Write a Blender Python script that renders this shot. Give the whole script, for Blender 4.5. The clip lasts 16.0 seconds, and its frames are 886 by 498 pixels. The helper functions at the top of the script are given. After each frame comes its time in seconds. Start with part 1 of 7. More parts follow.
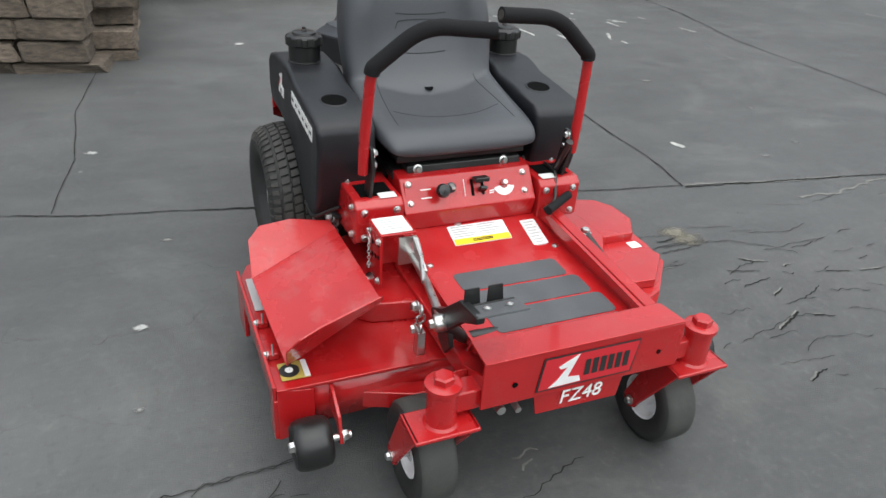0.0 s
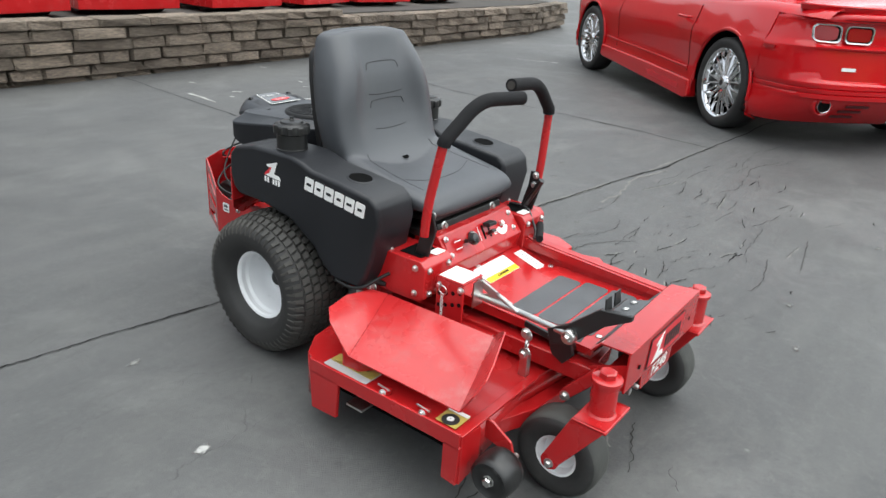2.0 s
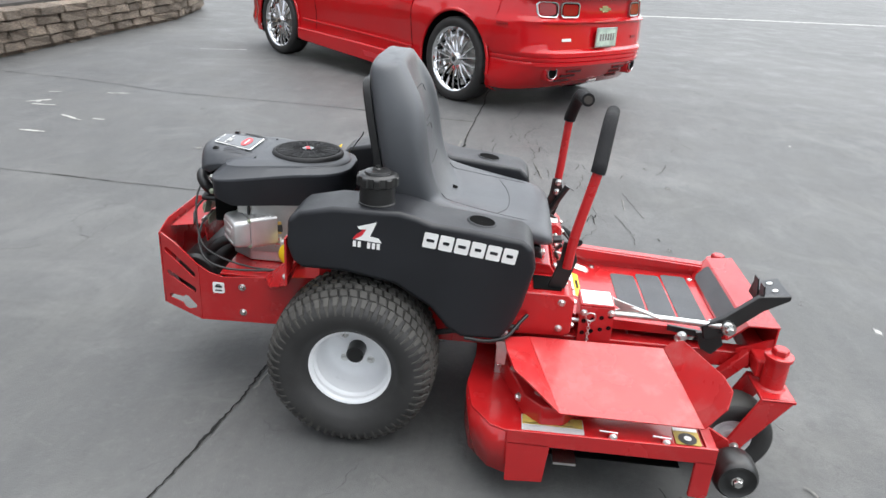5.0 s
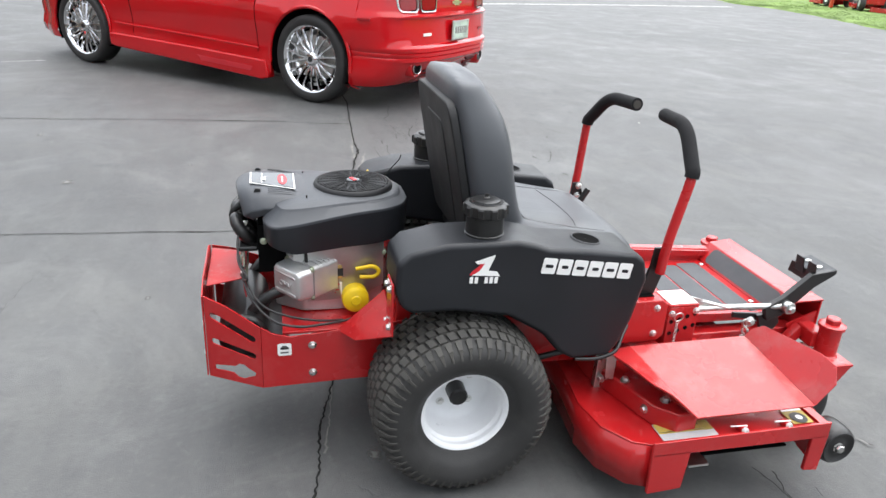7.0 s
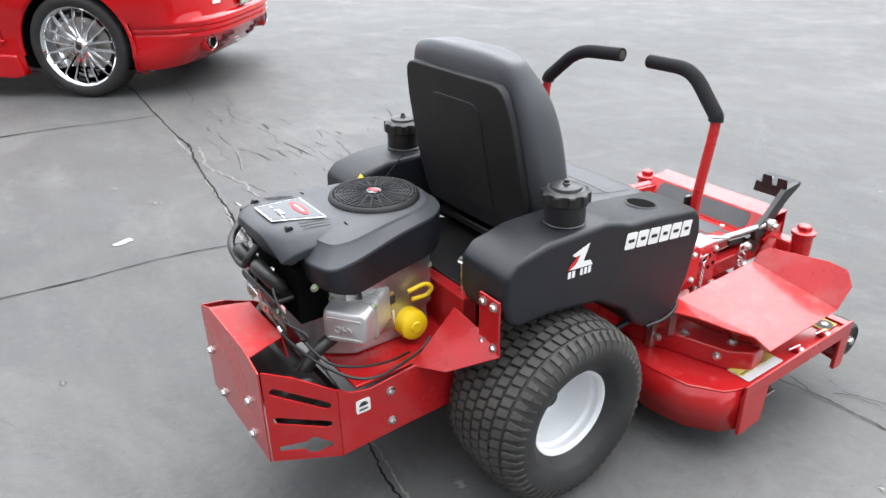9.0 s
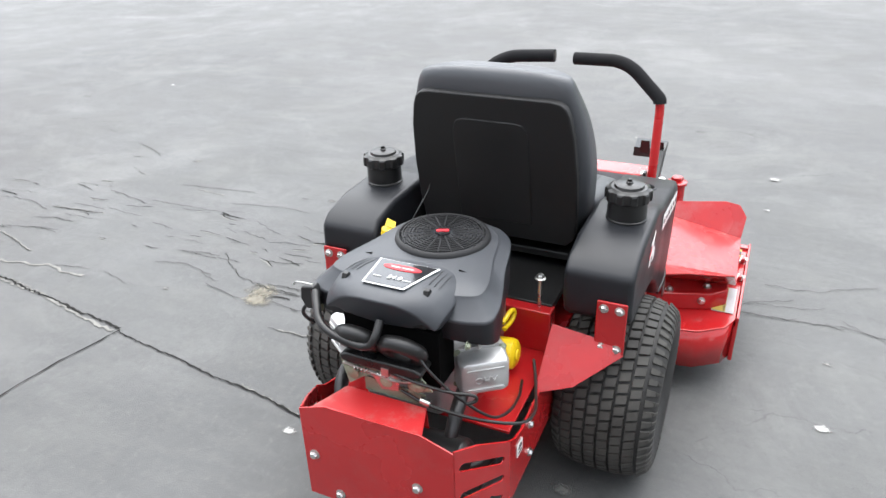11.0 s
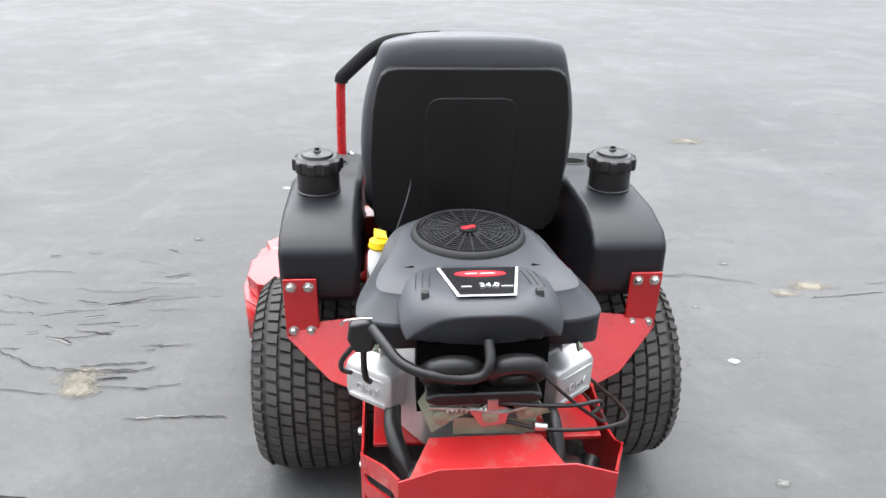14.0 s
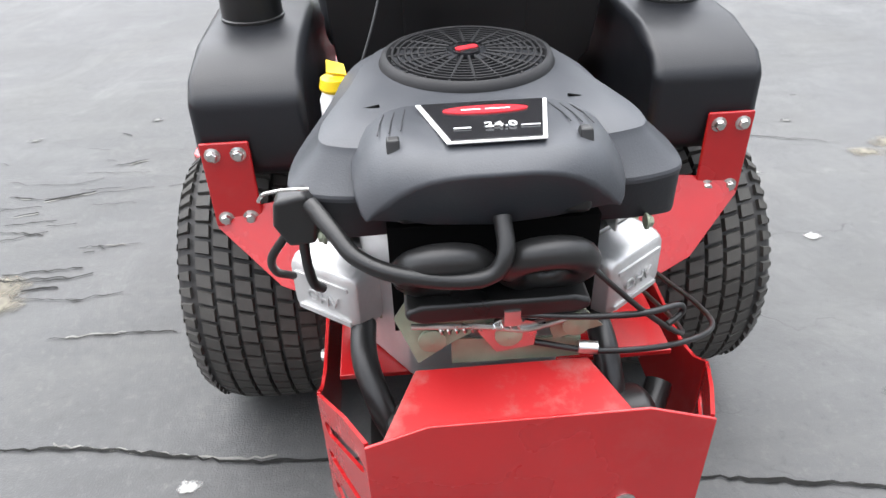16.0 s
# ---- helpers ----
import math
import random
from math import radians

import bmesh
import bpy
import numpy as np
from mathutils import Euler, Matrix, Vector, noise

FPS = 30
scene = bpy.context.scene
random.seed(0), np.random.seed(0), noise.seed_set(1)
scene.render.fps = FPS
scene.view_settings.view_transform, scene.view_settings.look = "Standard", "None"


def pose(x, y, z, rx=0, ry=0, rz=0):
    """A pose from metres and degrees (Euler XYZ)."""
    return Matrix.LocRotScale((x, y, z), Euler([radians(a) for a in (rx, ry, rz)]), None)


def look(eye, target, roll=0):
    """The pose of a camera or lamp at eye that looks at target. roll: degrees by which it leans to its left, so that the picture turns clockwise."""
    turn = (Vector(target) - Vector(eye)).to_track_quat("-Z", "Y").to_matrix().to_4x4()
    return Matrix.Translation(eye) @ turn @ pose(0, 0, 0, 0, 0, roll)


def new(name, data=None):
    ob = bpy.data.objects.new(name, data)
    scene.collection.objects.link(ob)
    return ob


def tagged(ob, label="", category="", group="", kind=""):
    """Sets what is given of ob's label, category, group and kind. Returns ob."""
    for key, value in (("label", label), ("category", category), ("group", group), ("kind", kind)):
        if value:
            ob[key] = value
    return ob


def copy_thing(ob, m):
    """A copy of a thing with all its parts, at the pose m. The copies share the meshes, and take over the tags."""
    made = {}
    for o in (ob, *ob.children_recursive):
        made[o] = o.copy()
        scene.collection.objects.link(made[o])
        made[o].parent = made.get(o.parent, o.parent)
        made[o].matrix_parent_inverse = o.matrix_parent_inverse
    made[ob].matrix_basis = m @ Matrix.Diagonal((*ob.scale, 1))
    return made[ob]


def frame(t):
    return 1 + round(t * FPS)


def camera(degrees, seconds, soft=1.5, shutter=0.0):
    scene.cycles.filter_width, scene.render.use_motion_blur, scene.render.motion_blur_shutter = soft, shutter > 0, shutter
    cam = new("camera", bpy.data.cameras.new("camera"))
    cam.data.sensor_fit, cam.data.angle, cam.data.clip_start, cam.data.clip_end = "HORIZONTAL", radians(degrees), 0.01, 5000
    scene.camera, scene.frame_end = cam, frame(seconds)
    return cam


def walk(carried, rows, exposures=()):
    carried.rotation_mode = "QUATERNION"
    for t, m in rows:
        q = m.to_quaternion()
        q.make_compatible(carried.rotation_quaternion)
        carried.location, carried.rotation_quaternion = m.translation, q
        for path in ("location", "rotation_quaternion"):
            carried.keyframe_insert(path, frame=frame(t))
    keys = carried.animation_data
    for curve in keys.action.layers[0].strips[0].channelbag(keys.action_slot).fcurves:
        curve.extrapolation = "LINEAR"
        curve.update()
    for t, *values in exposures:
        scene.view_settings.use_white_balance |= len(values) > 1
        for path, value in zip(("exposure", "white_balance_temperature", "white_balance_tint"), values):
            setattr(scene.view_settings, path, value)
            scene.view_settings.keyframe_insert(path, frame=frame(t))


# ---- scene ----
from mathutils.bvhtree import BVHTree
from mathutils.geometry import tessellate_polygon

cam = camera(63.7, 16.0)
PATH = [
    (0, (2.084, -0.772, 1.222), (0.502, -0.046, 0.237), 4.1),
    (0.5, (2.048, -1.058, 1.245), (0.574, -0.053, 0.34), 4.7),
    (1, (1.957, -1.309, 1.244), (0.598, -0.106, 0.403), 4.3),
    (1.5, (1.792, -1.527, 1.251), (0.563, -0.171, 0.445), 3.6),
    (2, (1.645, -1.708, 1.238), (0.56, -0.221, 0.457), 3.7),
    (2.5, (1.41, -1.879, 1.265), (0.557, -0.254, 0.467), 5.1),
    (3, (1.229, -1.931, 1.251), (0.502, -0.241, 0.466), 4.5),
    (3.5, (1.027, -1.973, 1.262), (0.42, -0.239, 0.471), 3.7),
    (4, (0.796, -2.007, 1.251), (0.35, -0.226, 0.458), 3.6),
    (6.5, (-0.27, -1.928, 1.291), (0.058, -0.112, 0.519), 3.7),
    (7, (-0.426, -1.81, 1.27), (0.03, -0.025, 0.491), 3.3),
    (7.5, (-0.551, -1.689, 1.287), (0.015, 0.044, 0.465), 2.3),
    (8, (-0.677, -1.59, 1.289), (0.014, 0.083, 0.439), 1.3),
    (8.5, (-0.84, -1.46, 1.297), (0.038, 0.121, 0.443), 0.3),
    (9, (-0.969, -1.31, 1.292), (0.064, 0.151, 0.399), -0.7),
    (9.5, (-1.133, -1.121, 1.312), (0.067, 0.195, 0.402), -1.9),
    (11.8, (-1.526, -0.309, 1.384), (0.146, 0.138, 0.381), -3.3),
    (12, (-1.524, -0.242, 1.375), (0.148, 0.13, 0.343), -4.0),
    (12.5, (-1.533, -0.029, 1.357), (0.149, 0.128, 0.286), -3.2),
    (13, (-1.497, 0.103, 1.347), (0.178, 0.099, 0.254), -1.4),
    (13.5, (-1.442, 0.147, 1.303), (0.28, 0.058, 0.29), 0.3),
    (14, (-1.402, 0.179, 1.219), (0.389, 0.017, 0.346), 1.3),
    (14.5, (-1.353, 0.21, 1.117), (0.466, -0.016, 0.318), 0.6),
    (15, (-1.273, 0.192, 1.048), (0.537, -0.054, 0.233), -0.3),
    (15.5, (-1.141, 0.137, 1.01), (0.602, -0.03, 0.043), -1.3),
    (16, (-1.047, 0.116, 0.973), (0.592, 0.009, -0.167), -1.9),
]
EXPOSURES = [(0.0, 0.95, 6500, 6), (1.5, 1.17, 6500, 5), (3.0, 1.38, 6500, 6), (6.5, 1.65, 6500, 9), (9.0, 1.86, 6500, 9), (9.5, 1.88, 6500, 9), (13.5, 2.00, 6500, 9.5), (16.0, 2.06, 6500, 10.5)]
walk(cam, [(t, look(eye, target, roll)) for t, eye, target, roll in PATH], EXPOSURES)

# ---- light: a bright overcast sky and a weak, very wide sun ----
SUN_UP, SUN_ROUND = radians(72), radians(68)
world = bpy.data.worlds.new("overcast_sky")
scene.world = world
world.use_nodes = True
wn = world.node_tree
wn.nodes.clear()
w_out = wn.nodes.new("ShaderNodeOutputWorld")
w_back = wn.nodes.new("ShaderNodeBackground")
w_sky = wn.nodes.new("ShaderNodeTexSky")
w_grey = wn.nodes.new("ShaderNodeHueSaturation")
w_sky.sky_type, w_sky.sun_disc = "NISHITA", False
w_sky.sun_elevation, w_sky.sun_rotation = SUN_UP, SUN_ROUND
w_sky.dust_density, w_sky.ozone_density, w_sky.air_density = 1.2, 1.5, 1.2
w_grey.inputs["Saturation"].default_value = 0.26
w_back.inputs["Strength"].default_value = 0.135
wn.links.new(w_sky.outputs[0], w_grey.inputs["Color"])
wn.links.new(w_grey.outputs[0], w_back.inputs["Color"])
wn.links.new(w_back.outputs[0], w_out.inputs["Surface"])
sun_data = bpy.data.lights.new("sun", "SUN")
sun_data.energy, sun_data.angle, sun_data.color = 1.45, radians(100), (1.0, 0.99, 0.985)
sun = new("sun", sun_data)
sun.matrix_world = look((60 * math.sin(SUN_ROUND) * math.cos(SUN_UP), 60 * math.cos(SUN_ROUND) * math.cos(SUN_UP), 60 * math.sin(SUN_UP)), (0, 0, 0))


# ---- materials ----
def links(nt, *pairs):
    for a, b in pairs:
        nt.links.new(a, b)


def material(name, base, rough, metal=0.0, vary=0.12, scale=3.0, grain=180.0, bump=0.15, depth=0.001, coat=0.0,
             rough_vary=0.08, dust=0.0, dust_colour=(0.30, 0.28, 0.25), specular=0.5, by_object=0.0):
    """A surface with a broad and a fine variation of colour and gloss, a fine relief and, where given, settled dust."""
    m = bpy.data.materials.new(name)
    m.use_nodes = True
    nt = m.node_tree
    n = nt.nodes
    p = n["Principled BSDF"]
    p.inputs["Metallic"].default_value = metal
    p.inputs["Coat Weight"].default_value = coat
    p.inputs["Coat Roughness"].default_value = 0.06
    p.inputs["Specular IOR Level"].default_value = specular
    co = n.new("ShaderNodeTexCoord")
    broad, fine = n.new("ShaderNodeTexNoise"), n.new("ShaderNodeTexNoise")
    broad.inputs["Scale"].default_value, broad.inputs["Detail"].default_value = scale, 5.0
    fine.inputs["Scale"].default_value, fine.inputs["Detail"].default_value = grain, 3.0
    links(nt, (co.outputs["Object"], broad.inputs["Vector"]), (co.outputs["Object"], fine.inputs["Vector"]))
    span = n.new("ShaderNodeMapRange")
    span.inputs["From Min"].default_value, span.inputs["From Max"].default_value = 0.3, 0.7
    span.inputs["To Min"].default_value, span.inputs["To Max"].default_value = 1 - vary, 1 + vary
    links(nt, (broad.outputs["Fac"], span.inputs["Value"]))
    colour = n.new("ShaderNodeMix")
    colour.data_type, colour.blend_type = "RGBA", "MULTIPLY"
    colour.inputs["Factor"].default_value = 1.0
    colour.inputs["A"].default_value = (*base, 1)
    links(nt, (span.outputs[0], colour.inputs["B"]))
    out = colour.outputs["Result"]
    if by_object:
        info, shift = n.new("ShaderNodeObjectInfo"), n.new("ShaderNodeMapRange")
        shift.inputs["To Min"].default_value, shift.inputs["To Max"].default_value = 1 - by_object, 1 + by_object
        each = n.new("ShaderNodeMix")
        each.data_type, each.blend_type = "RGBA", "MULTIPLY"
        each.inputs["Factor"].default_value = 1.0
        links(nt, (info.outputs["Random"], shift.inputs["Value"]), (out, each.inputs["A"]), (shift.outputs[0], each.inputs["B"]))
        out = each.outputs["Result"]
    if dust:
        specks, cut = n.new("ShaderNodeTexNoise"), n.new("ShaderNodeMapRange")
        specks.inputs["Scale"].default_value, specks.inputs["Detail"].default_value, specks.inputs["Roughness"].default_value = 9.0, 8.0, 0.7
        cut.inputs["From Min"].default_value, cut.inputs["From Max"].default_value, cut.inputs["To Max"].default_value = 0.5, 0.75, dust
        layer = n.new("ShaderNodeMix")
        layer.data_type = "RGBA"
        layer.inputs["B"].default_value = (*dust_colour, 1)
        links(nt, (co.outputs["Object"], specks.inputs["Vector"]), (specks.outputs["Fac"], cut.inputs["Value"]),
              (cut.outputs[0], layer.inputs["Factor"]), (out, layer.inputs["A"]))
        out = layer.outputs["Result"]
    links(nt, (out, p.inputs["Base Color"]))
    gloss = n.new("ShaderNodeMapRange")
    gloss.inputs["From Min"].default_value, gloss.inputs["From Max"].default_value = 0.3, 0.7
    gloss.inputs["To Min"].default_value, gloss.inputs["To Max"].default_value = max(0.02, rough - rough_vary), min(1.0, rough + rough_vary)
    relief = n.new("ShaderNodeBump")
    relief.inputs["Strength"].default_value, relief.inputs["Distance"].default_value = bump, depth
    links(nt, (broad.outputs["Fac"], gloss.inputs["Value"]), (gloss.outputs[0], p.inputs["Roughness"]),
          (fine.outputs["Fac"], relief.inputs["Height"]), (relief.outputs[0], p.inputs["Normal"]))
    return m


RED = material("red_powder_coat", (0.41, 0.011, 0.013), 0.24, vary=0.10, scale=6, grain=260, bump=0.10, coat=0.3, dust=0.07, specular=0.5)
DUSTY_RED = material("dusty_red_coat", (0.40, 0.010, 0.012), 0.5, vary=0.15, scale=8, grain=200, bump=0.2, dust=0.75, dust_colour=(0.30, 0.22, 0.19))
CAR_RED = material("red_car_paint", (0.50, 0.006, 0.010), 0.16, vary=0.04, scale=2, grain=400, bump=0.02, coat=0.45, rough_vary=0.03, specular=0.3)
SEAT = material("grey_vinyl", (0.055, 0.0585, 0.065), 0.42, vary=0.08, scale=5, grain=420, bump=0.25)
SEAM = material("dark_seat_seam", (0.016, 0.017, 0.019), 0.6, vary=0.1)
SEAT_BACK = material("black_seat_shell", (0.0065, 0.0065, 0.007), 0.58, vary=0.15, scale=8, grain=300, bump=0.3)
TANK = material("black_textured_plastic", (0.0115, 0.0125, 0.0152), 0.44, vary=0.15, scale=7, grain=500, bump=0.22, specular=0.40)
HOOD = material("charcoal_engine_plastic", (0.039, 0.0425, 0.049), 0.46, vary=0.12, scale=9, grain=520, bump=0.25, dust=0.06)
BLACK = material("black_paint", (0.012, 0.012, 0.012), 0.35, vary=0.2, scale=12, grain=300, bump=0.15)
RUBBER = material("tyre_rubber", (0.026, 0.0255, 0.025), 0.62, vary=0.25, scale=14, grain=240, bump=0.4, dust=0.16, dust_colour=(0.10, 0.095, 0.085), specular=0.4)
TREAD_RUBBER = material("dusty_tread_rubber", (0.050, 0.048, 0.044), 0.70, vary=0.25, scale=14, grain=240, bump=0.4, dust=0.35, dust_colour=(0.11, 0.105, 0.09), specular=0.4)
CASTER_RUBBER = material("worn_grey_rubber", (0.046, 0.047, 0.043), 0.7, vary=0.2, scale=12, grain=200, bump=0.4, dust=0.25, dust_colour=(0.16, 0.15, 0.13))
FOAM = material("black_foam_grip", (0.010, 0.010, 0.011), 0.85, vary=0.2, scale=20, grain=700, bump=0.6, specular=0.25)
WHITE = material("white_rim_paint", (0.78, 0.79, 0.80), 0.33, vary=0.04, scale=8, grain=200, bump=0.08, dust=0.06)
STEEL = material("zinc_plated_steel", (0.62, 0.62, 0.60), 0.32, metal=1.0, vary=0.15, scale=25, grain=300, bump=0.15)
ALUMINIUM = material("cast_aluminium", (0.60, 0.60, 0.595), 0.40, metal=0.70, vary=0.15, scale=14, grain=260, bump=0.45)
CHROME = material("chrome", (0.82, 0.82, 0.83), 0.08, metal=1.0, vary=0.05, scale=5, grain=100, bump=0.02, rough_vary=0.03)
OLIVE_ZINC = material("yellow_passivated_zinc", (0.27, 0.30, 0.22), 0.45, metal=0.35, vary=0.25, scale=20, grain=200, bump=0.2)
YELLOW = material("yellow_plastic", (0.80, 0.55, 0.01), 0.4, vary=0.06, scale=10, grain=200, bump=0.1)
LABEL_YELLOW = material("worn_yellow_label", (0.42, 0.32, 0.07), 0.55, vary=0.2, scale=40, grain=200, bump=0.1, dust=0.5, dust_colour=(0.25, 0.22, 0.16))
ORANGE = material("orange_label_ink", (0.42, 0.27, 0.08), 0.5, vary=0.06)
PAPER = material("white_label", (0.80, 0.80, 0.78), 0.42, vary=0.04, scale=20, grain=150, bump=0.05)
PLATE = material("pale_green_plate", (0.42, 0.50, 0.42), 0.5, vary=0.3, scale=18, grain=150, bump=0.05)
LABEL_BLACK = material("glossy_black_label", (0.02, 0.02, 0.022), 0.16, vary=0.1, scale=30, grain=120, bump=0.03, coat=0.6)
INK = material("black_ink", (0.02, 0.02, 0.02), 0.5, vary=0.1)
GREY_INK = material("grey_print", (0.46, 0.46, 0.46), 0.5, vary=0.1)
DECAL_RED = material("red_print", (0.55, 0.02, 0.03), 0.4, vary=0.06)
GRIP_PAD = material("grey_grip_tape", (0.085, 0.090, 0.096), 0.85, vary=0.18, scale=10, grain=900, bump=0.9, dust=0.12, dust_colour=(0.2, 0.19, 0.18))
# Near-black for gaps and openings; their shade is put into the colour.
DARK = material("shade_and_gap_black", (0.004, 0.004, 0.004), 0.95, vary=0.1, specular=0.05)
LENS = material("red_tail_lens", (0.26, 0.003, 0.006), 0.16, vary=0.05, coat=0.25, bump=0.02)
GLASS = material("tinted_car_glass", (0.010, 0.011, 0.012), 0.05, vary=0.05, coat=1.0, bump=0.0)
BEZEL = material("bright_lamp_bezel", (0.52, 0.48, 0.48), 0.22, metal=0.9, vary=0.1)
# Car red darkened by hand: the shade in the recessed vents.
VENT = material("shaded_vent_red", (0.075, 0.004, 0.006), 0.6, vary=0.1)
GOLD = material("brass_emblem", (0.86, 0.74, 0.50), 0.25, metal=1.0, vary=0.05)
STONE = material("buff_wall_stone", (0.195, 0.156, 0.120), 0.9, vary=0.4, scale=7, grain=30, bump=1.0, depth=0.02, dust=0.75,
                 dust_colour=(0.065, 0.060, 0.053), by_object=0.34)
SOIL = material("dark_fill", (0.05, 0.045, 0.04), 0.95, vary=0.3)
GRASS = material("grass_blades", (0.17, 0.25, 0.070), 0.75, vary=0.35, scale=0.8, grain=40, bump=0.1)
LAWN = material("lawn_soil", (0.15, 0.23, 0.055), 0.9, vary=0.45, scale=1.5, grain=60, bump=0.6, depth=0.02, dust=0.5, dust_colour=(0.17, 0.17, 0.06))
POST = material("orange_red_post", (0.50, 0.060, 0.020), 0.5, vary=0.15)
LINE = material("worn_white_road_paint", (0.40, 0.40, 0.375), 0.8, vary=0.35, scale=14, grain=90, bump=0.4, dust=0.9, dust_colour=(0.10, 0.10, 0.10))
CRACK = material("dark_open_crack", (0.019, 0.019, 0.018), 0.95, vary=0.3, scale=20, grain=200, bump=0.8, specular=0.1)
FINE_CRACK = material("fine_dark_crack", (0.034, 0.034, 0.032), 0.95, vary=0.4, scale=25, grain=200, bump=0.8, specular=0.1)
SHEET = material("galvanised_sheet", (0.46, 0.46, 0.45), 0.36, metal=0.9, vary=0.18, scale=12, grain=260, bump=0.12)
SCUFFED_RED = material("scuffed_red_coat", (0.43, 0.018, 0.020), 0.27, vary=0.12, scale=8, grain=220, bump=0.12, coat=0.3, dust=0.24, dust_colour=(0.50, 0.34, 0.32))
SCREEN = material("black_screen_plastic", (0.016, 0.016, 0.017), 0.55, vary=0.15, scale=30, grain=300, bump=0.2, specular=0.3)
CRUMB = material("crumbled_asphalt", (0.17, 0.168, 0.155), 0.95, vary=0.35, scale=25, grain=120, bump=0.9)


def soft_spot(name, colour, grain, edge=0.5):
    """A stain that frays out at its edge: its cover falls off from the middle, broken up by noise."""
    m = material(name, colour, 0.9, vary=0.35, scale=30, grain=150, bump=0.6)
    nt = m.node_tree
    n = nt.nodes
    co, move, far, frayed, total, cover = n.new("ShaderNodeTexCoord"), n.new("ShaderNodeVectorMath"), n.new("ShaderNodeVectorMath"), n.new("ShaderNodeTexNoise"), n.new("ShaderNodeMath"), n.new("ShaderNodeMapRange")
    move.operation, far.operation, total.operation = "SUBTRACT", "LENGTH", "ADD"
    move.inputs[1].default_value = (0.5, 0.5, 0.5)
    frayed.inputs["Scale"].default_value, frayed.inputs["Detail"].default_value, frayed.inputs["Roughness"].default_value = grain, 7.0, 0.7
    cover.inputs["From Min"].default_value, cover.inputs["From Max"].default_value = 0.93, 0.93 - edge * 0.4
    links(nt, (co.outputs["Generated"], move.inputs[0]), (move.outputs[0], far.inputs[0]), (co.outputs["Object"], frayed.inputs["Vector"]),
          (far.outputs["Value"], total.inputs[0]), (frayed.outputs["Fac"], total.inputs[1]), (total.outputs[0], cover.inputs["Value"]), (cover.outputs[0], n["Principled BSDF"].inputs["Alpha"]))
    return m


TAN = soft_spot("tan_aggregate", (0.165, 0.152, 0.120), 22, 0.9)
DROPPING = soft_spot("dried_dropping", (0.34, 0.34, 0.325), 90, 0.6)
PALE_SPOT = soft_spot("pale_dry_spot", (0.17, 0.17, 0.16), 60, 0.9)
UNSEEN_DARK = material("unseen_dark_wall", (0.07, 0.075, 0.065), 0.9, vary=0.3, scale=0.5, grain=20, bump=0.3)
RENDER_WALL = material("plain_grey_wall", (0.22, 0.21, 0.20), 0.85, vary=0.15, scale=0.8, grain=30, bump=0.4)


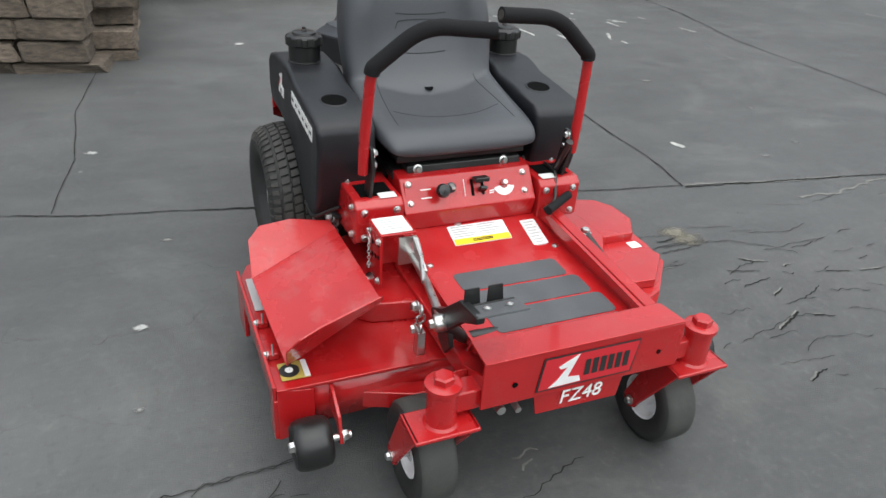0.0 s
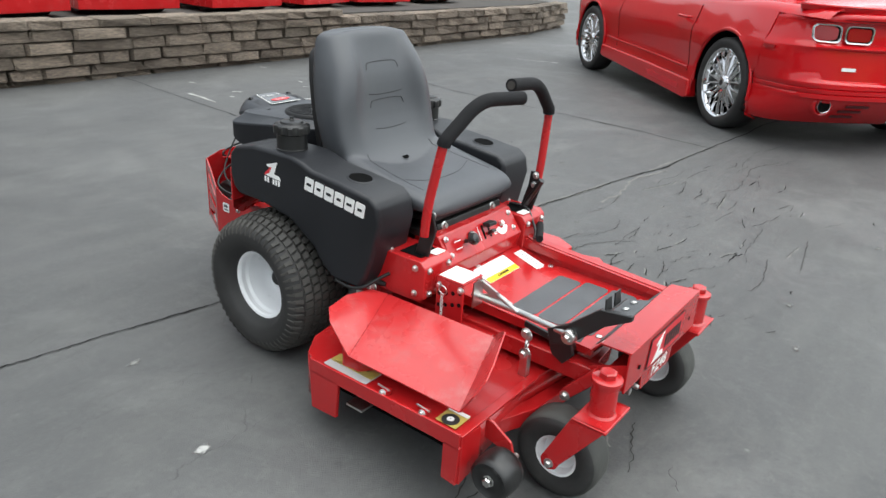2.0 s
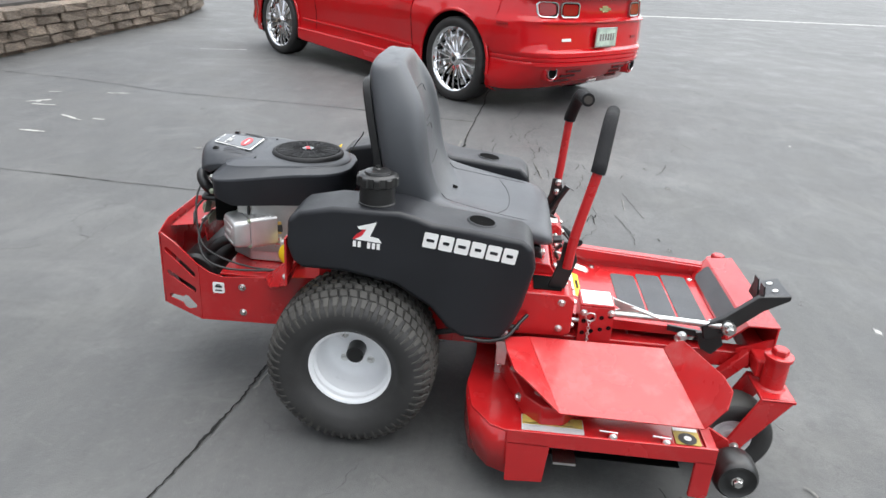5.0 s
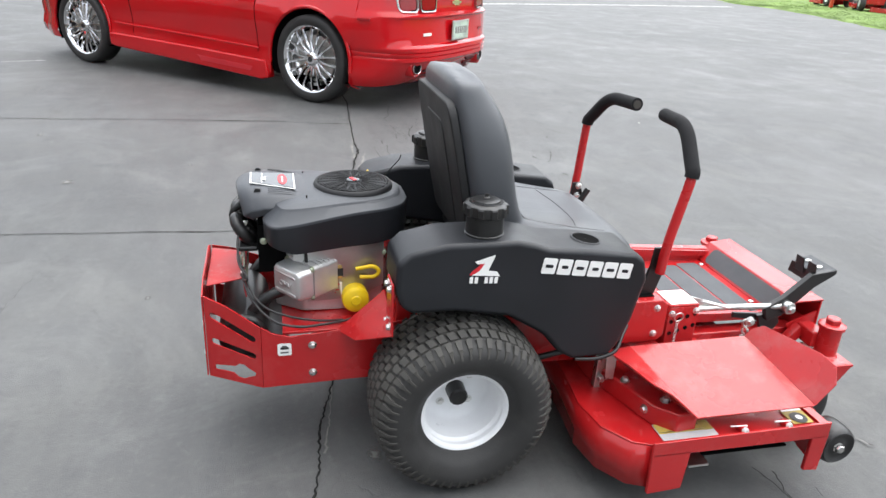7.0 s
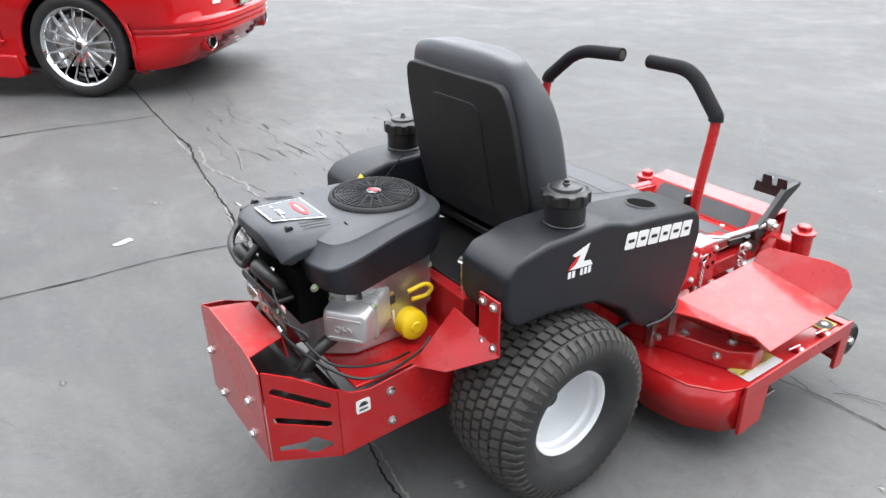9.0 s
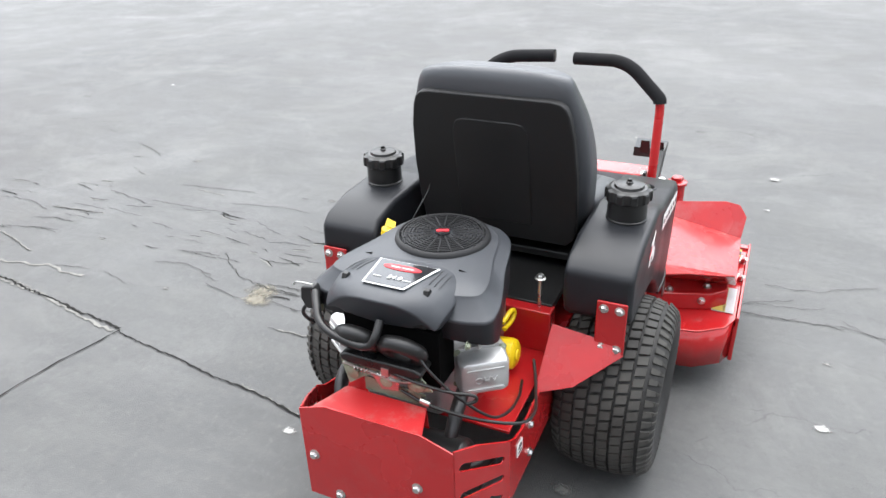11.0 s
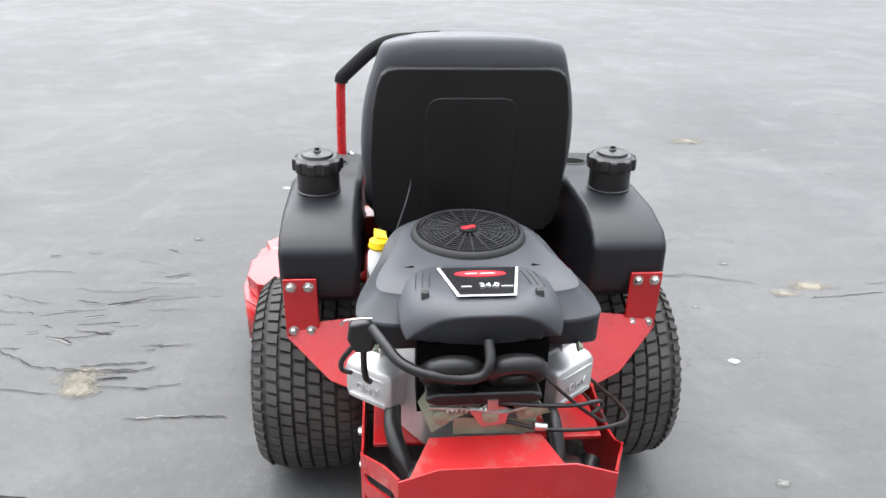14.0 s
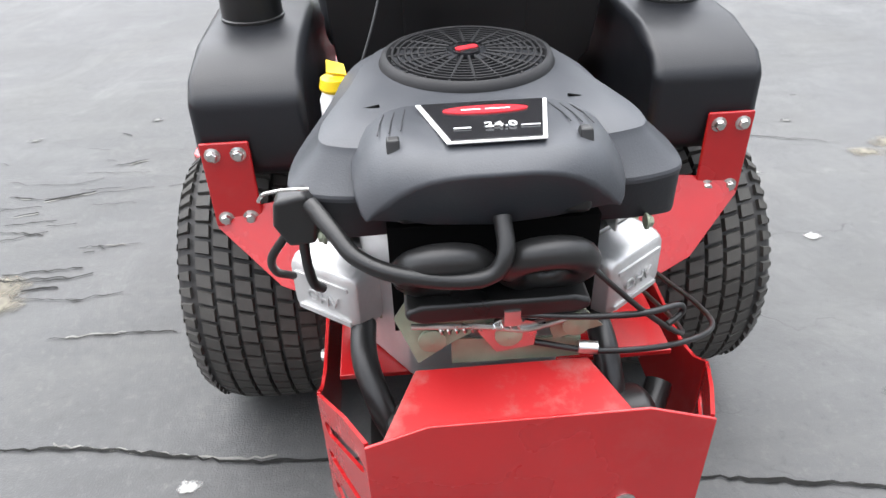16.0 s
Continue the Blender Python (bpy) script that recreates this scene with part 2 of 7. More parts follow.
def asphalt():
    """Sealed asphalt: dark, a little glossy, mottled, with hairline cracking in patches, fine aggregate and pale specks."""
    m = bpy.data.materials.new("sealed_asphalt")
    m.use_nodes = True
    nt = m.node_tree
    n = nt.nodes
    p = n["Principled BSDF"]
    co = n.new("ShaderNodeTexCoord")

    def noise_at(scale, detail, roughness=0.55, distortion=0.0):
        x = n.new("ShaderNodeTexNoise")
        x.inputs["Scale"].default_value, x.inputs["Detail"].default_value = scale, detail
        x.inputs["Roughness"].default_value, x.inputs["Distortion"].default_value = roughness, distortion
        links(nt, (co.outputs["Object"], x.inputs["Vector"]))
        return x

    def span_of(source, a, b, c, d):
        x = n.new("ShaderNodeMapRange")
        for key, v in zip(("From Min", "From Max", "To Min", "To Max"), (a, b, c, d)):
            x.inputs[key].default_value = v
        links(nt, (source, x.inputs["Value"]))
        return x.outputs[0]

    def mix(a, b, factor):
        x = n.new("ShaderNodeMix")
        x.data_type = "RGBA"
        for key, v in (("A", a), ("B", b)):
            if isinstance(v, tuple):
                x.inputs[key].default_value = (*v, 1)
            else:
                links(nt, (v, x.inputs[key]))
        links(nt, (factor, x.inputs["Factor"]))
        return x.outputs["Result"]

    def times(a, b):
        x = n.new("ShaderNodeMath")
        x.operation = "MULTIPLY"
        links(nt, (a, x.inputs[0]), (b, x.inputs[1]))
        return x.outputs[0]

    big, mid, grit = noise_at(0.35, 6, 0.6, 0.6), noise_at(2.2, 8, 0.65), noise_at(260, 2)
    colour = mix((0.0535, 0.0544, 0.0547), (0.0905, 0.0913, 0.0905), span_of(big.outputs["Fac"], 0.35, 0.68, 0, 1))
    colour = mix(colour, (0.106, 0.106, 0.101), span_of(mid.outputs["Fac"], 0.48, 0.72, 0, 0.6))
    bloom = noise_at(1.15, 12, 0.72, 0.9)
    colour = mix(colour, (0.152, 0.153, 0.147), span_of(bloom.outputs["Fac"], 0.52, 0.72, 0, 0.55))
    streak = noise_at(7.5, 10, 0.75, 1.2)
    colour = mix(colour, (0.19, 0.19, 0.175), span_of(streak.outputs["Fac"], 0.60, 0.76, 0, 0.40))
    along = n.new("ShaderNodeMapping")
    along.inputs["Scale"].default_value, along.inputs["Rotation"].default_value = (9.0, 2.2, 1.0), (0, 0, radians(8))
    worn = n.new("ShaderNodeTexNoise")
    worn.inputs["Scale"].default_value, worn.inputs["Detail"].default_value, worn.inputs["Roughness"].default_value = 1.0, 10.0, 0.72
    links(nt, (co.outputs["Object"], along.inputs["Vector"]), (along.outputs[0], worn.inputs["Vector"]))
    colour = mix(colour, (0.140, 0.140, 0.132), span_of(worn.outputs["Fac"], 0.50, 0.74, 0, 0.30))
    colour = mix(colour, (0.038, 0.038, 0.037), span_of(worn.outputs["Fac"], 0.47, 0.30, 0, 0.32))
    fleck = noise_at(38, 8, 0.75)
    colour = mix(colour, (0.155, 0.155, 0.146), span_of(fleck.outputs["Fac"], 0.54, 0.75, 0, 0.42))
    colour = mix(colour, (0.032, 0.032, 0.031), span_of(fleck.outputs["Fac"], 0.45, 0.28, 0, 0.45))
    colour = mix(colour, (0.09, 0.09, 0.09), span_of(grit.outputs["Fac"], 0.55, 0.8, 0, 0.5))
    # hairline cracks, only where the sealer has worn
    cells, wob = n.new("ShaderNodeTexVoronoi"), noise_at(5, 4)
    bent = n.new("ShaderNodeVectorMath")
    bent.operation = "MULTIPLY_ADD"
    bent.inputs[1].default_value = (0.22, 0.22, 0.0)
    links(nt, (wob.outputs["Color"], bent.inputs[0]), (co.outputs["Object"], bent.inputs[2]))
    stretch = n.new("ShaderNodeMapping")
    stretch.inputs["Scale"].default_value = (1.0, 0.45, 1.0)
    stretch.inputs["Rotation"].default_value = (0, 0, radians(12))
    links(nt, (bent.outputs[0], stretch.inputs["Vector"]), (stretch.outputs[0], cells.inputs["Vector"]))
    cells.feature = "DISTANCE_TO_EDGE"
    cells.inputs["Scale"].default_value = 3.4
    line = span_of(cells.outputs["Distance"], 0.0, 0.009, 1, 0)
    where = noise_at(0.55, 3)
    gate = span_of(where.outputs["Fac"], 0.56, 0.66, 0, 0.6)
    broken = span_of(noise_at(3.1, 2).outputs["Fac"], 0.44, 0.52, 0, 1)
    hair = times(times(line, gate), broken)
    colour = mix(colour, (0.012, 0.012, 0.011), hair)
    # pale specks: droppings, chips, dry spots
    spots = n.new("ShaderNodeTexVoronoi")
    spots.inputs["Scale"].default_value = 4.2
    links(nt, (co.outputs["Object"], spots.inputs["Vector"]))
    dot = span_of(spots.outputs["Distance"], 0.02, 0.05, 1, 0)
    few = span_of(noise_at(3.0, 2).outputs["Fac"], 0.60, 0.64, 0, 0.6)
    colour = mix(colour, (0.30, 0.30, 0.28), times(dot, few))
    links(nt, (colour, p.inputs["Base Color"]))
    links(nt, (span_of(mid.outputs["Fac"], 0.3, 0.75, 0.50, 0.74), p.inputs["Roughness"]))
    p.inputs["Specular IOR Level"].default_value = 0.5
    relief, deep = n.new("ShaderNodeBump"), n.new("ShaderNodeBump")
    relief.inputs["Strength"].default_value, relief.inputs["Distance"].default_value = 0.5, 0.003
    deep.inputs["Strength"].default_value, deep.inputs["Distance"].default_value = 0.5, 0.005
    deep.invert = True
    links(nt, (grit.outputs["Fac"], relief.inputs["Height"]), (hair, deep.inputs["Height"]),
          (relief.outputs[0], deep.inputs["Normal"]), (deep.outputs[0], p.inputs["Normal"]))
    return m


ASPHALT = asphalt()


# ---- shape helpers ----
PIECES = ("_bolt", "_screw", "_nut", "_rivet", "_hole", "_bush", "_mount")


def islands(bm):
    """The connected pieces of a bmesh, each as a bmesh of its own."""
    seen, out = set(), []
    for v in bm.verts:
        if v in seen:
            continue
        heap, own = [v], []
        seen.add(v)
        while heap:
            w = heap.pop()
            own.append(w)
            for e in w.link_edges:
                o = e.other_vert(w)
                if o not in seen:
                    seen.add(o)
                    heap.append(o)
        one = bmesh.new()
        made = {w: one.verts.new(w.co) for w in own}
        for f in {f for w in own for f in w.link_faces}:
            one.faces.new([made[w] for w in f.verts])
        out.append(one)
    return out


def part(name, bm, mat, parent=None, label="", bevel=0.0, segments=2, angle=38, fix=True):
    """Links a bmesh as one mesh object, under a thing or a part if one is given; bolts and the like become one object each."""
    if name.endswith(PIECES):
        some = islands(bm)
        if len(some) > 1:
            return [part(name, one, mat, parent, label, bevel, segments, angle) for one in some][0]
    if fix:
        bmesh.ops.recalc_face_normals(bm, faces=bm.faces[:])
    me = bpy.data.meshes.new(name)
    bm.to_mesh(me)
    bm.free()
    me.materials.append(mat)
    me.polygons.foreach_set("use_smooth", [True] * len(me.polygons))
    me.set_sharp_from_angle(angle=radians(angle))
    ob = new(name, me)
    ob.parent = parent
    if bevel:
        mod = ob.modifiers.new("rounded_edges", "BEVEL")
        mod.width, mod.segments, mod.limit_method, mod.angle_limit = bevel, segments, "ANGLE", radians(35)
        mod.harden_normals = True
    return tagged(ob, label)


def thing(name, label, category, group="", kind="", at=(0, 0, 0)):
    ob = new(name)
    ob.location = at
    ob.empty_display_size = 0.1
    return tagged(ob, label, category, group, kind)


def prism(pts, axis, a, b, bm=None):
    """A polygon drawn across an axis, as thick as from a to b. Points: x,z for y; y,z for x; x,y for z."""
    bm = bm or bmesh.new()
    put = {"y": lambda q, v: (q[0], v, q[1]), "x": lambda q, v: (v, q[0], q[1]), "z": lambda q, v: (q[0], q[1], v)}[axis]
    lo, hi = [bm.verts.new(put(q, a)) for q in pts], [bm.verts.new(put(q, b)) for q in pts]
    k = len(pts)
    bm.faces.new(lo), bm.faces.new(hi[::-1])
    for i in range(k):
        bm.faces.new((lo[i], hi[i], hi[(i + 1) % k], lo[(i + 1) % k]))
    return bm


def box(x0, x1, y0, y1, z0, z1, bm=None):
    return prism([(x0, y0), (x1, y0), (x1, y1), (x0, y1)], "z", z0, z1, bm)


def slab(corners, thick, bm=None):
    """A flat plate with the given corners, grown backwards from them along its normal."""
    bm = bm or bmesh.new()
    c = [Vector(q) for q in corners]
    normal = Vector((0, 0, 0))
    for i in range(len(c)):
        normal += (c[i] - c[0]).cross(c[(i + 1) % len(c)] - c[0])
    off = normal.normalized() * thick
    top, low = [bm.verts.new(q) for q in c], [bm.verts.new(q - off) for q in c]
    bm.faces.new(top), bm.faces.new(low[::-1])
    for i in range(len(c)):
        j = (i + 1) % len(c)
        bm.faces.new((top[i], low[i], low[j], top[j]))
    return bm


def pierced(m, outer, holes, thick, bm=None):
    """A flat plate on the pose m with openings cut through it; it grows backwards from the face."""
    bm = bm or bmesh.new()
    loops = [list(outer)] + [list(h) for h in holes]
    flat = [q for loop in loops for q in loop]
    top = [bm.verts.new(m @ Vector((x, y, 0))) for x, y in flat]
    low = [bm.verts.new(m @ Vector((x, y, -thick))) for x, y in flat]
    for tri in tessellate_polygon([[Vector((x, y, 0)) for x, y in loop] for loop in loops]):
        bm.faces.new([top[k] for k in tri]), bm.faces.new([low[k] for k in tri[::-1]])
    start = 0
    for loop in loops:
        for k in range(len(loop)):
            a, b = start + k, start + (k + 1) % len(loop)
            bm.faces.new((top[a], low[a], low[b], top[b]))
        start += len(loop)
    return bm


def slot_outline(a, b, w, n=6):
    """A round-ended slot from a to b, w wide."""
    a, b = Vector(a), Vector(b)
    turn = math.atan2(b.y - a.y, b.x - a.x)
    return [(c.x + w / 2 * math.cos(turn + t), c.y + w / 2 * math.sin(turn + t)) for c, t0 in ((b, -math.pi / 2), (a, math.pi / 2)) for t in [t0 + math.pi * k / n for k in range(n + 1)]]


def ring_round(centre, axis, r, n, start=None):
    axis = Vector(axis).normalized()
    u = Vector(start) if start is not None else axis.orthogonal().normalized()
    u = (u - axis * u.dot(axis)).normalized()
    v = axis.cross(u)
    return [Vector(centre) + (u * math.cos(2 * math.pi * i / n) + v * math.sin(2 * math.pi * i / n)) * r for i in range(n)]


def loft(rings, bm=None, caps=True, closed=False):
    bm = bm or bmesh.new()
    rows = [[bm.verts.new(q) for q in ring] for ring in rings]
    k = len(rows[0])
    pairs = list(zip(rows, rows[1:])) + ([(rows[-1], rows[0])] if closed else [])
    for a, b in pairs:
        for i in range(k):
            bm.faces.new((a[i], a[(i + 1) % k], b[(i + 1) % k], b[i]))
    if caps and not closed:
        bm.faces.new(rows[0][::-1]), bm.faces.new(rows[-1])
    return bm


def rod(p, q, r, r2=None, n=16, bm=None):
    p, q = Vector(p), Vector(q)
    d = q - p
    u = d.orthogonal()
    return loft([ring_round(p, d, r, n, u), ring_round(q, d, r if r2 is None else r2, n, u)], bm)


def lathe(profile, origin, axis, n=40, bm=None, caps=False, closed=False):
    """Turns a profile of (radius, way along the axis)."""
    axis, origin = Vector(axis).normalized(), Vector(origin)
    u = axis.orthogonal()
    return loft([ring_round(origin + axis * h, axis, max(r, 1e-4), n, u) for r, h in profile], bm, caps, closed)


def filleted(pts, r, steps=6):
    """A polyline whose corners are rounded."""
    pts = [Vector(q) for q in pts]
    out = [pts[0]]
    for a, b, c in zip(pts, pts[1:], pts[2:]):
        cut = min(r, (a - b).length * 0.49, (c - b).length * 0.49)
        p, q = b + (a - b).normalized() * cut, b + (c - b).normalized() * cut
        out += [p.lerp(b, s / steps).lerp(b.lerp(q, s / steps), s / steps) for s in range(steps + 1)]
    return out + [pts[-1]]


def tube(pts, r, n=12, bm=None, caps=True, start=None):
    pts = [Vector(q) for q in pts]
    u, rings = Vector(start) if start is not None else None, []
    for i, q in enumerate(pts):
        d = (pts[min(i + 1, len(pts) - 1)] - pts[max(i - 1, 0)]).normalized()
        u = d.orthogonal() if u is None else u - d * u.dot(d)
        rings.append(ring_round(q, d, r, n, u))
    return loft(rings, bm, caps)


def curve_through(pts, steps=8):
    """Catmull-Rom points through the given ones."""
    p = [Vector(q) for q in pts]
    p = [2 * p[0] - p[1], *p, 2 * p[-1] - p[-2]]
    out = []
    for a, b, c, d in zip(p, p[1:], p[2:], p[3:]):
        for s in range(steps):
            t = s / steps
            out.append(0.5 * ((2 * b) + (c - a) * t + (2 * a - 5 * b + 4 * c - d) * t * t + (3 * b - a - 3 * c + d) * t**3))
    return out + [p[-2]]


def bolt(p, d, r=0.008, bm=None):
    """A flanged hex bolt head that stands on p and points along d."""
    p, d = Vector(p), Vector(d).normalized()
    u = d.orthogonal().normalized()
    v = d.cross(u)

    def ring(h, k, hexed):
        out = []
        for i in range(12):
            t = 2 * math.pi * i / 12
            q = k * r * (math.cos(radians(30)) if hexed and i % 2 else 1.0)
            out.append(p + d * h + (u * math.cos(t) + v * math.sin(t)) * q)
        return out

    return loft([ring(-0.001, 1.45, False), ring(0.0012, 1.45, False), ring(0.0028, 1.06, True), ring(0.95 * r, 1.0, True), ring(1.15 * r, 0.8, True)], bm)


def superellipse(cx, cz, a, b, power, n=36):
    out = []
    for i in range(n):
        t = 2 * math.pi * i / n
        c, s = math.cos(t), math.sin(t)
        out.append((cx + a * math.copysign(abs(c) ** (2 / power), c), cz + b * math.copysign(abs(s) ** (2 / power), s)))
    return out


def lettering(name, body, height, m, mat, parent, thick=0.0008, shear=0.0):
    """Text in the built-in font as a mesh, its base line's middle at the pose m, reading along +x of it."""
    data = bpy.data.curves.new(name, "FONT")
    data.body, data.size, data.extrude, data.align_x, data.shear = body, height / 0.72, thick, "CENTER", shear
    data.resolution_u = 3
    made = bpy.data.objects.new(name, data)
    scene.collection.objects.link(made)
    bpy.context.view_layer.update()
    me = bpy.data.meshes.new_from_object(made.evaluated_get(bpy.context.evaluated_depsgraph_get()))
    bpy.data.objects.remove(made)
    me.transform(m)
    me.materials.clear()
    me.materials.append(mat)
    ob = new(name, me)
    ob.parent = parent
    return ob


def frame_of(origin, right, up):
    """The pose whose x and y run along right and up."""
    r = Vector(right).normalized()
    k = r.cross(Vector(up)).normalized()
    u = k.cross(r)
    return Matrix((( *(r[0], u[0], k[0]), origin[0]), (r[1], u[1], k[1], origin[1]), (r[2], u[2], k[2], origin[2]), (0, 0, 0, 1)))


def on_face(m, pts):
    return [m @ Vector((x, y, 0)) for x, y in pts]


def rounded(w, h, r, n=4):
    """Corners of a rounded rectangle about the origin."""
    out = []
    for cx, cy, a0 in ((w / 2 - r, h / 2 - r, 0), (-w / 2 + r, h / 2 - r, 90), (-w / 2 + r, -h / 2 + r, 180), (w / 2 - r, -h / 2 + r, 270)):
        out += [(cx + r * math.cos(radians(a0 + 90 * i / n)), cy + r * math.sin(radians(a0 + 90 * i / n))) for i in range(n + 1)]
    return out


def sticker(name, m, w, h, mat, parent, label="", r=0.003, thick=0.0012, lift=0.0015):
    """A thin rounded label on the plane of the pose m."""
    base = m @ Matrix.Translation((0, 0, lift))
    return part(name, slab(on_face(base, rounded(w, h, r)), thick), mat, parent, label)


def bars(name, m, rows, mat, parent, lift=0.0025):
    """Unreadable print: short bars, each x, y, w, h on the plane of the pose m."""
    bm = bmesh.new()
    base = m @ Matrix.Translation((0, 0, lift))
    for x, y, w, h in rows:
        slab(on_face(base, [(x, y), (x + w, y), (x + w, y + h), (x, y + h)]), 0.0006, bm)
    return tagged(part(name, bm, mat, parent), kind="stuff")


# ---- the setting: ground, lawn, closing walls ----
def ground_z(x, y):
    """Height of the asphalt: it sags by 4 cm in front of the mower's deck."""
    def ease(v, a, b):
        t = min(1.0, max(0.0, (v - a) / (b - a)))
        return t * t * (3 - 2 * t)
    return -(0.040 + 0.020 * ease(y, -0.35, 0.40)) * ease(x, 0.45, 1.0) * (1 - ease(x, 2.6, 7.0)) * (1 - ease(abs(y), 1.6, 5.0))


def ground_sheet():
    bm = bmesh.new()
    xs = [-260, -60, -20, -8, -4, -2, 0, 0.3] + [0.45 + 0.055 * k for k in range(12)] + [1.2, 1.6, 2.0, 2.6, 3.2, 3.8, 4.4, 5.0, 5.6, 6.2, 7.0, 8, 20, 60, 260]
    ys = [-260, -60, -20, -8, -5, -4.2, -3.6, -3.0, -2.4, -1.6, -0.8, 0, 0.8, 1.6, 2.4, 3.0, 3.6, 4.2, 5, 8, 20, 60, 260]
    rows = [[bm.verts.new((x, y, ground_z(x, y))) for x in xs] for y in ys]
    for a, b in zip(rows, rows[1:]):
        for i in range(len(xs) - 1):
            bm.faces.new((a[i], a[i + 1], b[i + 1], b[i]))
    return tagged(part("ground", bm, ASPHALT), "dark sealed asphalt yard with hairline cracks and pale specks", "ground", kind="structure")


ground = ground_sheet()
LAWN_EDGE = [(12.4, -16.0), (11.5, -8.7), (11.1, -7.4), (10.7, -6.2), (9.95, -4.4), (9.6, -3.0), (9.68, 0.0), (9.78, 2.7), (9.9, 5.0), (11.6, 6.0), (13.0, 7.6), (13.6, 10.5),
             (13.96, 13.1), (15.0, 16.7), (15.5, 19.7), (15.4, 21.8), (18.0, 28.0), (22.0, 36.0)]


def edge_curve(pts, steps=14, wobble=0.10):
    out = []
    for i, q in enumerate(curve_through([(x, y, 0) for x, y in pts], steps)):
        out.append((q.x + wobble * noise.noise((q.x * 1.7, q.y * 1.7, 3.0)) + 0.5 * wobble * noise.noise((q.x * 6, q.y * 6, 1.0)), q.y))
    return out


lawn_line = edge_curve(LAWN_EDGE)
bm = bmesh.new()
inner = [bm.verts.new((x, y, 0.0)) for x, y in lawn_line]
lip = [bm.verts.new((x + 0.06, y, 0.035)) for x, y in lawn_line]
far = [bm.verts.new((120, y * 3.0, 0.06)) for x, y in lawn_line]
for i in range(len(inner) - 1):
    bm.faces.new((inner[i], lip[i], lip[i + 1], inner[i + 1]))
    bm.faces.new((lip[i], far[i], far[i + 1], lip[i + 1]))
tagged(part("lawn", bm, LAWN), "green spring lawn along the edge of the asphalt", "lawn", kind="structure")


def grass_tufts():
    """Blades along the first metres of the lawn."""
    rng = random.Random(4)
    verts, faces = [], []
    for x0, y0 in lawn_line:
        if y0 > 26 or y0 < -12:
            continue
        for _ in range(150):
            d = rng.random() ** 1.6 * 4.5
            x, y = x0 + 0.03 + d, y0 + rng.uniform(-0.35, 0.35) * (1 + 0.3 * d)
            if noise.noise((x * 1.1, y * 1.1, 7)) < -0.25:
                continue
            for _ in range(2):
                a, h, w = rng.uniform(0, 6.283), rng.uniform(0.012, 0.036), rng.uniform(0.006, 0.016)
                bx, by = x + rng.uniform(-0.05, 0.05), y + rng.uniform(-0.05, 0.05)
                c, s, lean = math.cos(a), math.sin(a), rng.uniform(0, 0.05)
                k = len(verts)
                verts += [(bx - c * w, by - s * w, 0.03), (bx + c * w, by + s * w, 0.03), (bx - s * lean, by + c * lean, 0.03 + h)]
                faces.append((k, k + 1, k + 2))
    me = bpy.data.meshes.new("grass")
    me.from_pydata(verts, [], faces)
    me.materials.append(GRASS)
    return tagged(new("grass", me), "uneven tufts of green grass on the lawn", "grass", kind="stuff")


grass_tufts()


def ribbon(name, pts, width, mat, label, z=0.0035, seed=0, jag=0.010, step=0.035, sparse=0.0):
    """A crack or a line on the ground: a thin, ragged strip."""
    rng = random.Random(seed)
    line = []
    for a, b in zip(pts, pts[1:]):
        a, b = Vector((*a, 0)), Vector((*b, 0))
        k = max(2, int((b - a).length / step))
        line += [a.lerp(b, i / k) for i in range(k)]
    bm = bmesh.new()
    last = None
    for i, q in enumerate(line):
        d = (line[min(i + 1, len(line) - 1)] - line[max(i - 1, 0)]).normalized()
        side = Vector((-d.y, d.x, 0))
        q = q + side * (jag * (noise.noise((q.x * 3, q.y * 3, seed)) * 2.2 + rng.uniform(-0.35, 0.35)))
        w = width * (0.55 + 0.9 * abs(noise.noise((q.x * 7, q.y * 7, seed + 9)))) * rng.uniform(0.7, 1.3)
        pair = (bm.verts.new((q.x + side.x * w, q.y + side.y * w, z + ground_z(q.x, q.y))), bm.verts.new((q.x - side.x * w, q.y - side.y * w, z + ground_z(q.x, q.y))))
        if last and (not sparse or noise.noise((q.x * 2.3, q.y * 2.3, seed + 4)) > sparse - 0.5):
            bm.faces.new((last[0], last[1], pair[1], pair[0]))
        last = pair
    for v in [v for v in bm.verts if not v.link_faces]:
        bm.verts.remove(v)
    return tagged(part(name, bm, mat), label, "crack", kind="structure")


JOINT = [(-1.35, -6.0), (-0.645, -2.1), (-0.518, -1.3), (-0.458, -0.98), (-0.388, -0.58), (-0.335, -0.28), (-0.262, 0.20), (-0.170, 0.80), (-0.130, 1.12), (-0.088, 1.35), (-0.022, 1.75), (0.018, 2.15), (0.054, 2.42), (0.094, 2.66), (0.134, 3.0), (0.155, 3.50), (0.190, 4.15), (0.40, 7.0), (0.9, 12.0)]
ribbon("ground_joint", JOINT[:10], 0.0040, CRACK, "long dark open joint across the asphalt", seed=1, jag=0.011, step=0.014)
ribbon("ground_joint", JOINT[9:], 0.0062, CRACK, "wide crumbling stretch of the long asphalt joint", seed=14, jag=0.016, step=0.014)
ribbon("joint_edge", [(x - 0.010, y) for x, y in JOINT[8:16]], 0.0075, CRUMB, "pale crumbled edge of the asphalt joint", z=0.0026, seed=9, jag=0.016, step=0.014, sparse=0.42)
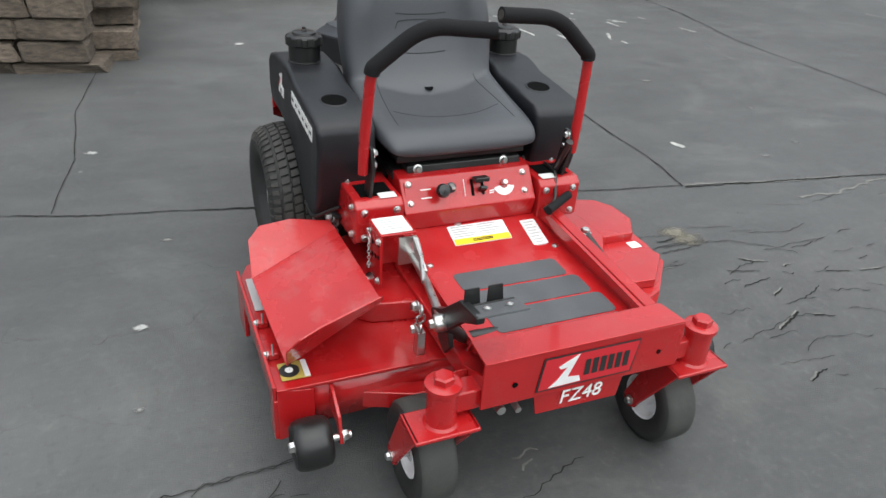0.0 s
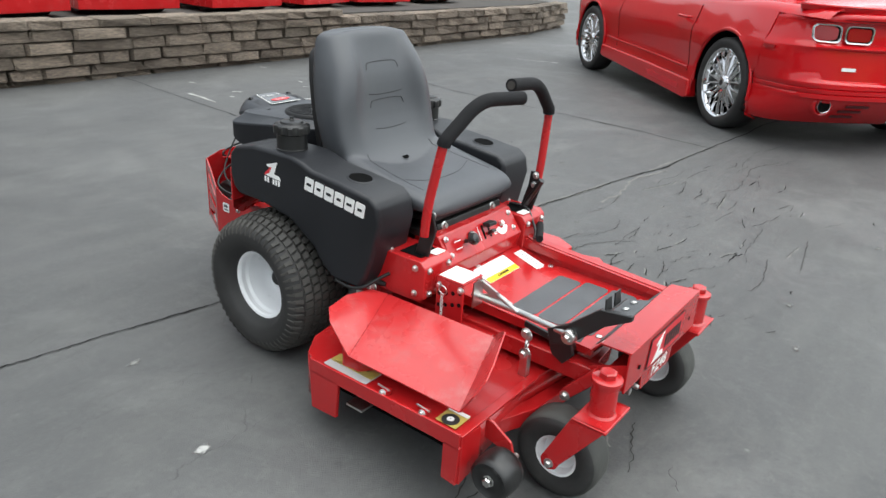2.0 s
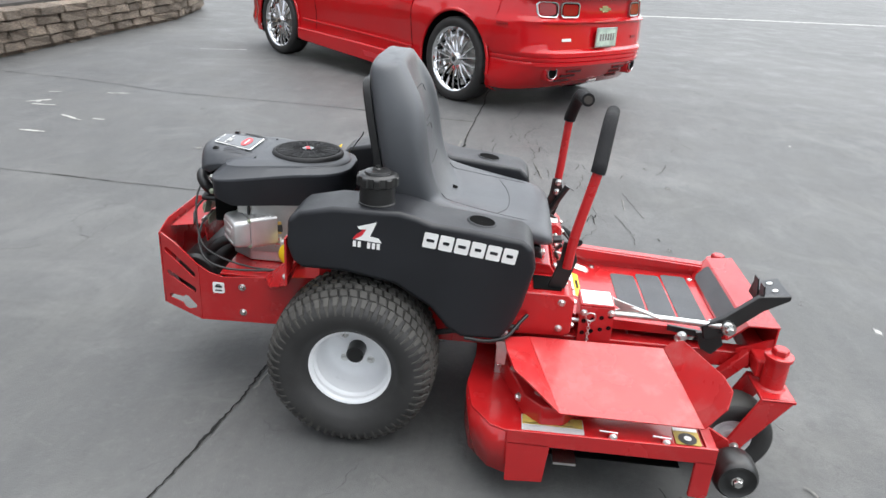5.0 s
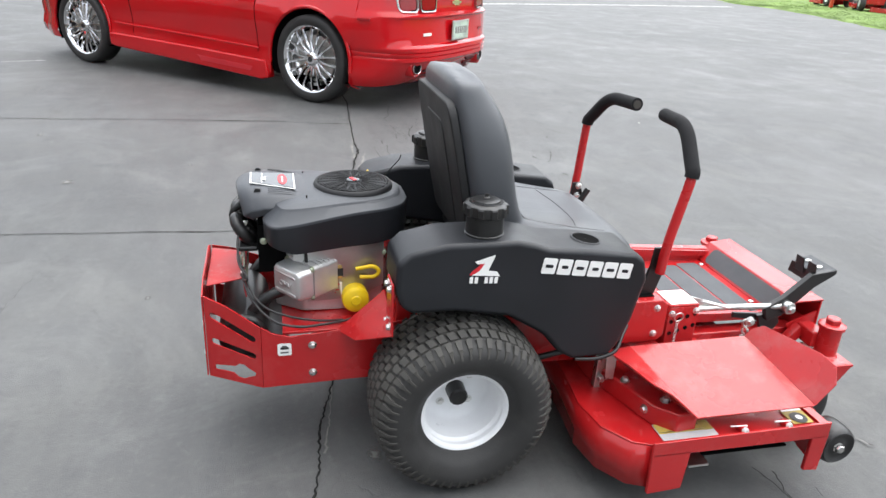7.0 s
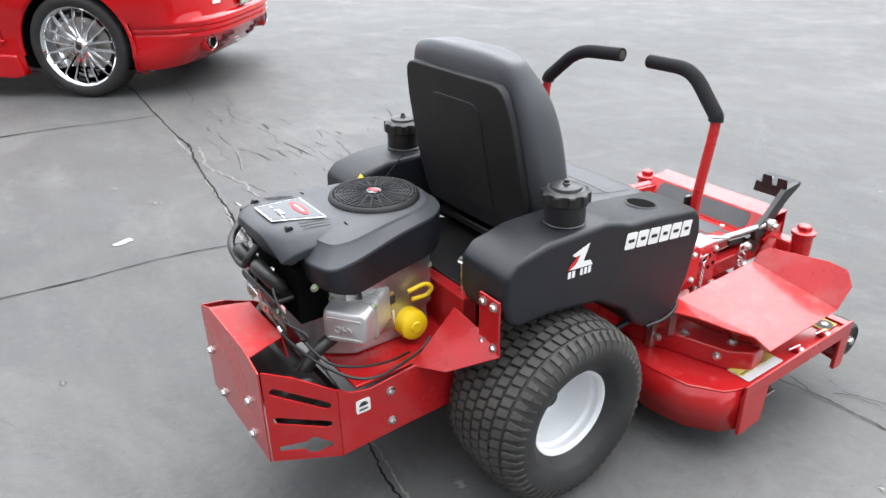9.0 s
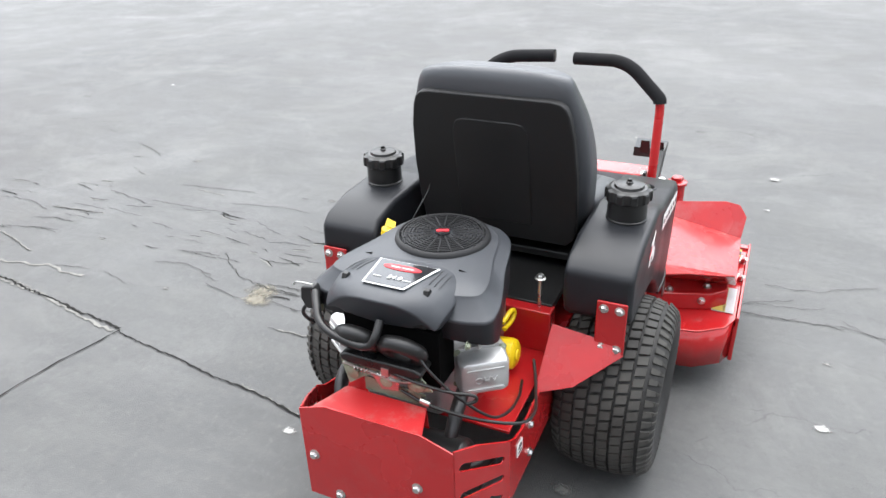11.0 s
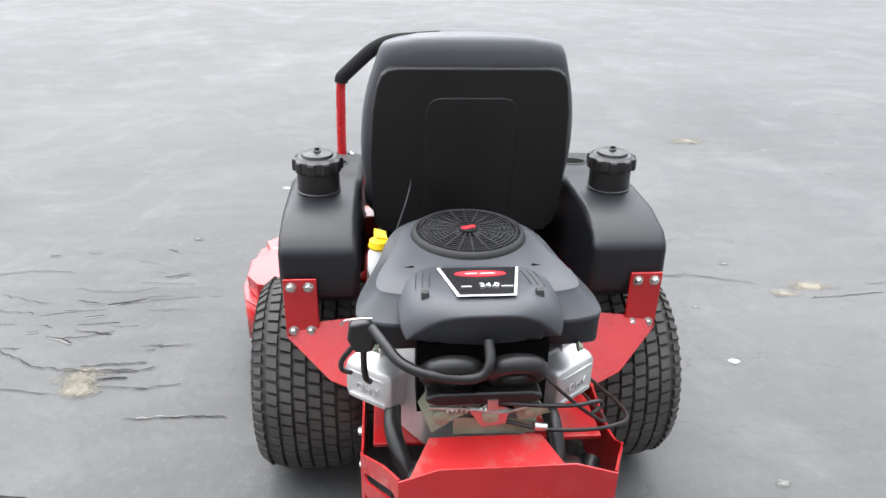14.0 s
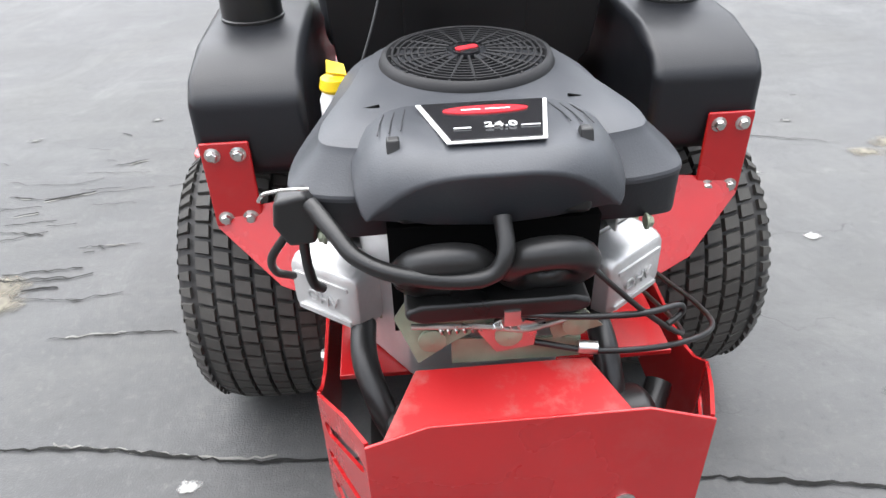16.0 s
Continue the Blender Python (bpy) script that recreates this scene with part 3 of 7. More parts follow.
ribbon("ground_joint", [(-0.086, 1.345), (-0.30, 1.390), (-0.65, 1.408), (-0.95, 1.425), (-1.61, 1.452), (-2.9, 1.55), (-4.7, 1.70)], 0.0040, CRACK, "straight dark joint between asphalt panels", seed=2, jag=0.006)
ribbon("ground_joint", [(0.158, 3.54), (-0.20, 3.56), (-0.37, 3.61), (-1.2, 3.67), (-2.28, 3.70), (-3.3, 3.95), (-4.7, 4.1)], 0.0055, CRACK, "straight dark joint between asphalt panels", seed=3, jag=0.007)
ribbon("ground_joint", [(-0.50, -1.12), (-1.0, -1.05), (-1.6, -1.06), (-2.45, -0.95)], 0.0028, FINE_CRACK, "faint dark joint leading to the stone wall", seed=4, jag=0.004)
ribbon("joint_edge", [(x + 0.012, y) for x, y in JOINT[2:12]], 0.0032, CRUMB, "crumbled pale edge of the asphalt joint", z=0.0025, seed=5, jag=0.012, step=0.012, sparse=0.62)
ribbon("ground_crack", [(0.16, 2.7), (0.10, 2.3), (0.18, 2.0), (0.14, 1.75)], 0.008, CRUMB, "crumbled crack beside the joint", z=0.0025, seed=6, jag=0.03)
CRACKS = (
    [(0.90, 0.42), (1.02, 0.16), (1.12, -0.02), (1.22, -0.20)], [(1.08, -0.72), (1.12, -0.95), (1.20, -1.3)],
    [(0.42, 0.85), (0.50, 1.2), (0.44, 1.6)], [(0.56, 1.7), (0.52, 2.0), (0.47, 2.5)], [(0.62, 0.80), (0.66, 1.15), (0.60, 1.45)], [(0.85, 0.75), (0.80, 1.1), (0.88, 1.35)],
    [(0.90, 1.6), (0.84, 2.1), (0.95, 2.5)], [(0.30, 1.0), (0.36, 1.45), (0.31, 1.7)], [(0.40, 2.2), (0.33, 2.7), (0.45, 3.2)], [(0.55, 2.2), (0.62, 2.7), (0.55, 3.2), (0.66, 3.7)],
    [(1.05, 1.0), (1.10, 1.5), (1.02, 1.8)], [(0.74, 1.0), (0.70, 1.25), (0.77, 1.5)], [(0.25, 0.75), (0.22, 1.05), (0.28, 1.3)],
    [(0.859, -0.454), (0.876, -0.54), (0.886, -0.61), (0.90, -0.75), (0.95, -0.95)], [(0.934, -0.597), (0.99, -0.67), (1.05, -0.80)], [(0.925, -0.60), (0.915, -0.74), (0.887, -0.96), (0.80, -1.2)],
    [(1.08, 3.45), (1.19, 2.8), (1.10, 2.4)], [(1.55, 3.73), (1.80, 3.28)], [(0.97, 3.1), (0.90, 2.12)], [(1.30, 2.31), (1.66, 3.29)],
    [(0.16, 2.72), (0.11, 2.4), (0.18, 2.05), (0.10, 1.8), (0.05, 1.5)], [(0.50, 3.2), (0.42, 3.7), (0.55, 4.2)],
)
for k, pts in enumerate(([(1.147, -0.221), (1.123, -0.154), (1.097, -0.105), (1.065, -0.036), (1.053, 0.041), (1.045, 0.134)], [(1.30, -0.42), (1.22, -0.31), (1.147, -0.221)],
                         [(0.98, -0.22), (1.04, -0.10), (1.02, 0.02)])):
    ribbon("ground_crack", pts, 0.0045, CRUMB, "dry pale crack in the asphalt", z=0.0022, seed=110 + k, jag=0.02, step=0.015, sparse=0.35)
    ribbon("ground_crack", pts, 0.0020, CRACK, "fine dark crack in the asphalt", z=0.0036, seed=110 + k, jag=0.02, step=0.015, sparse=0.45)
for k, pts in enumerate(([(0.886, -0.938), (0.894, -0.827), (0.906, -0.711), (0.909, -0.588), (0.926, -0.462)], [(0.354, 0.843), (0.332, 0.988), (0.364, 1.174), (0.44, 1.323), (0.529, 1.429), (0.524, 1.64)])):
    ribbon("ground_crack", pts, 0.0024, FINE_CRACK, "ragged crack in the worn asphalt", seed=120 + k, jag=0.02, step=0.015, sparse=0.30)
for k, pts in enumerate(CRACKS):
    ribbon("ground_crack", pts, 0.0020, FINE_CRACK, "ragged shrinkage crack in the worn asphalt", seed=20 + k, jag=0.022, step=0.02, sparse=0.50)
    off = 0.06 + 0.02 * (k % 3)
    ribbon("ground_crack", [(x + off, y + 0.05) for x, y in pts], 0.0013, FINE_CRACK, "fine broken crack in the worn asphalt", seed=70 + k, jag=0.026, step=0.02, sparse=0.60)
rng = random.Random(31)
for k in range(36):
    # short broken cracks that run across the worn strips beside the mower
    if k < 32:
        x, y = rng.uniform(0.12, 1.25), 0.72 + 2.3 * rng.random() ** 1.4
    else:
        x, y = rng.uniform(0.45, 1.1), -0.72 - 1.1 * rng.random()
    l, d = rng.uniform(0.06, 0.22), rng.uniform(-0.25, 0.25)
    pts = [(x - d * l, y - l), (x + rng.uniform(-0.015, 0.015), y), (x + d * l, y + l)]
    ribbon("ground_crack", pts, rng.uniform(0.0012, 0.0026), FINE_CRACK, "short broken crack in the worn asphalt", seed=300 + k, jag=0.013, step=0.012, sparse=0.46)
    if k % 3 == 0:
        ribbon("crack_edge", [(px + 0.006, py) for px, py in pts], 0.0035, CRUMB, "pale crumbled edge of a crack", z=0.0022, seed=300 + k, jag=0.013, step=0.012, sparse=0.55)
for k in range(44):
    # small dark breaks with chipped rims, thickest where the worn strips are
    x, y = max(0.30, rng.gauss(0.75, 0.28)), 0.85 + 2.4 * rng.random()
    l, d = rng.uniform(0.02, 0.075), rng.uniform(-0.5, 0.5)
    pts = [(x - d * l, y - l), (x + rng.uniform(-0.012, 0.012), y), (x + d * l, y + l)]
    ribbon("ground_crack", pts, rng.uniform(0.0018, 0.0034), CRACK, "short dark break in the worn asphalt", seed=400 + k, jag=0.009, step=0.010, sparse=0.30)
    if k % 2:
        ribbon("crack_edge", [(px - 0.007, py) for px, py in pts], 0.0032, CRUMB, "pale chipped rim of a crack", z=0.0022, seed=400 + k, jag=0.009, step=0.010, sparse=0.40)
MARKS = ((-3.54, 1.72, -3.13, 1.70), (-3.13, 2.02, -2.69, 2.06), (-2.79, 1.68, -2.62, 1.76), (-2.72, 2.27, -2.53, 2.29), (-3.16, 3.02, -3.04, 3.17), (-3.10, 2.96, -2.89, 2.98), (-3.22, 3.40, -3.11, 3.44), (-3.24, 2.70, -3.17, 2.74),
         (-3.44, 2.82, -3.37, 2.83), (-3.37, 2.58, -3.30, 2.62), (-3.41, 2.06, -3.33, 2.13), (-3.26, 1.93, -3.19, 1.95), (-3.80, 2.22, -3.72, 2.25), (-3.94, 2.00, -3.86, 2.04), (-2.71, 2.73, -2.38, 2.56), (-2.54, 2.56, -1.55, 2.30),
         (-2.46, 2.71, -2.36, 2.69), (-4.25, 3.04, -4.17, 3.08), (-2.80, 3.50, -2.62, 3.56), (-0.55, 1.64, -0.45, 1.66), (-3.10, 6.10, -2.60, 6.30))
for k, (x0, y0, x1, y1) in enumerate(MARKS):
    long = math.hypot(x1 - x0, y1 - y0) > 0.6
    tagged(ribbon("worn_mark", [(x0, y0), (x1, y1)], 0.011 if long else 0.014, LINE, "worn white paint mark on the asphalt", z=0.003, seed=50 + k, jag=0.014, step=0.02, sparse=0.62 if long else 0.25), category="paint mark")
tagged(ribbon("road_line", [(2.0, 15.2), (6.0, 16.9), (9.8, 18.2), (14.0, 19.4)], 0.16, LINE, "broad white painted line across the far asphalt", z=0.004, seed=60, jag=0.03), category="road line")


def pale_patch(name, x, y, r, mat, label, seed):
    bm = bmesh.new()
    rng = random.Random(seed)
    turn, long = rng.uniform(-0.5, 0.5), rng.uniform(1.3, 2.2)
    for a, b in ((-1, -1), (1, -1), (1, 1), (-1, 1)):
        u, v = r * a, r * long * b
        bm.verts.new((x + u * math.cos(turn) - v * math.sin(turn), y + u * math.sin(turn) + v * math.cos(turn), 0.0028 + 0.0004 * (seed % 3) + ground_z(x, y)))
    bm.faces.new(bm.verts[:])
    return tagged(part(name, bm, mat), label, "ground spot", kind="structure")


for k, (x, y, r) in enumerate(((0.295, -0.856, 0.012), (-1.05, -0.991, 0.014), (-2.768, -0.118, 0.022), (-0.279, 0.493, 0.012), (-0.32, 0.40, 0.008), (1.35, 0.95, 0.012),
                               (-0.2, -0.75, 0.012), (1.45, 0.55, 0.010), (-1.5, 2.2, 0.02), (-0.9, 2.5, 0.018), (0.05, -1.35, 0.011), (1.0, -1.15, 0.013), (-0.9, 0.75, 0.012))):
    pale_patch("ground_spot", x, y, 1.15 * r, DROPPING if k < 5 else PALE_SPOT, "small pale dropping on the dark asphalt", k)
for k, (x, y, r) in enumerate(((1.566, 0.275, 0.035), (0.31, 1.03, 0.030), (0.26, 1.02, 0.026), (0.777, -1.38, 0.035), (2.594, -1.633, 0.05), (0.72, -1.25, 0.02))):
    pale_patch("ground_patch", x, y, 1.7 * r, TAN, "crumbled tan patch of bare aggregate", 30 + k)

rng = random.Random(77)
for k in range(46):
    pale_patch("ground_spot", rng.uniform(-3.6, 3.2), rng.uniform(-3.0, 4.2), rng.uniform(0.006, 0.022), PALE_SPOT if k % 5 else DROPPING, "faint pale dry spot on the asphalt", 200 + k)


# ---- the mower ----
mower = thing("riding_mower", "red zero-turn riding mower with grey seat and black tanks", "riding mower")


def rear_wheel(s):
    xc, yc, zc = 0.008, 0.345 * s, 0.226
    out = (0, s, 0)
    rim = part("rear_wheel", lathe([(0.100, 0.072), (0.104, 0.079), (0.110, 0.081), (0.114, 0.078), (0.114, 0.072), (0.106, 0.066), (0.104, 0.052), (0.098, 0.046), (0.0955, 0.000), (0.091, -0.022), (0.082, -0.031),
                                    (0.066, -0.033), (0.050, -0.031), (0.030, -0.029), (0.001, -0.029), (0.001, -0.040), (0.09, -0.042), (0.10, -0.08), (0.112, -0.085), (0.112, -0.078), (0.104, 0.060), (0.100, 0.072)],
                                   (xc, yc, zc), out, 64), WHITE, mower, "rear drive wheel with white dished rim and turf tyre")
    part("tyre", lathe([(0.104, 0.070), (0.112, 0.083), (0.116, 0.090), (0.124, 0.096), (0.128, 0.1035), (0.140, 0.1115), (0.160, 0.1190), (0.178, 0.1195), (0.192, 0.1150), (0.203, 0.104), (0.210, 0.090), (0.2145, 0.060), (0.2160, 0.0),
                        (0.2145, -0.060), (0.210, -0.090), (0.203, -0.104), (0.192, -0.1150), (0.178, -0.1190), (0.160, -0.118), (0.128, -0.100), (0.104, -0.078)], (xc, yc, zc), out, 80), RUBBER, rim, "dusty black turf tyre", angle=60)
    # staggered tread lugs that wrap over the shoulder
    bm = bmesh.new()
    count, rows = 54, 6

    def surface(h):
        return 0.2190 - 0.0030 * (h / 0.06) ** 2 - max(0.0, abs(h) - 0.06) * 0.16

    def lug(ends):
        """A block given by corners (h, angle, inner radius, outer radius), pulled in a little at the top."""
        mh, ma = sum(e[0] for e in ends) / 4, sum(e[1] for e in ends) / 4
        low, top = [], []
        for h, a, r0, r1 in ends:
            low.append(bm.verts.new((xc + r0 * math.sin(a), yc + s * h, zc + r0 * math.cos(a))))
            h, a = mh + (h - mh) * 0.88, ma + (a - ma) * 0.84
            top.append(bm.verts.new((xc + r1 * math.sin(a), yc + s * h, zc + r1 * math.cos(a))))
        bm.faces.new(top)
        for q in range(4):
            bm.faces.new((low[q], low[(q + 1) % 4], top[(q + 1) % 4], top[q]))

    pitch = 2 * math.pi / count
    wide = 0.176 / rows
    for j in range(rows):
        h0 = -0.088 + j * wide
        h1 = h0 + wide - 0.0038
        for i in range(count):
            tilt = 0.24 * pitch
            a0 = pitch * (i + 0.5 * (j % 2)) + tilt * j
            rise = 0.0078 if abs(h0 + h1) < 0.12 else 0.0070
            lug([(h, a, surface(h) - 0.006, surface(h) + rise) for h, a in ((h0, a0), (h1, a0 + tilt), (h1, a0 + tilt + 0.86 * pitch), (h0, a0 + 0.86 * pitch))])
    for k in (-1, 1):
        for i in range(count):
            a0 = pitch * (i + 0.25)
            lug([(k * 0.0915, a0, 0.205, 0.2175), (k * 0.1125, a0 + 0.10 * pitch, 0.192, 0.2025), (k * 0.1125, a0 + 0.60 * pitch, 0.192, 0.2025), (k * 0.0915, a0 + 0.70 * pitch, 0.205, 0.2175)])
            lug([(k * 0.1130, a0 + 0.16 * pitch, 0.190, 0.2010), (k * 0.1205, a0 + 0.22 * pitch, 0.176, 0.1830), (k * 0.1205, a0 + 0.46 * pitch, 0.176, 0.1830), (k * 0.1130, a0 + 0.52 * pitch, 0.190, 0.2010)])
    part("tread", bm, TREAD_RUBBER, rim, "staggered rubber tread lugs", angle=20)
    part("hub_cap", lathe([(0.001, 0.016), (0.020, 0.016), (0.0240, 0.012), (0.025, -0.031)], (xc, yc, zc), out, 28), BLACK, rim, "black hub cap")
    bm = bmesh.new()
    for k in range(4):
        a = radians(45 + 90 * k)
        bolt((xc + 0.052 * math.cos(a), yc - 0.0315 * s, zc + 0.052 * math.sin(a)), out, 0.008, bm)
    part("lug_nut", bm, STEEL, rim)
    part("valve_stem", rod((xc + 0.020, yc + 0.005 * s, zc + 0.091), (xc + 0.018, yc + 0.042 * s, zc + 0.083), 0.004, 0.003, 10), BLACK, rim)


rear_wheel(-1), rear_wheel(1)


def caster(s):
    px, py = 1.128, 0.312 * s
    hx, hz, r = 1.043, (0.077 if s < 0 else 0.0585), 0.115
    out = (0, s, 0)
    fork = part("caster_fork", slab([(px - 0.045, py - 0.070, 0.232), (px + 0.045, py - 0.070, 0.232), (px + 0.045, py + 0.070, 0.232), (px - 0.045, py + 0.070, 0.232)], 0.010),
                RED, mower, "red front caster fork with grey tyre", bevel=0.004)
    for k in (-1, 1):
        y0 = py + k * 0.070
        part("fork_leg", slab([(px + 0.044, y0, 0.232), (px - 0.044, y0, 0.232), (hx - 0.026, y0, hz + 0.006), (hx - 0.020, y0, hz - 0.014), (hx - 0.002, y0, hz - 0.022), (hx + 0.018, y0, hz - 0.012), (hx + 0.026, y0, hz + 0.006)], -0.010 * k), RED, fork, bevel=0.003)
        part("axle_bolt", bolt((hx, y0 + 0.001 * k, hz), (0, k, 0), 0.009), STEEL, fork)
    part("pivot_tube", lathe([(0.001, 0.225), (0.036, 0.225), (0.036, 0.232), (0.031, 0.237), (0.031, 0.318), (0.037, 0.320), (0.037, 0.329), (0.026, 0.333), (0.001, 0.333)], (px, py, 0), (0, 0, 1), 28), RED, fork)
    part("pivot_nut", loft([ring_round((px, py, z), (0, 0, 1), k, 6) for z, k in ((0.333, 0.022), (0.346, 0.022), (0.349, 0.018))]), RED, fork)
    rim = part("caster_rim", lathe([(0.001, 0.030), (0.022, 0.030), (0.024, 0.012), (0.044, 0.014), (0.051, 0.034), (0.057, 0.037), (0.058, 0.031), (0.051, 0.0), (0.058, -0.031), (0.057, -0.037), (0.051, -0.034), (0.044, -0.014), (0.024, -0.012), (0.022, -0.030), (0.001, -0.030)], (hx, py, hz), out, 36), WHITE, fork, "white caster rim")
    part("caster_tyre", lathe([(0.052, 0.032), (0.062, 0.040), (0.085, 0.047), (0.100, 0.0455), (0.109, 0.038), (0.1125, 0.030), (0.1125, -0.030), (0.109, -0.038), (0.100, -0.0455), (0.085, -0.047), (0.062, -0.040), (0.052, -0.032)], (hx, py, hz), out, 48), RUBBER, fork, "black rubber caster tyre", angle=60)
    part("caster_tread", lathe([(0.108, 0.040), (0.1135, 0.034), (0.1150, 0.020), (0.1155, 0.0), (0.1150, -0.020), (0.1135, -0.034), (0.108, -0.040)], (hx, py, hz), out, 48), CASTER_RUBBER, fork, "worn grey caster tread", angle=60)
    part("axle", rod((hx, py - 0.072, hz), (hx, py + 0.072, hz), 0.010), STEEL, fork)


caster(-1), caster(1)

# front cross member, bumper, floor and rails
part("front_frame", box(1.085, 1.135, -0.300, 0.300, 0.246, 0.296), RED, mower, "red welded steel front frame", bevel=0.006)
part("bumper_plate", slab([(1.147, -0.236, 0.252), (1.150, 0.242, 0.252), (1.150, 0.242, 0.364), (1.147, -0.236, 0.364)], 0.006), RED, mower, "folded red front bumper plate", bevel=0.002)
part("bumper_top", slab([(1.1495, -0.236, 0.3685), (1.1495, 0.242, 0.3685), (1.066, 0.238, 0.362), (1.066, -0.228, 0.362)], 0.005), RED, mower, "flat red top of the bumper", bevel=0.0015)
part("foot_rest", slab([(1.066, -0.228, 0.362), (1.066, 0.238, 0.362), (1.020, 0.235, 0.306), (1.020, -0.215, 0.306)], 0.005), RED, mower, "steep red foot rest", bevel=0.0015)
part("bumper_gusset", prism([(1.040, 0.262), (1.142, 0.256), (1.142, 0.360), (1.035, 0.312)], "y", 0.232, 0.238), RED, mower)
part("bumper_gusset", prism([(1.060, 0.262), (1.142, 0.256), (1.142, 0.330), (1.045, 0.290)], "y", -0.232, -0.226), RED, mower)
part("name_tab", slab([(1.141, -0.100, 0.196), (1.141, 0.103, 0.192), (1.141, 0.112, 0.256), (1.141, -0.112, 0.256)], 0.006), RED, mower, bevel=0.002)
sticker("grip_pad", frame_of((1.043, 0.010, 0.334), (0, -1, 0), (0.046, 0, 0.056)), 0.36, 0.058, GRIP_PAD, mower, "dark grey grip tape strip", r=0.018)
part("floor_pan", prism([(0.535, 0.352), (0.655, 0.312), (1.035, 0.304), (1.035, 0.298), (0.655, 0.305), (0.535, 0.345)], "y", -0.192, 0.225), RED, mower, "red steel foot platform", bevel=0.0015)
part("floor_lip", prism([(0.60, 0.332), (1.033, 0.316), (1.033, 0.296), (0.60, 0.300)], "y", -0.198, -0.191), RED, mower)
part("side_rail", prism([(0.560, 0.385), (0.60, 0.372), (1.060, 0.344), (1.075, 0.300), (0.560, 0.300)], "y", 0.218, 0.250), RED, mower, "red folded side rail", bevel=0.004)
part("frame_rail", box(0.30, 1.100, 0.180, 0.230, 0.235, 0.290), RED, mower, "red box frame rail", bevel=0.005)
part("frame_rail", box(0.30, 1.100, -0.222, -0.172, 0.225, 0.275), RED, mower, "red box frame rail", bevel=0.005)
part("side_rail_return", prism([(0.560, 0.372), (1.055, 0.340), (1.055, 0.322), (0.560, 0.340)], "y", 0.206, 0.2165), RED, mower)
for k, (x0, x1, ya, yb) in enumerate(((0.745, 0.822, -0.125, 0.140), (0.829, 0.906, -0.125, 0.158), (0.913, 0.992, -0.118, 0.172))):
    z0 = 0.312 - (x0 - 0.655) * 0.021
    sticker("grip_pad", frame_of(((x0 + x1) / 2, (ya + yb) / 2 + 0.006, 0.312 - ((x0 + x1) / 2 - 0.655) * 0.021), (0, -1, 0), (1, 0, -0.021)), yb - ya + 0.02, x1 - x0, GRIP_PAD, mower, "dark grey grip tape strip", r=0.014)
bm = bmesh.new()
for q in ((1.008, -0.105), (1.008, 0.176), (0.560, -0.035), (0.690, 0.195), (0.690, -0.165)):
    z0 = 0.312 - (q[0] - 0.655) * (0.021 if q[0] > 0.655 else 0.333)
    lathe([(0.010, 0.0), (0.009, 0.003), (0.005, 0.005), (0.0005, 0.0055)], (q[0], q[1], z0), (0, 0, 1), 14, bm)
part("floor_bolt", bm, STEEL, mower, "round zinc floor bolts")
slope = frame_of((0.600, 0.012, 0.3315), (0, 1, 0), (-0.12, 0, 0.04))
warn = sticker("warning_label", slope, 0.165, 0.070, PAPER, mower, "white warning label with yellow band")
sticker("label_band", slope @ Matrix.Translation((0, -0.024, 0.0015)), 0.160, 0.020, YELLOW, warn, r=0.001)
bars("label_print", slope @ Matrix.Translation((0, 0, 0.0008)), [(-0.075 + 0.075 * c, 0.026 - 0.0085 * r, 0.068 - 0.012 * ((r * 7 + c) % 3), 0.003) for r in range(5) for c in range(2)], GREY_INK, warn)
lettering("label_word", "CAUTION", 0.009, slope @ Matrix.Translation((0, -0.0285, 0.0045)), INK, warn)
side_note = sticker("warning_label", frame_of((0.638, 0.165, 0.3195), (0, 1, 0), (-0.12, 0, 0.035)), 0.045, 0.125, PAPER, mower, "narrow white instruction label")
bars("label_print", frame_of((0.638, 0.165, 0.3203), (0, 1, 0), (-0.12, 0, 0.035)), [(-0.017, 0.05 - 0.011 * r, 0.030 - 0.006 * (r % 2), 0.003) for r in range(10)], GREY_INK, side_note)

# writing on the front
fm = frame_of((1.1495, -0.02, 0.305), (0.006, 1, 0), (0, 0, 1))
front_badge = part("front_decal", slab(on_face(fm @ Matrix.Translation((0.025, 0.001, 0.0018)), [(-0.115, -0.036), (0.108, -0.036), (0.120, 0.040), (-0.105, 0.040)]), 0.001), DECAL_RED, mower, "dark red front decal with white emblem")
part("decal_frame", slab(on_face(fm @ Matrix.Translation((0.025, 0.001, 0.0012)), [(-0.120, -0.040), (0.112, -0.040), (0.124, 0.044), (-0.109, 0.044)]), 0.001), INK, front_badge)
part("emblem", slab(on_face(fm @ Matrix.Translation((-0.026, 0.0, 0.0032)) @ Matrix.Diagonal((0.78, 0.80, 1.0, 1.0)), [(-0.052, -0.040), (0.045, -0.038), (0.038, -0.020), (0.002, -0.016), (0.030, 0.052), (-0.030, 0.022), (-0.022, 0.014), (-0.002, 0.016), (-0.030, -0.022)]), 0.001), PAPER, front_badge, "white swoosh emblem")
bars("decal_print", fm @ Matrix.Translation((0.025, 0, 0.0006)), [(-0.010 + 0.019 * k, -0.018, 0.013, 0.040) for k in range(6)], INK, front_badge)
lettering("model_number", "FZ48", 0.036, frame_of((1.1452, 0.002, 0.215), (0, 1, 0), (0, 0, 1)), PAPER, mower, shear=0.12)
bm = bmesh.new()
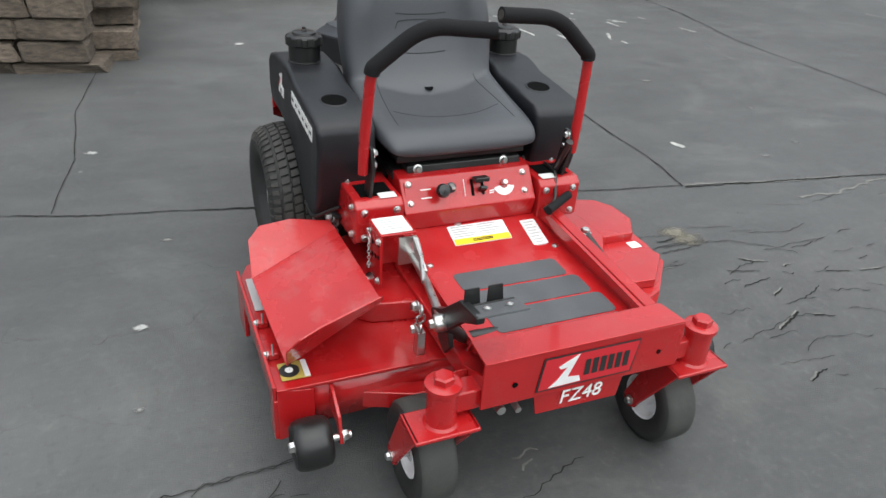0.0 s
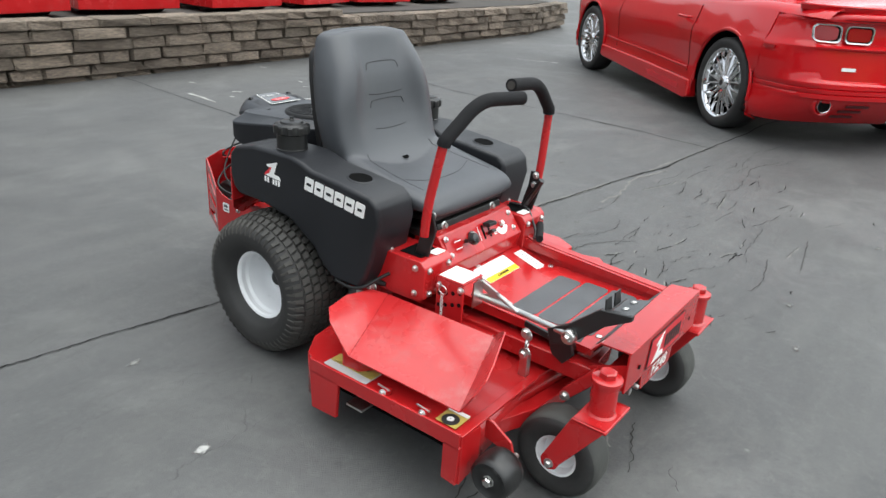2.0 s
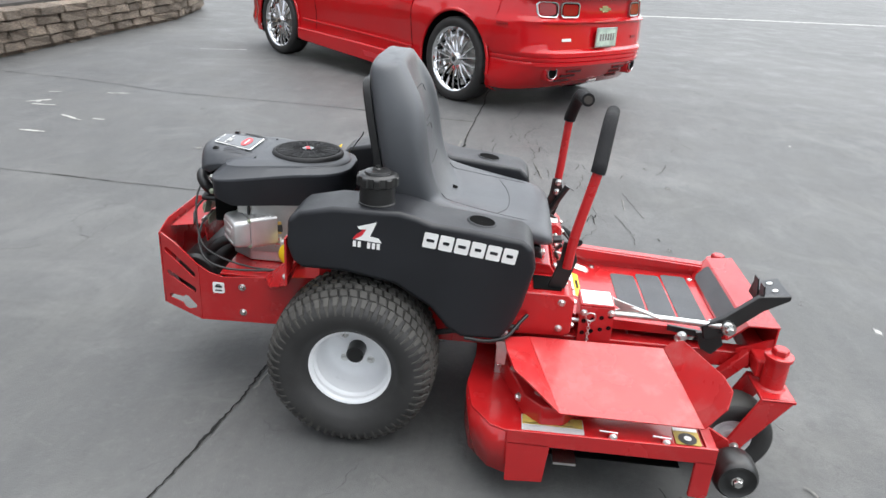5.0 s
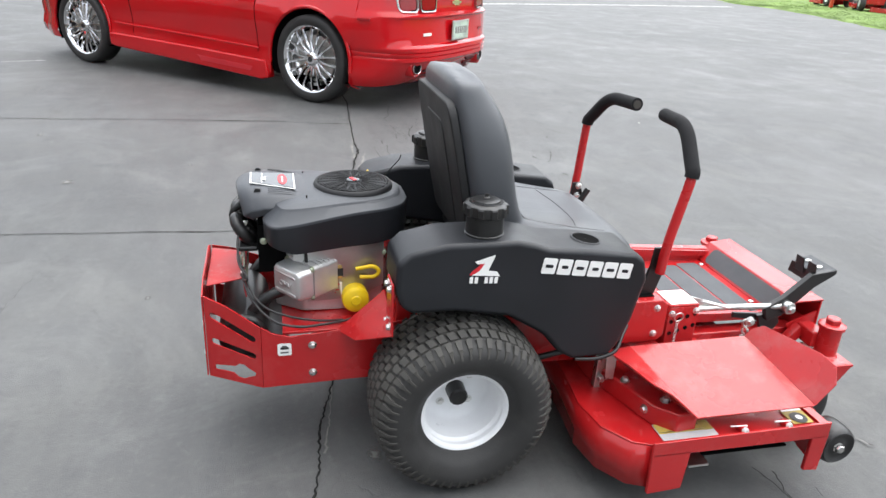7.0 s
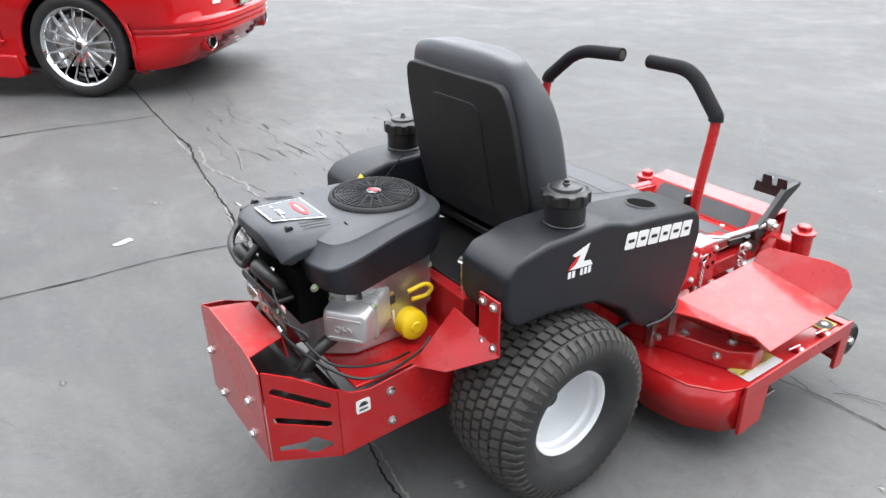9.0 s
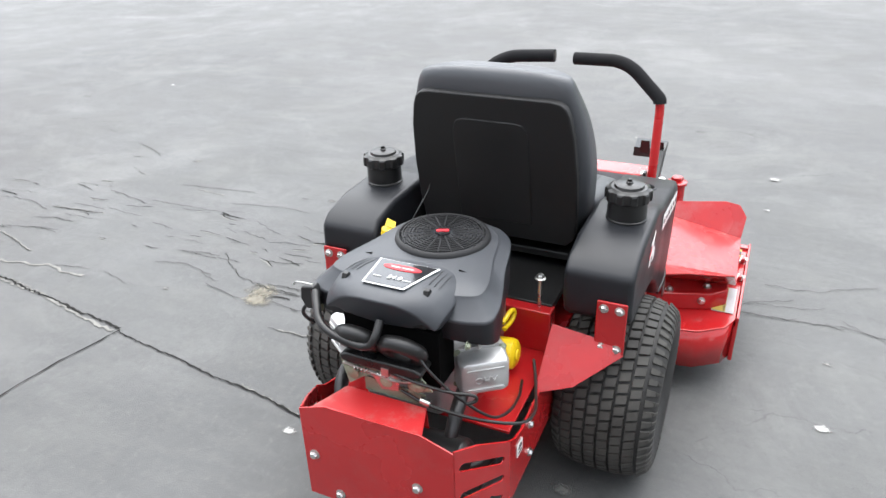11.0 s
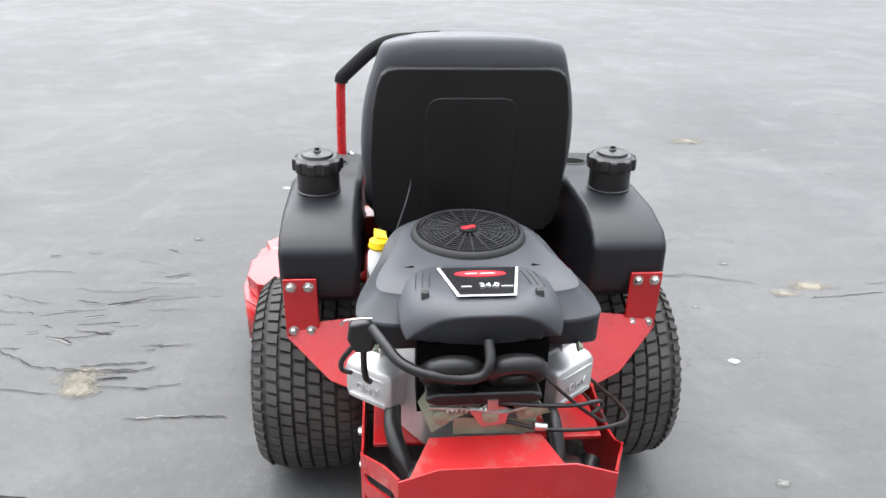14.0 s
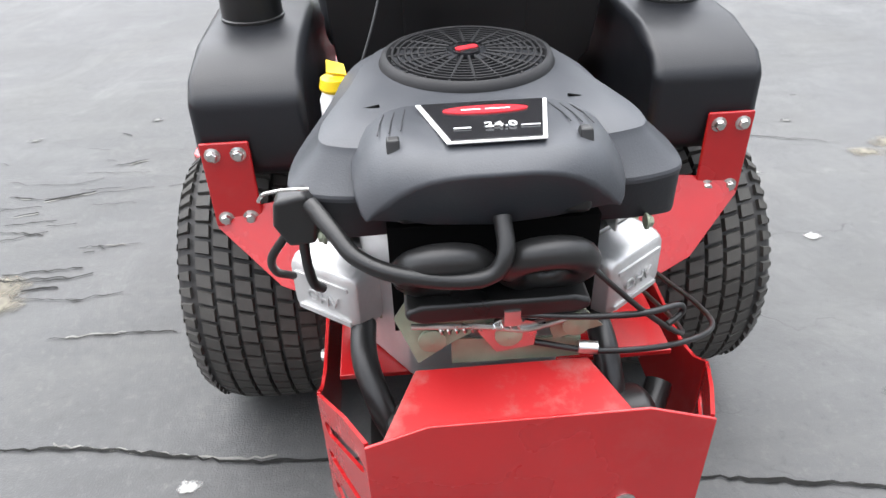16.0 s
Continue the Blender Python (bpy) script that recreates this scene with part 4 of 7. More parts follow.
for y in (-0.165, 0.185):
    lathe([(0.006, 0.0), (0.006, 0.002), (0.001, 0.002)], (1.1485, y, 0.300), (1, 0, 0), 12, bm)
part("bumper_hole", bm, DARK, mower)
part("hitch_pin", rod((1.12, -0.150, 0.236), (1.152, -0.150, 0.232), 0.007), STEEL, mower, "small zinc link under the bumper")
part("hitch_pin", rod((1.115, -0.185, 0.234), (1.145, -0.185, 0.234), 0.010), STEEL, mower)

# dash, seat platform, lever boxes
dash_m = frame_of((0.541, -0.005, 0.433), (0, 1, 0), (-0.050, 0, 0.085))
dash = part("dash_panel", prism([(0.560, 0.345), (0.572, 0.398), (0.515, 0.472), (0.480, 0.478), (0.43, 0.470), (0.43, 0.345)], "y", -0.190, 0.190), RED, mower, "red sloping control panel", bevel=0.004)
plate = sticker("control_plate", dash_m @ Matrix.Translation((0, 0.005, 0.003)), 0.350, 0.066, RED, dash, "red control plate with knobs and lever gates", r=0.002, thick=0.003)
bm = bmesh.new()
for x in (-0.165, 0.165):
    for y in (-0.020, 0.030):
        bolt(dash_m @ Vector((x, y, 0.006)), dash_m.to_3x3() @ Vector((0, 0, 1)), 0.006, bm)
part("plate_screw", bm, STEEL, dash)
dn = dash_m.to_3x3() @ Vector((0, 0, 1))


def at_dash(x, y, z=0.006):
    return dash_m @ Vector((x, y, z))


part("choke_knob", lathe([(0.006, 0.0), (0.006, 0.018), (0.016, 0.024), (0.019, 0.034), (0.015, 0.044), (0.001, 0.047)], at_dash(-0.085, 0.002), dn, 22), BLACK, dash, "round black knob")
part("ignition_switch", lathe([(0.014, 0.0), (0.014, 0.006), (0.009, 0.008), (0.001, 0.008)], at_dash(-0.050, 0.010), dn, 20), BLACK, dash)
part("ignition_key", slab([at_dash(-0.055, 0.004, 0.03), at_dash(-0.044, 0.004, 0.03), at_dash(-0.044, 0.020, 0.014), at_dash(-0.055, 0.020, 0.014)], 0.003), STEEL, dash)
for x in (0.012, 0.042):
    part("throttle_slot", slab([at_dash(x - 0.004, -0.022, 0.0055), at_dash(x + 0.004, -0.022, 0.0055), at_dash(x + 0.004, 0.026, 0.0055), at_dash(x - 0.004, 0.026, 0.0055)], 0.001), DARK, dash)
part("throttle_lever", slab([at_dash(0.012, 0.022, 0.008), at_dash(0.052, 0.022, 0.008), at_dash(0.052, 0.012, 0.034), at_dash(0.012, 0.012, 0.034)], 0.012), BLACK, dash, bevel=0.003)
part("cutter_knob", slab([at_dash(0.026, -0.010, 0.008), at_dash(0.046, -0.012, 0.008), at_dash(0.046, -0.006, 0.030), at_dash(0.026, -0.004, 0.030)], 0.010), BLACK, dash, bevel=0.003)
part("hour_dial", slab([at_dash(0.105 + r * math.cos(radians(a)), 0.004 + r * math.sin(radians(a)), 0.0075) for r, a in [(0.031, 195 + 15 * k) for k in range(11)] + [(0.012, 345 - 30 * k) for k in range(6)]], 0.002), PAPER, dash, "round white dial label")
part("dial_knob", lathe([(0.008, 0.0), (0.008, 0.012), (0.006, 0.014), (0.001, 0.014)], at_dash(0.105, 0.008), dn, 18), STEEL, dash)
bars("plate_print", dash_m @ Matrix.Translation((0, 0.005, 0.0035)), [(-0.135, 0.006, 0.03, 0.003), (-0.135, -0.016, 0.03, 0.003), (-0.012, -0.022, 0.002, 0.045), (0.060, -0.016, 0.018, 0.003), (0.060, -0.022, 0.013, 0.003)], PAPER, dash)
part("seat_platform", box(-0.10, 0.475, -0.195, 0.195, 0.455, 0.475), BLACK, mower, "black steel plate under the seat", bevel=0.003)
part("platform_front", prism([(0.455, 0.470), (0.495, 0.474), (0.490, 0.494), (0.43, 0.500)], "y", -0.16, 0.17), BLACK, mower, bevel=0.004)
bm = bmesh.new()
bolt((0.492, -0.130, 0.484), (1, 0, 0.2), 0.009, bm), bolt((0.492, 0.120, 0.484), (1, 0, 0.2), 0.009, bm)
part("platform_bolt", bm, STEEL, mower)


def lever_side(s):
    bx = part("lever_box", prism([(0.395, 0.335), (0.395, 0.446), (0.560, 0.448), (0.578, 0.432), (0.578, 0.340), (0.56, 0.325), (0.41, 0.322)], "y", 0.196 * s, 0.322 * s), RED, mower, "red lever box beside the seat", bevel=0.005)
    # no opening is cut: a flat plate painted with the slot's shade
    part("lever_gate", slab([(0.47, 0.215 * s, 0.4495), (0.545, 0.215 * s, 0.4495), (0.545, 0.300 * s, 0.4495), (0.47, 0.300 * s, 0.4495)][::s], 0.001), DARK, bx, "dark lever slot")
    sticker("box_label", frame_of((0.548, 0.232 * s, 0.4485), (0, 1, 0), (-1, 0, 0)), 0.045, 0.030, PAPER, bx, "small white label")
    bm = bmesh.new()
    for x, z in ((0.425, 0.425), (0.545, 0.425), (0.545, 0.350)):
        bolt((x, 0.322 * s, z), (0, s, 0), 0.007, bm)
    for y, z in ((0.215, 0.42), (0.300, 0.42), (0.300, 0.352)):
        bolt((0.578, y * s, z), (1, 0, 0), 0.007, bm)
    for x, y in ((0.41, 0.235), (0.44, 0.305)):
        bolt((x, y * s, 0.4475), (0, 0, 1), 0.006, bm)
    part("box_bolt", bm, STEEL, bx)
    part("lever_pivot", prism([(0.500, 0.420), (0.545, 0.420), (0.575, 0.530), (0.560, 0.580), (0.535, 0.580), (0.530, 0.530)], "y", 0.272 * s, 0.281 * s), BLACK, bx, "black steel lever mount", bevel=0.002)
    bm = bmesh.new()
    for z in (0.535, 0.568):
        bolt((0.552 + (z - 0.535) * 0.1, 0.272 * s, z), (0, -s, 0), 0.008, bm)
    part("mount_bolt", bm, STEEL, bx)
    path = filleted([(0.549, 0.296 * s, 0.515), (0.556, 0.296 * s, 0.60), (0.588 if s < 0 else 0.564, 0.293 * s, 0.755), (0.594 if s < 0 else 0.566, 0.289 * s, 0.785), (0.620 if s < 0 else 0.577, 0.182 * s, 0.880), (0.648 if s < 0 else 0.583, 0.027 * s, 0.871 if s < 0 else 0.890)], 0.055, 8)
    lever = part("control_lever", tube(path, 0.0130, 16), RED, mower, "red steering lever with black foam grip")
    grip = filleted([(0.5915 if s < 0 else 0.5652, 0.2905 * s, 0.772), (0.594 if s < 0 else 0.566, 0.289 * s, 0.785), (0.620 if s < 0 else 0.577, 0.182 * s, 0.880), (0.6485 if s < 0 else 0.5825, 0.022 * s, 0.8708 if s < 0 else 0.8903)], 0.055, 8)
    part("foam_grip", tube(grip, 0.0185, 20), FOAM, lever, "black foam grip", bevel=0.004)
    end = Vector(grip[-1])
    part("grip_end", rod(end, end + (end - Vector(grip[-3])).normalized() * 0.0015, 0.012), SOIL if s > 0 else BLACK, lever)


lever_side(-1), lever_side(1)
part("parking_brake", tube(filleted([(0.47, 0.268, 0.452), (0.55, 0.255, 0.46), (0.60, 0.235, 0.395), (0.62, 0.19, 0.388)], 0.02), 0.0045), BLACK, mower, "black brake rod with rubber grip")
part("brake_grip", rod((0.585, 0.285, 0.402), (0.640, 0.190, 0.392), 0.012), FOAM, mower, "black rubber brake grip")
part("damper", rod((0.52, 0.265, 0.44), (0.585, 0.262, 0.56), 0.010), BLACK, mower, "black gas damper at the lever")


# ---- seat ----
seat_rings = []
for z, xb, xf, w in ((0.548, 0.090, 0.285, 0.190), (0.566, 0.072, 0.275, 0.201), (0.590, 0.062, 0.258, 0.209), (0.606, 0.059, 0.234, 0.214), (0.626, 0.055, 0.210, 0.218), (0.662, 0.046, 0.189, 0.223), (0.73, 0.031, 0.170, 0.229), (0.80, 0.017, 0.162, 0.226), (0.86, 0.005, 0.150, 0.217),
                     (0.905, -0.004, 0.131, 0.204), (0.945, -0.009, 0.106, 0.194), (0.970, -0.006, 0.086, 0.187), (0.985, 0.002, 0.075, 0.179), (0.993, 0.014, 0.064, 0.168)):
    ring = []
    for x, y in superellipse((xf + xb) / 2, 0, (xf - xb) / 2, w, 5.0, 56):
        side = abs(y) / w
        fade = min(1.0, max(0.0, (z - 0.60) / 0.16)) * min(1.0, max(0.0, (0.975 - z) / 0.05))
        ahead = max(0.0, (x - xb) / (xf - xb) - 0.5) * 2
        hollow = 0.030 * fade * ahead * max(0.0, 1 - (side / 0.70) ** 4)
        ring.append((x - hollow, y * (1 - 0.10 * ahead * min(1.0, max(0.0, (z - 0.74) / 0.16))), z - 0.012 * side**4 * (z > 0.94)))
    seat_rings.append(ring)
cush = []
for x, zt, w, zb, dip in ((0.085, 0.690, 0.188, 0.560, 0.060), (0.12, 0.688, 0.213, 0.545, 0.070), (0.16, 0.668, 0.225, 0.540, 0.060), (0.21, 0.646, 0.228, 0.536, 0.046), (0.28, 0.628, 0.228, 0.534, 0.036), (0.35, 0.613, 0.227, 0.532, 0.030),
                          (0.41, 0.601, 0.226, 0.525, 0.018), (0.447, 0.595, 0.222, 0.524, 0.010), (0.478, 0.586, 0.217, 0.522, 0.004), (0.500, 0.573, 0.210, 0.522, 0.0), (0.513, 0.558, 0.200, 0.524, 0.0), (0.518, 0.545, 0.188, 0.528, 0.0)):
    ring = []
    for y, z in superellipse(0, (zt + zb) / 2, w, (zt - zb) / 2, 3.4, 44):
        side = abs(y) / w
        ring.append((x, y, z - (dip * max(0.0, 1 - (side / 0.86) ** 2) if z > (zt + zb) / 2 else 0.0)))
    cush.append(ring)
# backrest and cushion are one moulded piece: welded, then smoothed
seat = part("seat", loft(cush, loft(seat_rings)), SEAT, mower, "grey vinyl high-back seat with black shell", angle=70)
sub = seat.modifiers.new("soft", "SUBSURF")
sub.levels = sub.render_levels = 1
weld = seat.modifiers.new("weld", "REMESH")
weld.mode, weld.voxel_size, weld.use_smooth_shade = "VOXEL", 0.0055, True
ease = seat.modifiers.new("ease", "SMOOTH")
ease.factor, ease.iterations = 0.5, 14
# stitched seams, laid on the padded surface
bpy.context.view_layer.update()
graph = bpy.context.evaluated_depsgraph_get()
on_seat = BVHTree.FromObject(seat, graph)


def back_seam(row, r=0.0016):
    pts = []
    for q in curve_through([(0, y, z) for y, z in row], 6) if len(row) > 2 else [Vector((0, *row[0])).lerp(Vector((0, *row[1])), k / 12) for k in range(13)]:
        hit = on_seat.ray_cast(Vector((0.5, q.y, q.z)), Vector((-1, 0, 0)))[0]
        if hit:
            pts.append(hit)
    part("seat_seam", tube(pts, r, 6), SEAM, seat, "moulded seam in the vinyl")


def cushion_seam(row, r=0.0016):
    pts = []
    for q in curve_through([(x, y, 0) for x, y in row], 6):
        hit = on_seat.ray_cast(Vector((q.x, q.y, 0.9)), Vector((0, 0, -1)))[0]
        if hit:
            pts.append(hit)
    part("seat_seam", tube(pts, r, 6), SEAM, seat, "moulded seam in the vinyl")


for z0, wide in ((0.893, 0.068), (0.782, 0.072)):
    back_seam([(-wide - 0.006, z0 - 0.020), (-wide, z0 - 0.004), (-wide + 0.010, z0), (-0.03, z0 + 0.002), (0.03, z0 + 0.002), (wide - 0.010, z0), (wide, z0 - 0.004), (wide + 0.006, z0 - 0.020)])
for z0, wide in ((0.803, 0.076), (0.700, 0.070)):
    back_seam([(-wide, z0), (-wide * 0.4, z0 - 0.004), (wide * 0.4, z0 - 0.004), (wide, z0)])
for k in (-1, 1):
    cushion_seam([(0.20, 0.150 * k), (0.28, 0.160 * k), (0.36, 0.166 * k), (0.44, 0.168 * k)], 0.0010)
cushion_seam([(0.36, -0.155), (0.385, -0.08), (0.392, 0.0), (0.385, 0.08), (0.36, 0.155)], 0.0012)
hole = on_seat.ray_cast(Vector((0.225, 0.0, 0.9)), Vector((0, 0, -1)))[0] or Vector((0.225, 0.0, 0.0))
# flat disc on the vinyl, black in place of the hole's shade
part("drain_hole", lathe([(0.013, 0.0), (0.013, 0.0015), (0.001, 0.0012)], hole, (0.25, 0, 1), 20), DARK, seat, "dark drain hole")
# black rear shell set into the vinyl, with a shallow raised centre panel
back_out = [(0.180, 0.552), (0.200, 0.575), (0.206, 0.64), (0.2065, 0.74), (0.200, 0.84), (0.190, 0.894), (0.182, 0.916), (0.168, 0.928), (0.146, 0.932)]
back_out = [(-y, z) for y, z in back_out] + [(y, z) for y, z in back_out[::-1]]


def back_x(z):
    return 0.070 - (z - 0.545) * 0.196


part("seat_shell", slab([(back_x(z) - 0.0150, y, z) for y, z in back_out], 0.022), SEAT_BACK, seat, "black plastic seat shell", bevel=0.005, segments=3)
panel = [(0.094, 0.60), (0.094, 0.835), (0.090, 0.856), (0.080, 0.868), (0.064, 0.872)]
panel = [(-y, z) for y, z in panel] + [(y, z) for y, z in panel[::-1]]
part("shell_panel", slab([(back_x(z) - 0.0180, y, z) for y, z in panel], 0.02), SEAT_BACK, seat, bevel=0.0035, segments=3)
part("seat_pan", box(0.075, 0.485, -0.185, 0.185, 0.500, 0.522), BLACK, seat, "black seat pan", bevel=0.006)
bm = bmesh.new()
for y in (-0.11, 0.11):
    for x in (0.14, 0.42):
        lathe([(0.020, 0.0), (0.016, 0.012), (0.020, 0.030)], (x, y, 0.473), (0, 0, 1), 16, bm, caps=True)
part("seat_mount", bm, BLACK, seat, "black rubber seat mounts")


# ---- fuel tanks ----
def tank(s):
    outline = [(-0.128, 0.484), (-0.153, 0.502), (-0.166, 0.545), (-0.164, 0.612), (-0.135, 0.637), (-0.050, 0.656), (0.118, 0.658), (0.160, 0.649), (0.200, 0.636), (0.300, 0.627), (0.425, 0.613), (0.452, 0.592), (0.463, 0.540), (0.452, 0.490),
               (0.440, 0.430), (0.418, 0.370), (0.392, 0.330), (0.290, 0.328), (0.250, 0.352), (0.205, 0.405), (0.110, 0.462), (-0.020, 0.484)]
    body = part("fuel_tank", prism(outline, "y", 0.232 * s, 0.385 * s), TANK, mower, "black moulded fuel tank with white name blocks", bevel=0.014, segments=3)
    # six slanted white blocks in place of the maker's name
    if s < 0:
        m = frame_of((0.297, -0.3856, 0.580), (1, 0, -0.118), (0, 0, 1))
        for k in range(6):
            c = m @ Matrix.Translation((-0.100 + 0.0398 * k, 0.002, 0))
            w, h = 0.0350, 0.0400

            def q(u, v):
                return (u + 0.04 * v, v)
            block = part("name_block", slab(on_face(c @ Matrix.Translation((0, 0, 0.0016)), [q(*p) for p in rounded(w, h, 0.004)]), 0.0010), PAPER, body, "white block of the maker's mark")
            part("block_gap", slab(on_face(c @ Matrix.Translation((0.0, 0, 0.0024)), [q(u, v) for u, v in rounded(w * (0.46 if k % 2 else 0.56), h * 0.20, 0.002)]), 0.0006), TANK, block)
        e = frame_of((0.040, -0.3856, 0.588), (1, 0, -0.05), (0, 0, 1))
        part("emblem", slab(on_face(e @ Matrix.Translation((0, 0.012, 0.0018)), [(-0.030, -0.022), (0.038, -0.024), (0.030, -0.012), (0.008, -0.010), (0.022, 0.030), (-0.026, 0.012), (-0.020, 0.006), (-0.002, 0.008), (-0.014, -0.012)]), 0.001), PAPER, body, "white swoosh emblem")
        part("emblem_shade", slab(on_face(e @ Matrix.Translation((0, 0.012, 0.0012)), [(-0.036, -0.022), (-0.012, -0.022), (0.006, 0.010), (-0.016, 0.012), (-0.014, 0.002), (-0.030, -0.012)]), 0.0008), DECAL_RED, body)
        bars("emblem_print", e, [(-0.034 + 0.012 * k, -0.030, 0.008, 0.016) for k in range(6) if k != 2], PAPER, body, lift=0.0018)
    # neck and cap
    cx, cy = 0.052, 0.318 * s
    part("filler_neck", lathe([(0.0470, 0.650), (0.0470, 0.6605), (0.0450, 0.6620), (0.0446, 0.724), (0.001, 0.724)], (cx, cy, 0), (0, 0, 1), 40), BLACK, body, "black filler neck")
    cap = []
    for z, r, lobe in ((0.704, 0.0455, 0.0), (0.7045, 0.0470, 0.05), (0.7075, 0.0492, 0.09), (0.7265, 0.0492, 0.09), (0.7300, 0.0480, 0.07), (0.7320, 0.0450, 0.0), (0.7350, 0.0405, 0.0), (0.7352, 0.0340, 0.0), (0.7400, 0.0320, 0.0), (0.7420, 0.0250, 0.0), (0.7430, 0.0110, 0.0)):
        cap.append([Vector((cx + r * (1 + (lobe if (i // 4) % 2 else 0.0)) * math.cos(2 * math.pi * i / 80), cy + r * (1 + (lobe if (i // 4) % 2 else 0.0)) * math.sin(2 * math.pi * i / 80), z)) for i in range(80)])
    part("fuel_cap", loft(cap), BLACK, body, "lobed black fuel cap", angle=30)
    part("cap_vent", lathe([(0.009, 0.740), (0.008, 0.745), (0.0055, 0.747), (0.005, 0.753), (0.001, 0.7535)], (cx, cy, 0), (0, 0, 1), 20), BLACK, body)
    # flat disc; the depth of the well is only painted shade
    part("cup_well", lathe([(0.001, 0.0012), (0.0335, 0.0014)], (0.320, 0.305 * s, 0.6247), (0.124, 0, 1), 32), DARK, body, "dark cup holder well")
    part("cup_rim", lathe([(0.033, 0.0005), (0.034, 0.0028), (0.037, 0.0028), (0.039, 0.0)], (0.320, 0.305 * s, 0.6247), (0.124, 0, 1), 36), TANK, body, angle=60)
    # tank bracket at the back
    br = part("tank_bracket", box(-0.1745, -0.168, (0.312 if s > 0 else -0.378), (0.378 if s > 0 else -0.312), 0.432, 0.560), RED, mower, "red bolted tank bracket", bevel=0.003)
    bm = bmesh.new()
    for y in (0.328, 0.362):
        for z in (0.445, 0.543):
            bolt((-0.1745, y * s, z), (-1, 0, 0), 0.0075, bm)
    part("bracket_bolt", bm, STEEL, br)
    tri = [(-0.171, 0.378 * s, 0.455), (-0.171, 0.378 * s, 0.428), (-0.245, 0.290 * s, 0.372), (-0.285, 0.214 * s, 0.362), (-0.165, 0.214 * s, 0.470)]
    part("bracket_gusset", slab(tri if s > 0 else tri[::-1], 0.005), RED, br, "red triangular gusset", bevel=0.001)
    part("tank_strap", tube(filleted([(0.30, 0.380 * s, 0.327), (0.36, 0.384 * s, 0.324), (0.41, 0.384 * s, 0.340), (0.44, 0.35 * s, 0.37), (0.46, 0.33 * s, 0.385)], 0.02), 0.005), BLACK, body)


tank(-1), tank(1)

# ---- rear chassis and engine guard ----
part("engine_plate", box(-0.418, 0.05, -0.205, 0.205, 0.352, 0.360), RED, mower, "red engine mounting plate", bevel=0.002)
for s in (-1, 1):
    pts = [(-0.470, 0.214), (-0.470, 0.388), (-0.440, 0.368), (-0.400, 0.357), (-0.300, 0.366), (-0.10, 0.385), (0.40, 0.385), (0.40, 0.225), (-0.20, 0.222)]
    part("side_plate", prism(pts, "y", 0.221 * s, 0.226 * s), RED, mower, "red steel chassis side plate", bevel=0.0012)
    # slotted wing between the rear plate and the side plate
    rear, fold = Vector((-0.604, 0.166 * s, 0.226)), Vector((-0.4712, 0.2258 * s, 0.214))
    run = Vector((fold.x - rear.x, fold.y - rear.y, 0))
    long = run.length
    base = frame_of(rear if s < 0 else Vector((fold.x, fold.y, rear.z)), run if s < 0 else -run, (0, 0, 1))

    def at_wing(u, z):
        return ((u if s < 0 else 1 - u) * long, z - rear.z)
    outer = [at_wing(u, z) for u, z in ((0.0, 0.226), (1.0, 0.214), (1.0, 0.386), (0.40, 0.432), (0.0, 0.452))]
    key = [at_wing(0.12, 0.262), at_wing(0.12, 0.248)] + [at_wing(0.62 + 0.17 * math.cos(t), 0.252 + 0.021 * math.sin(t)) for t in [radians(200 + 40 * k) for k in range(4)]] + [at_wing(0.86, 0.244), at_wing(0.88, 0.256), at_wing(0.80, 0.262)] + [at_wing(0.62 + 0.13 * math.cos(t), 0.258 + 0.018 * math.sin(t)) for t in [radians(30 + 40 * k) for k in range(4)]]
    holes = [slot_outline(at_wing(0.14, 0.402), at_wing(0.84, 0.352), 0.018), slot_outline(at_wing(0.14, 0.330), at_wing(0.84, 0.304), 0.017), key]
    if s > 0:
        outer, holes = outer[::-1], [h[::-1] for h in holes]
    part("guard_wing", pierced(base, outer, holes, 0.004), RED, mower, "red slotted corner of the engine guard")
    bm = bmesh.new()
    for x, z in ((-0.346, 0.330), (-0.346, 0.250), (-0.165, 0.300)):
        bolt((x, 0.226 * s, z), (0, s, 0), 0.0075, bm)
    part("chassis_bolt", bm, STEEL, mower)
sticker("side_label", frame_of((-0.415, -0.2265, 0.3230), (1, 0, 0), (0, 0, 1)), 0.034, 0.034, PAPER, mower, "small white pictogram label", r=0.005)
bars("label_print", frame_of((-0.415, -0.2265, 0.3230), (1, 0, 0), (0, 0, 1)), [(-0.010, 0.001, 0.020, 0.006), (-0.010, -0.010, 0.020, 0.004), (-0.006, 0.008, 0.012, 0.003)], INK, mower)
guard = part("guard_rear", slab([(-0.606, 0.166, 0.226), (-0.606, -0.166, 0.226), (-0.606, -0.166, 0.452), (-0.606, -0.100, 0.474), (-0.606, 0.105, 0.474), (-0.606, 0.166, 0.452)][::-1], 0.004), RED, mower, "flat red rear guard plate", bevel=0.0015)
part("guard_hood", slab([(-0.6015, 0.150, 0.446), (-0.6015, -0.098, 0.446), (-0.512, -0.067, 0.448), (-0.512, 0.114, 0.448)][::-1], 0.003), DUSTY_RED, mower, "dusty red heat shield", bevel=0.001)
part("guard_hood_front", slab([(-0.512, 0.114, 0.447), (-0.512, -0.067, 0.447), (-0.505, -0.067, 0.395), (-0.505, 0.114, 0.395)], 0.003), RED, mower)
bm = bmesh.new()
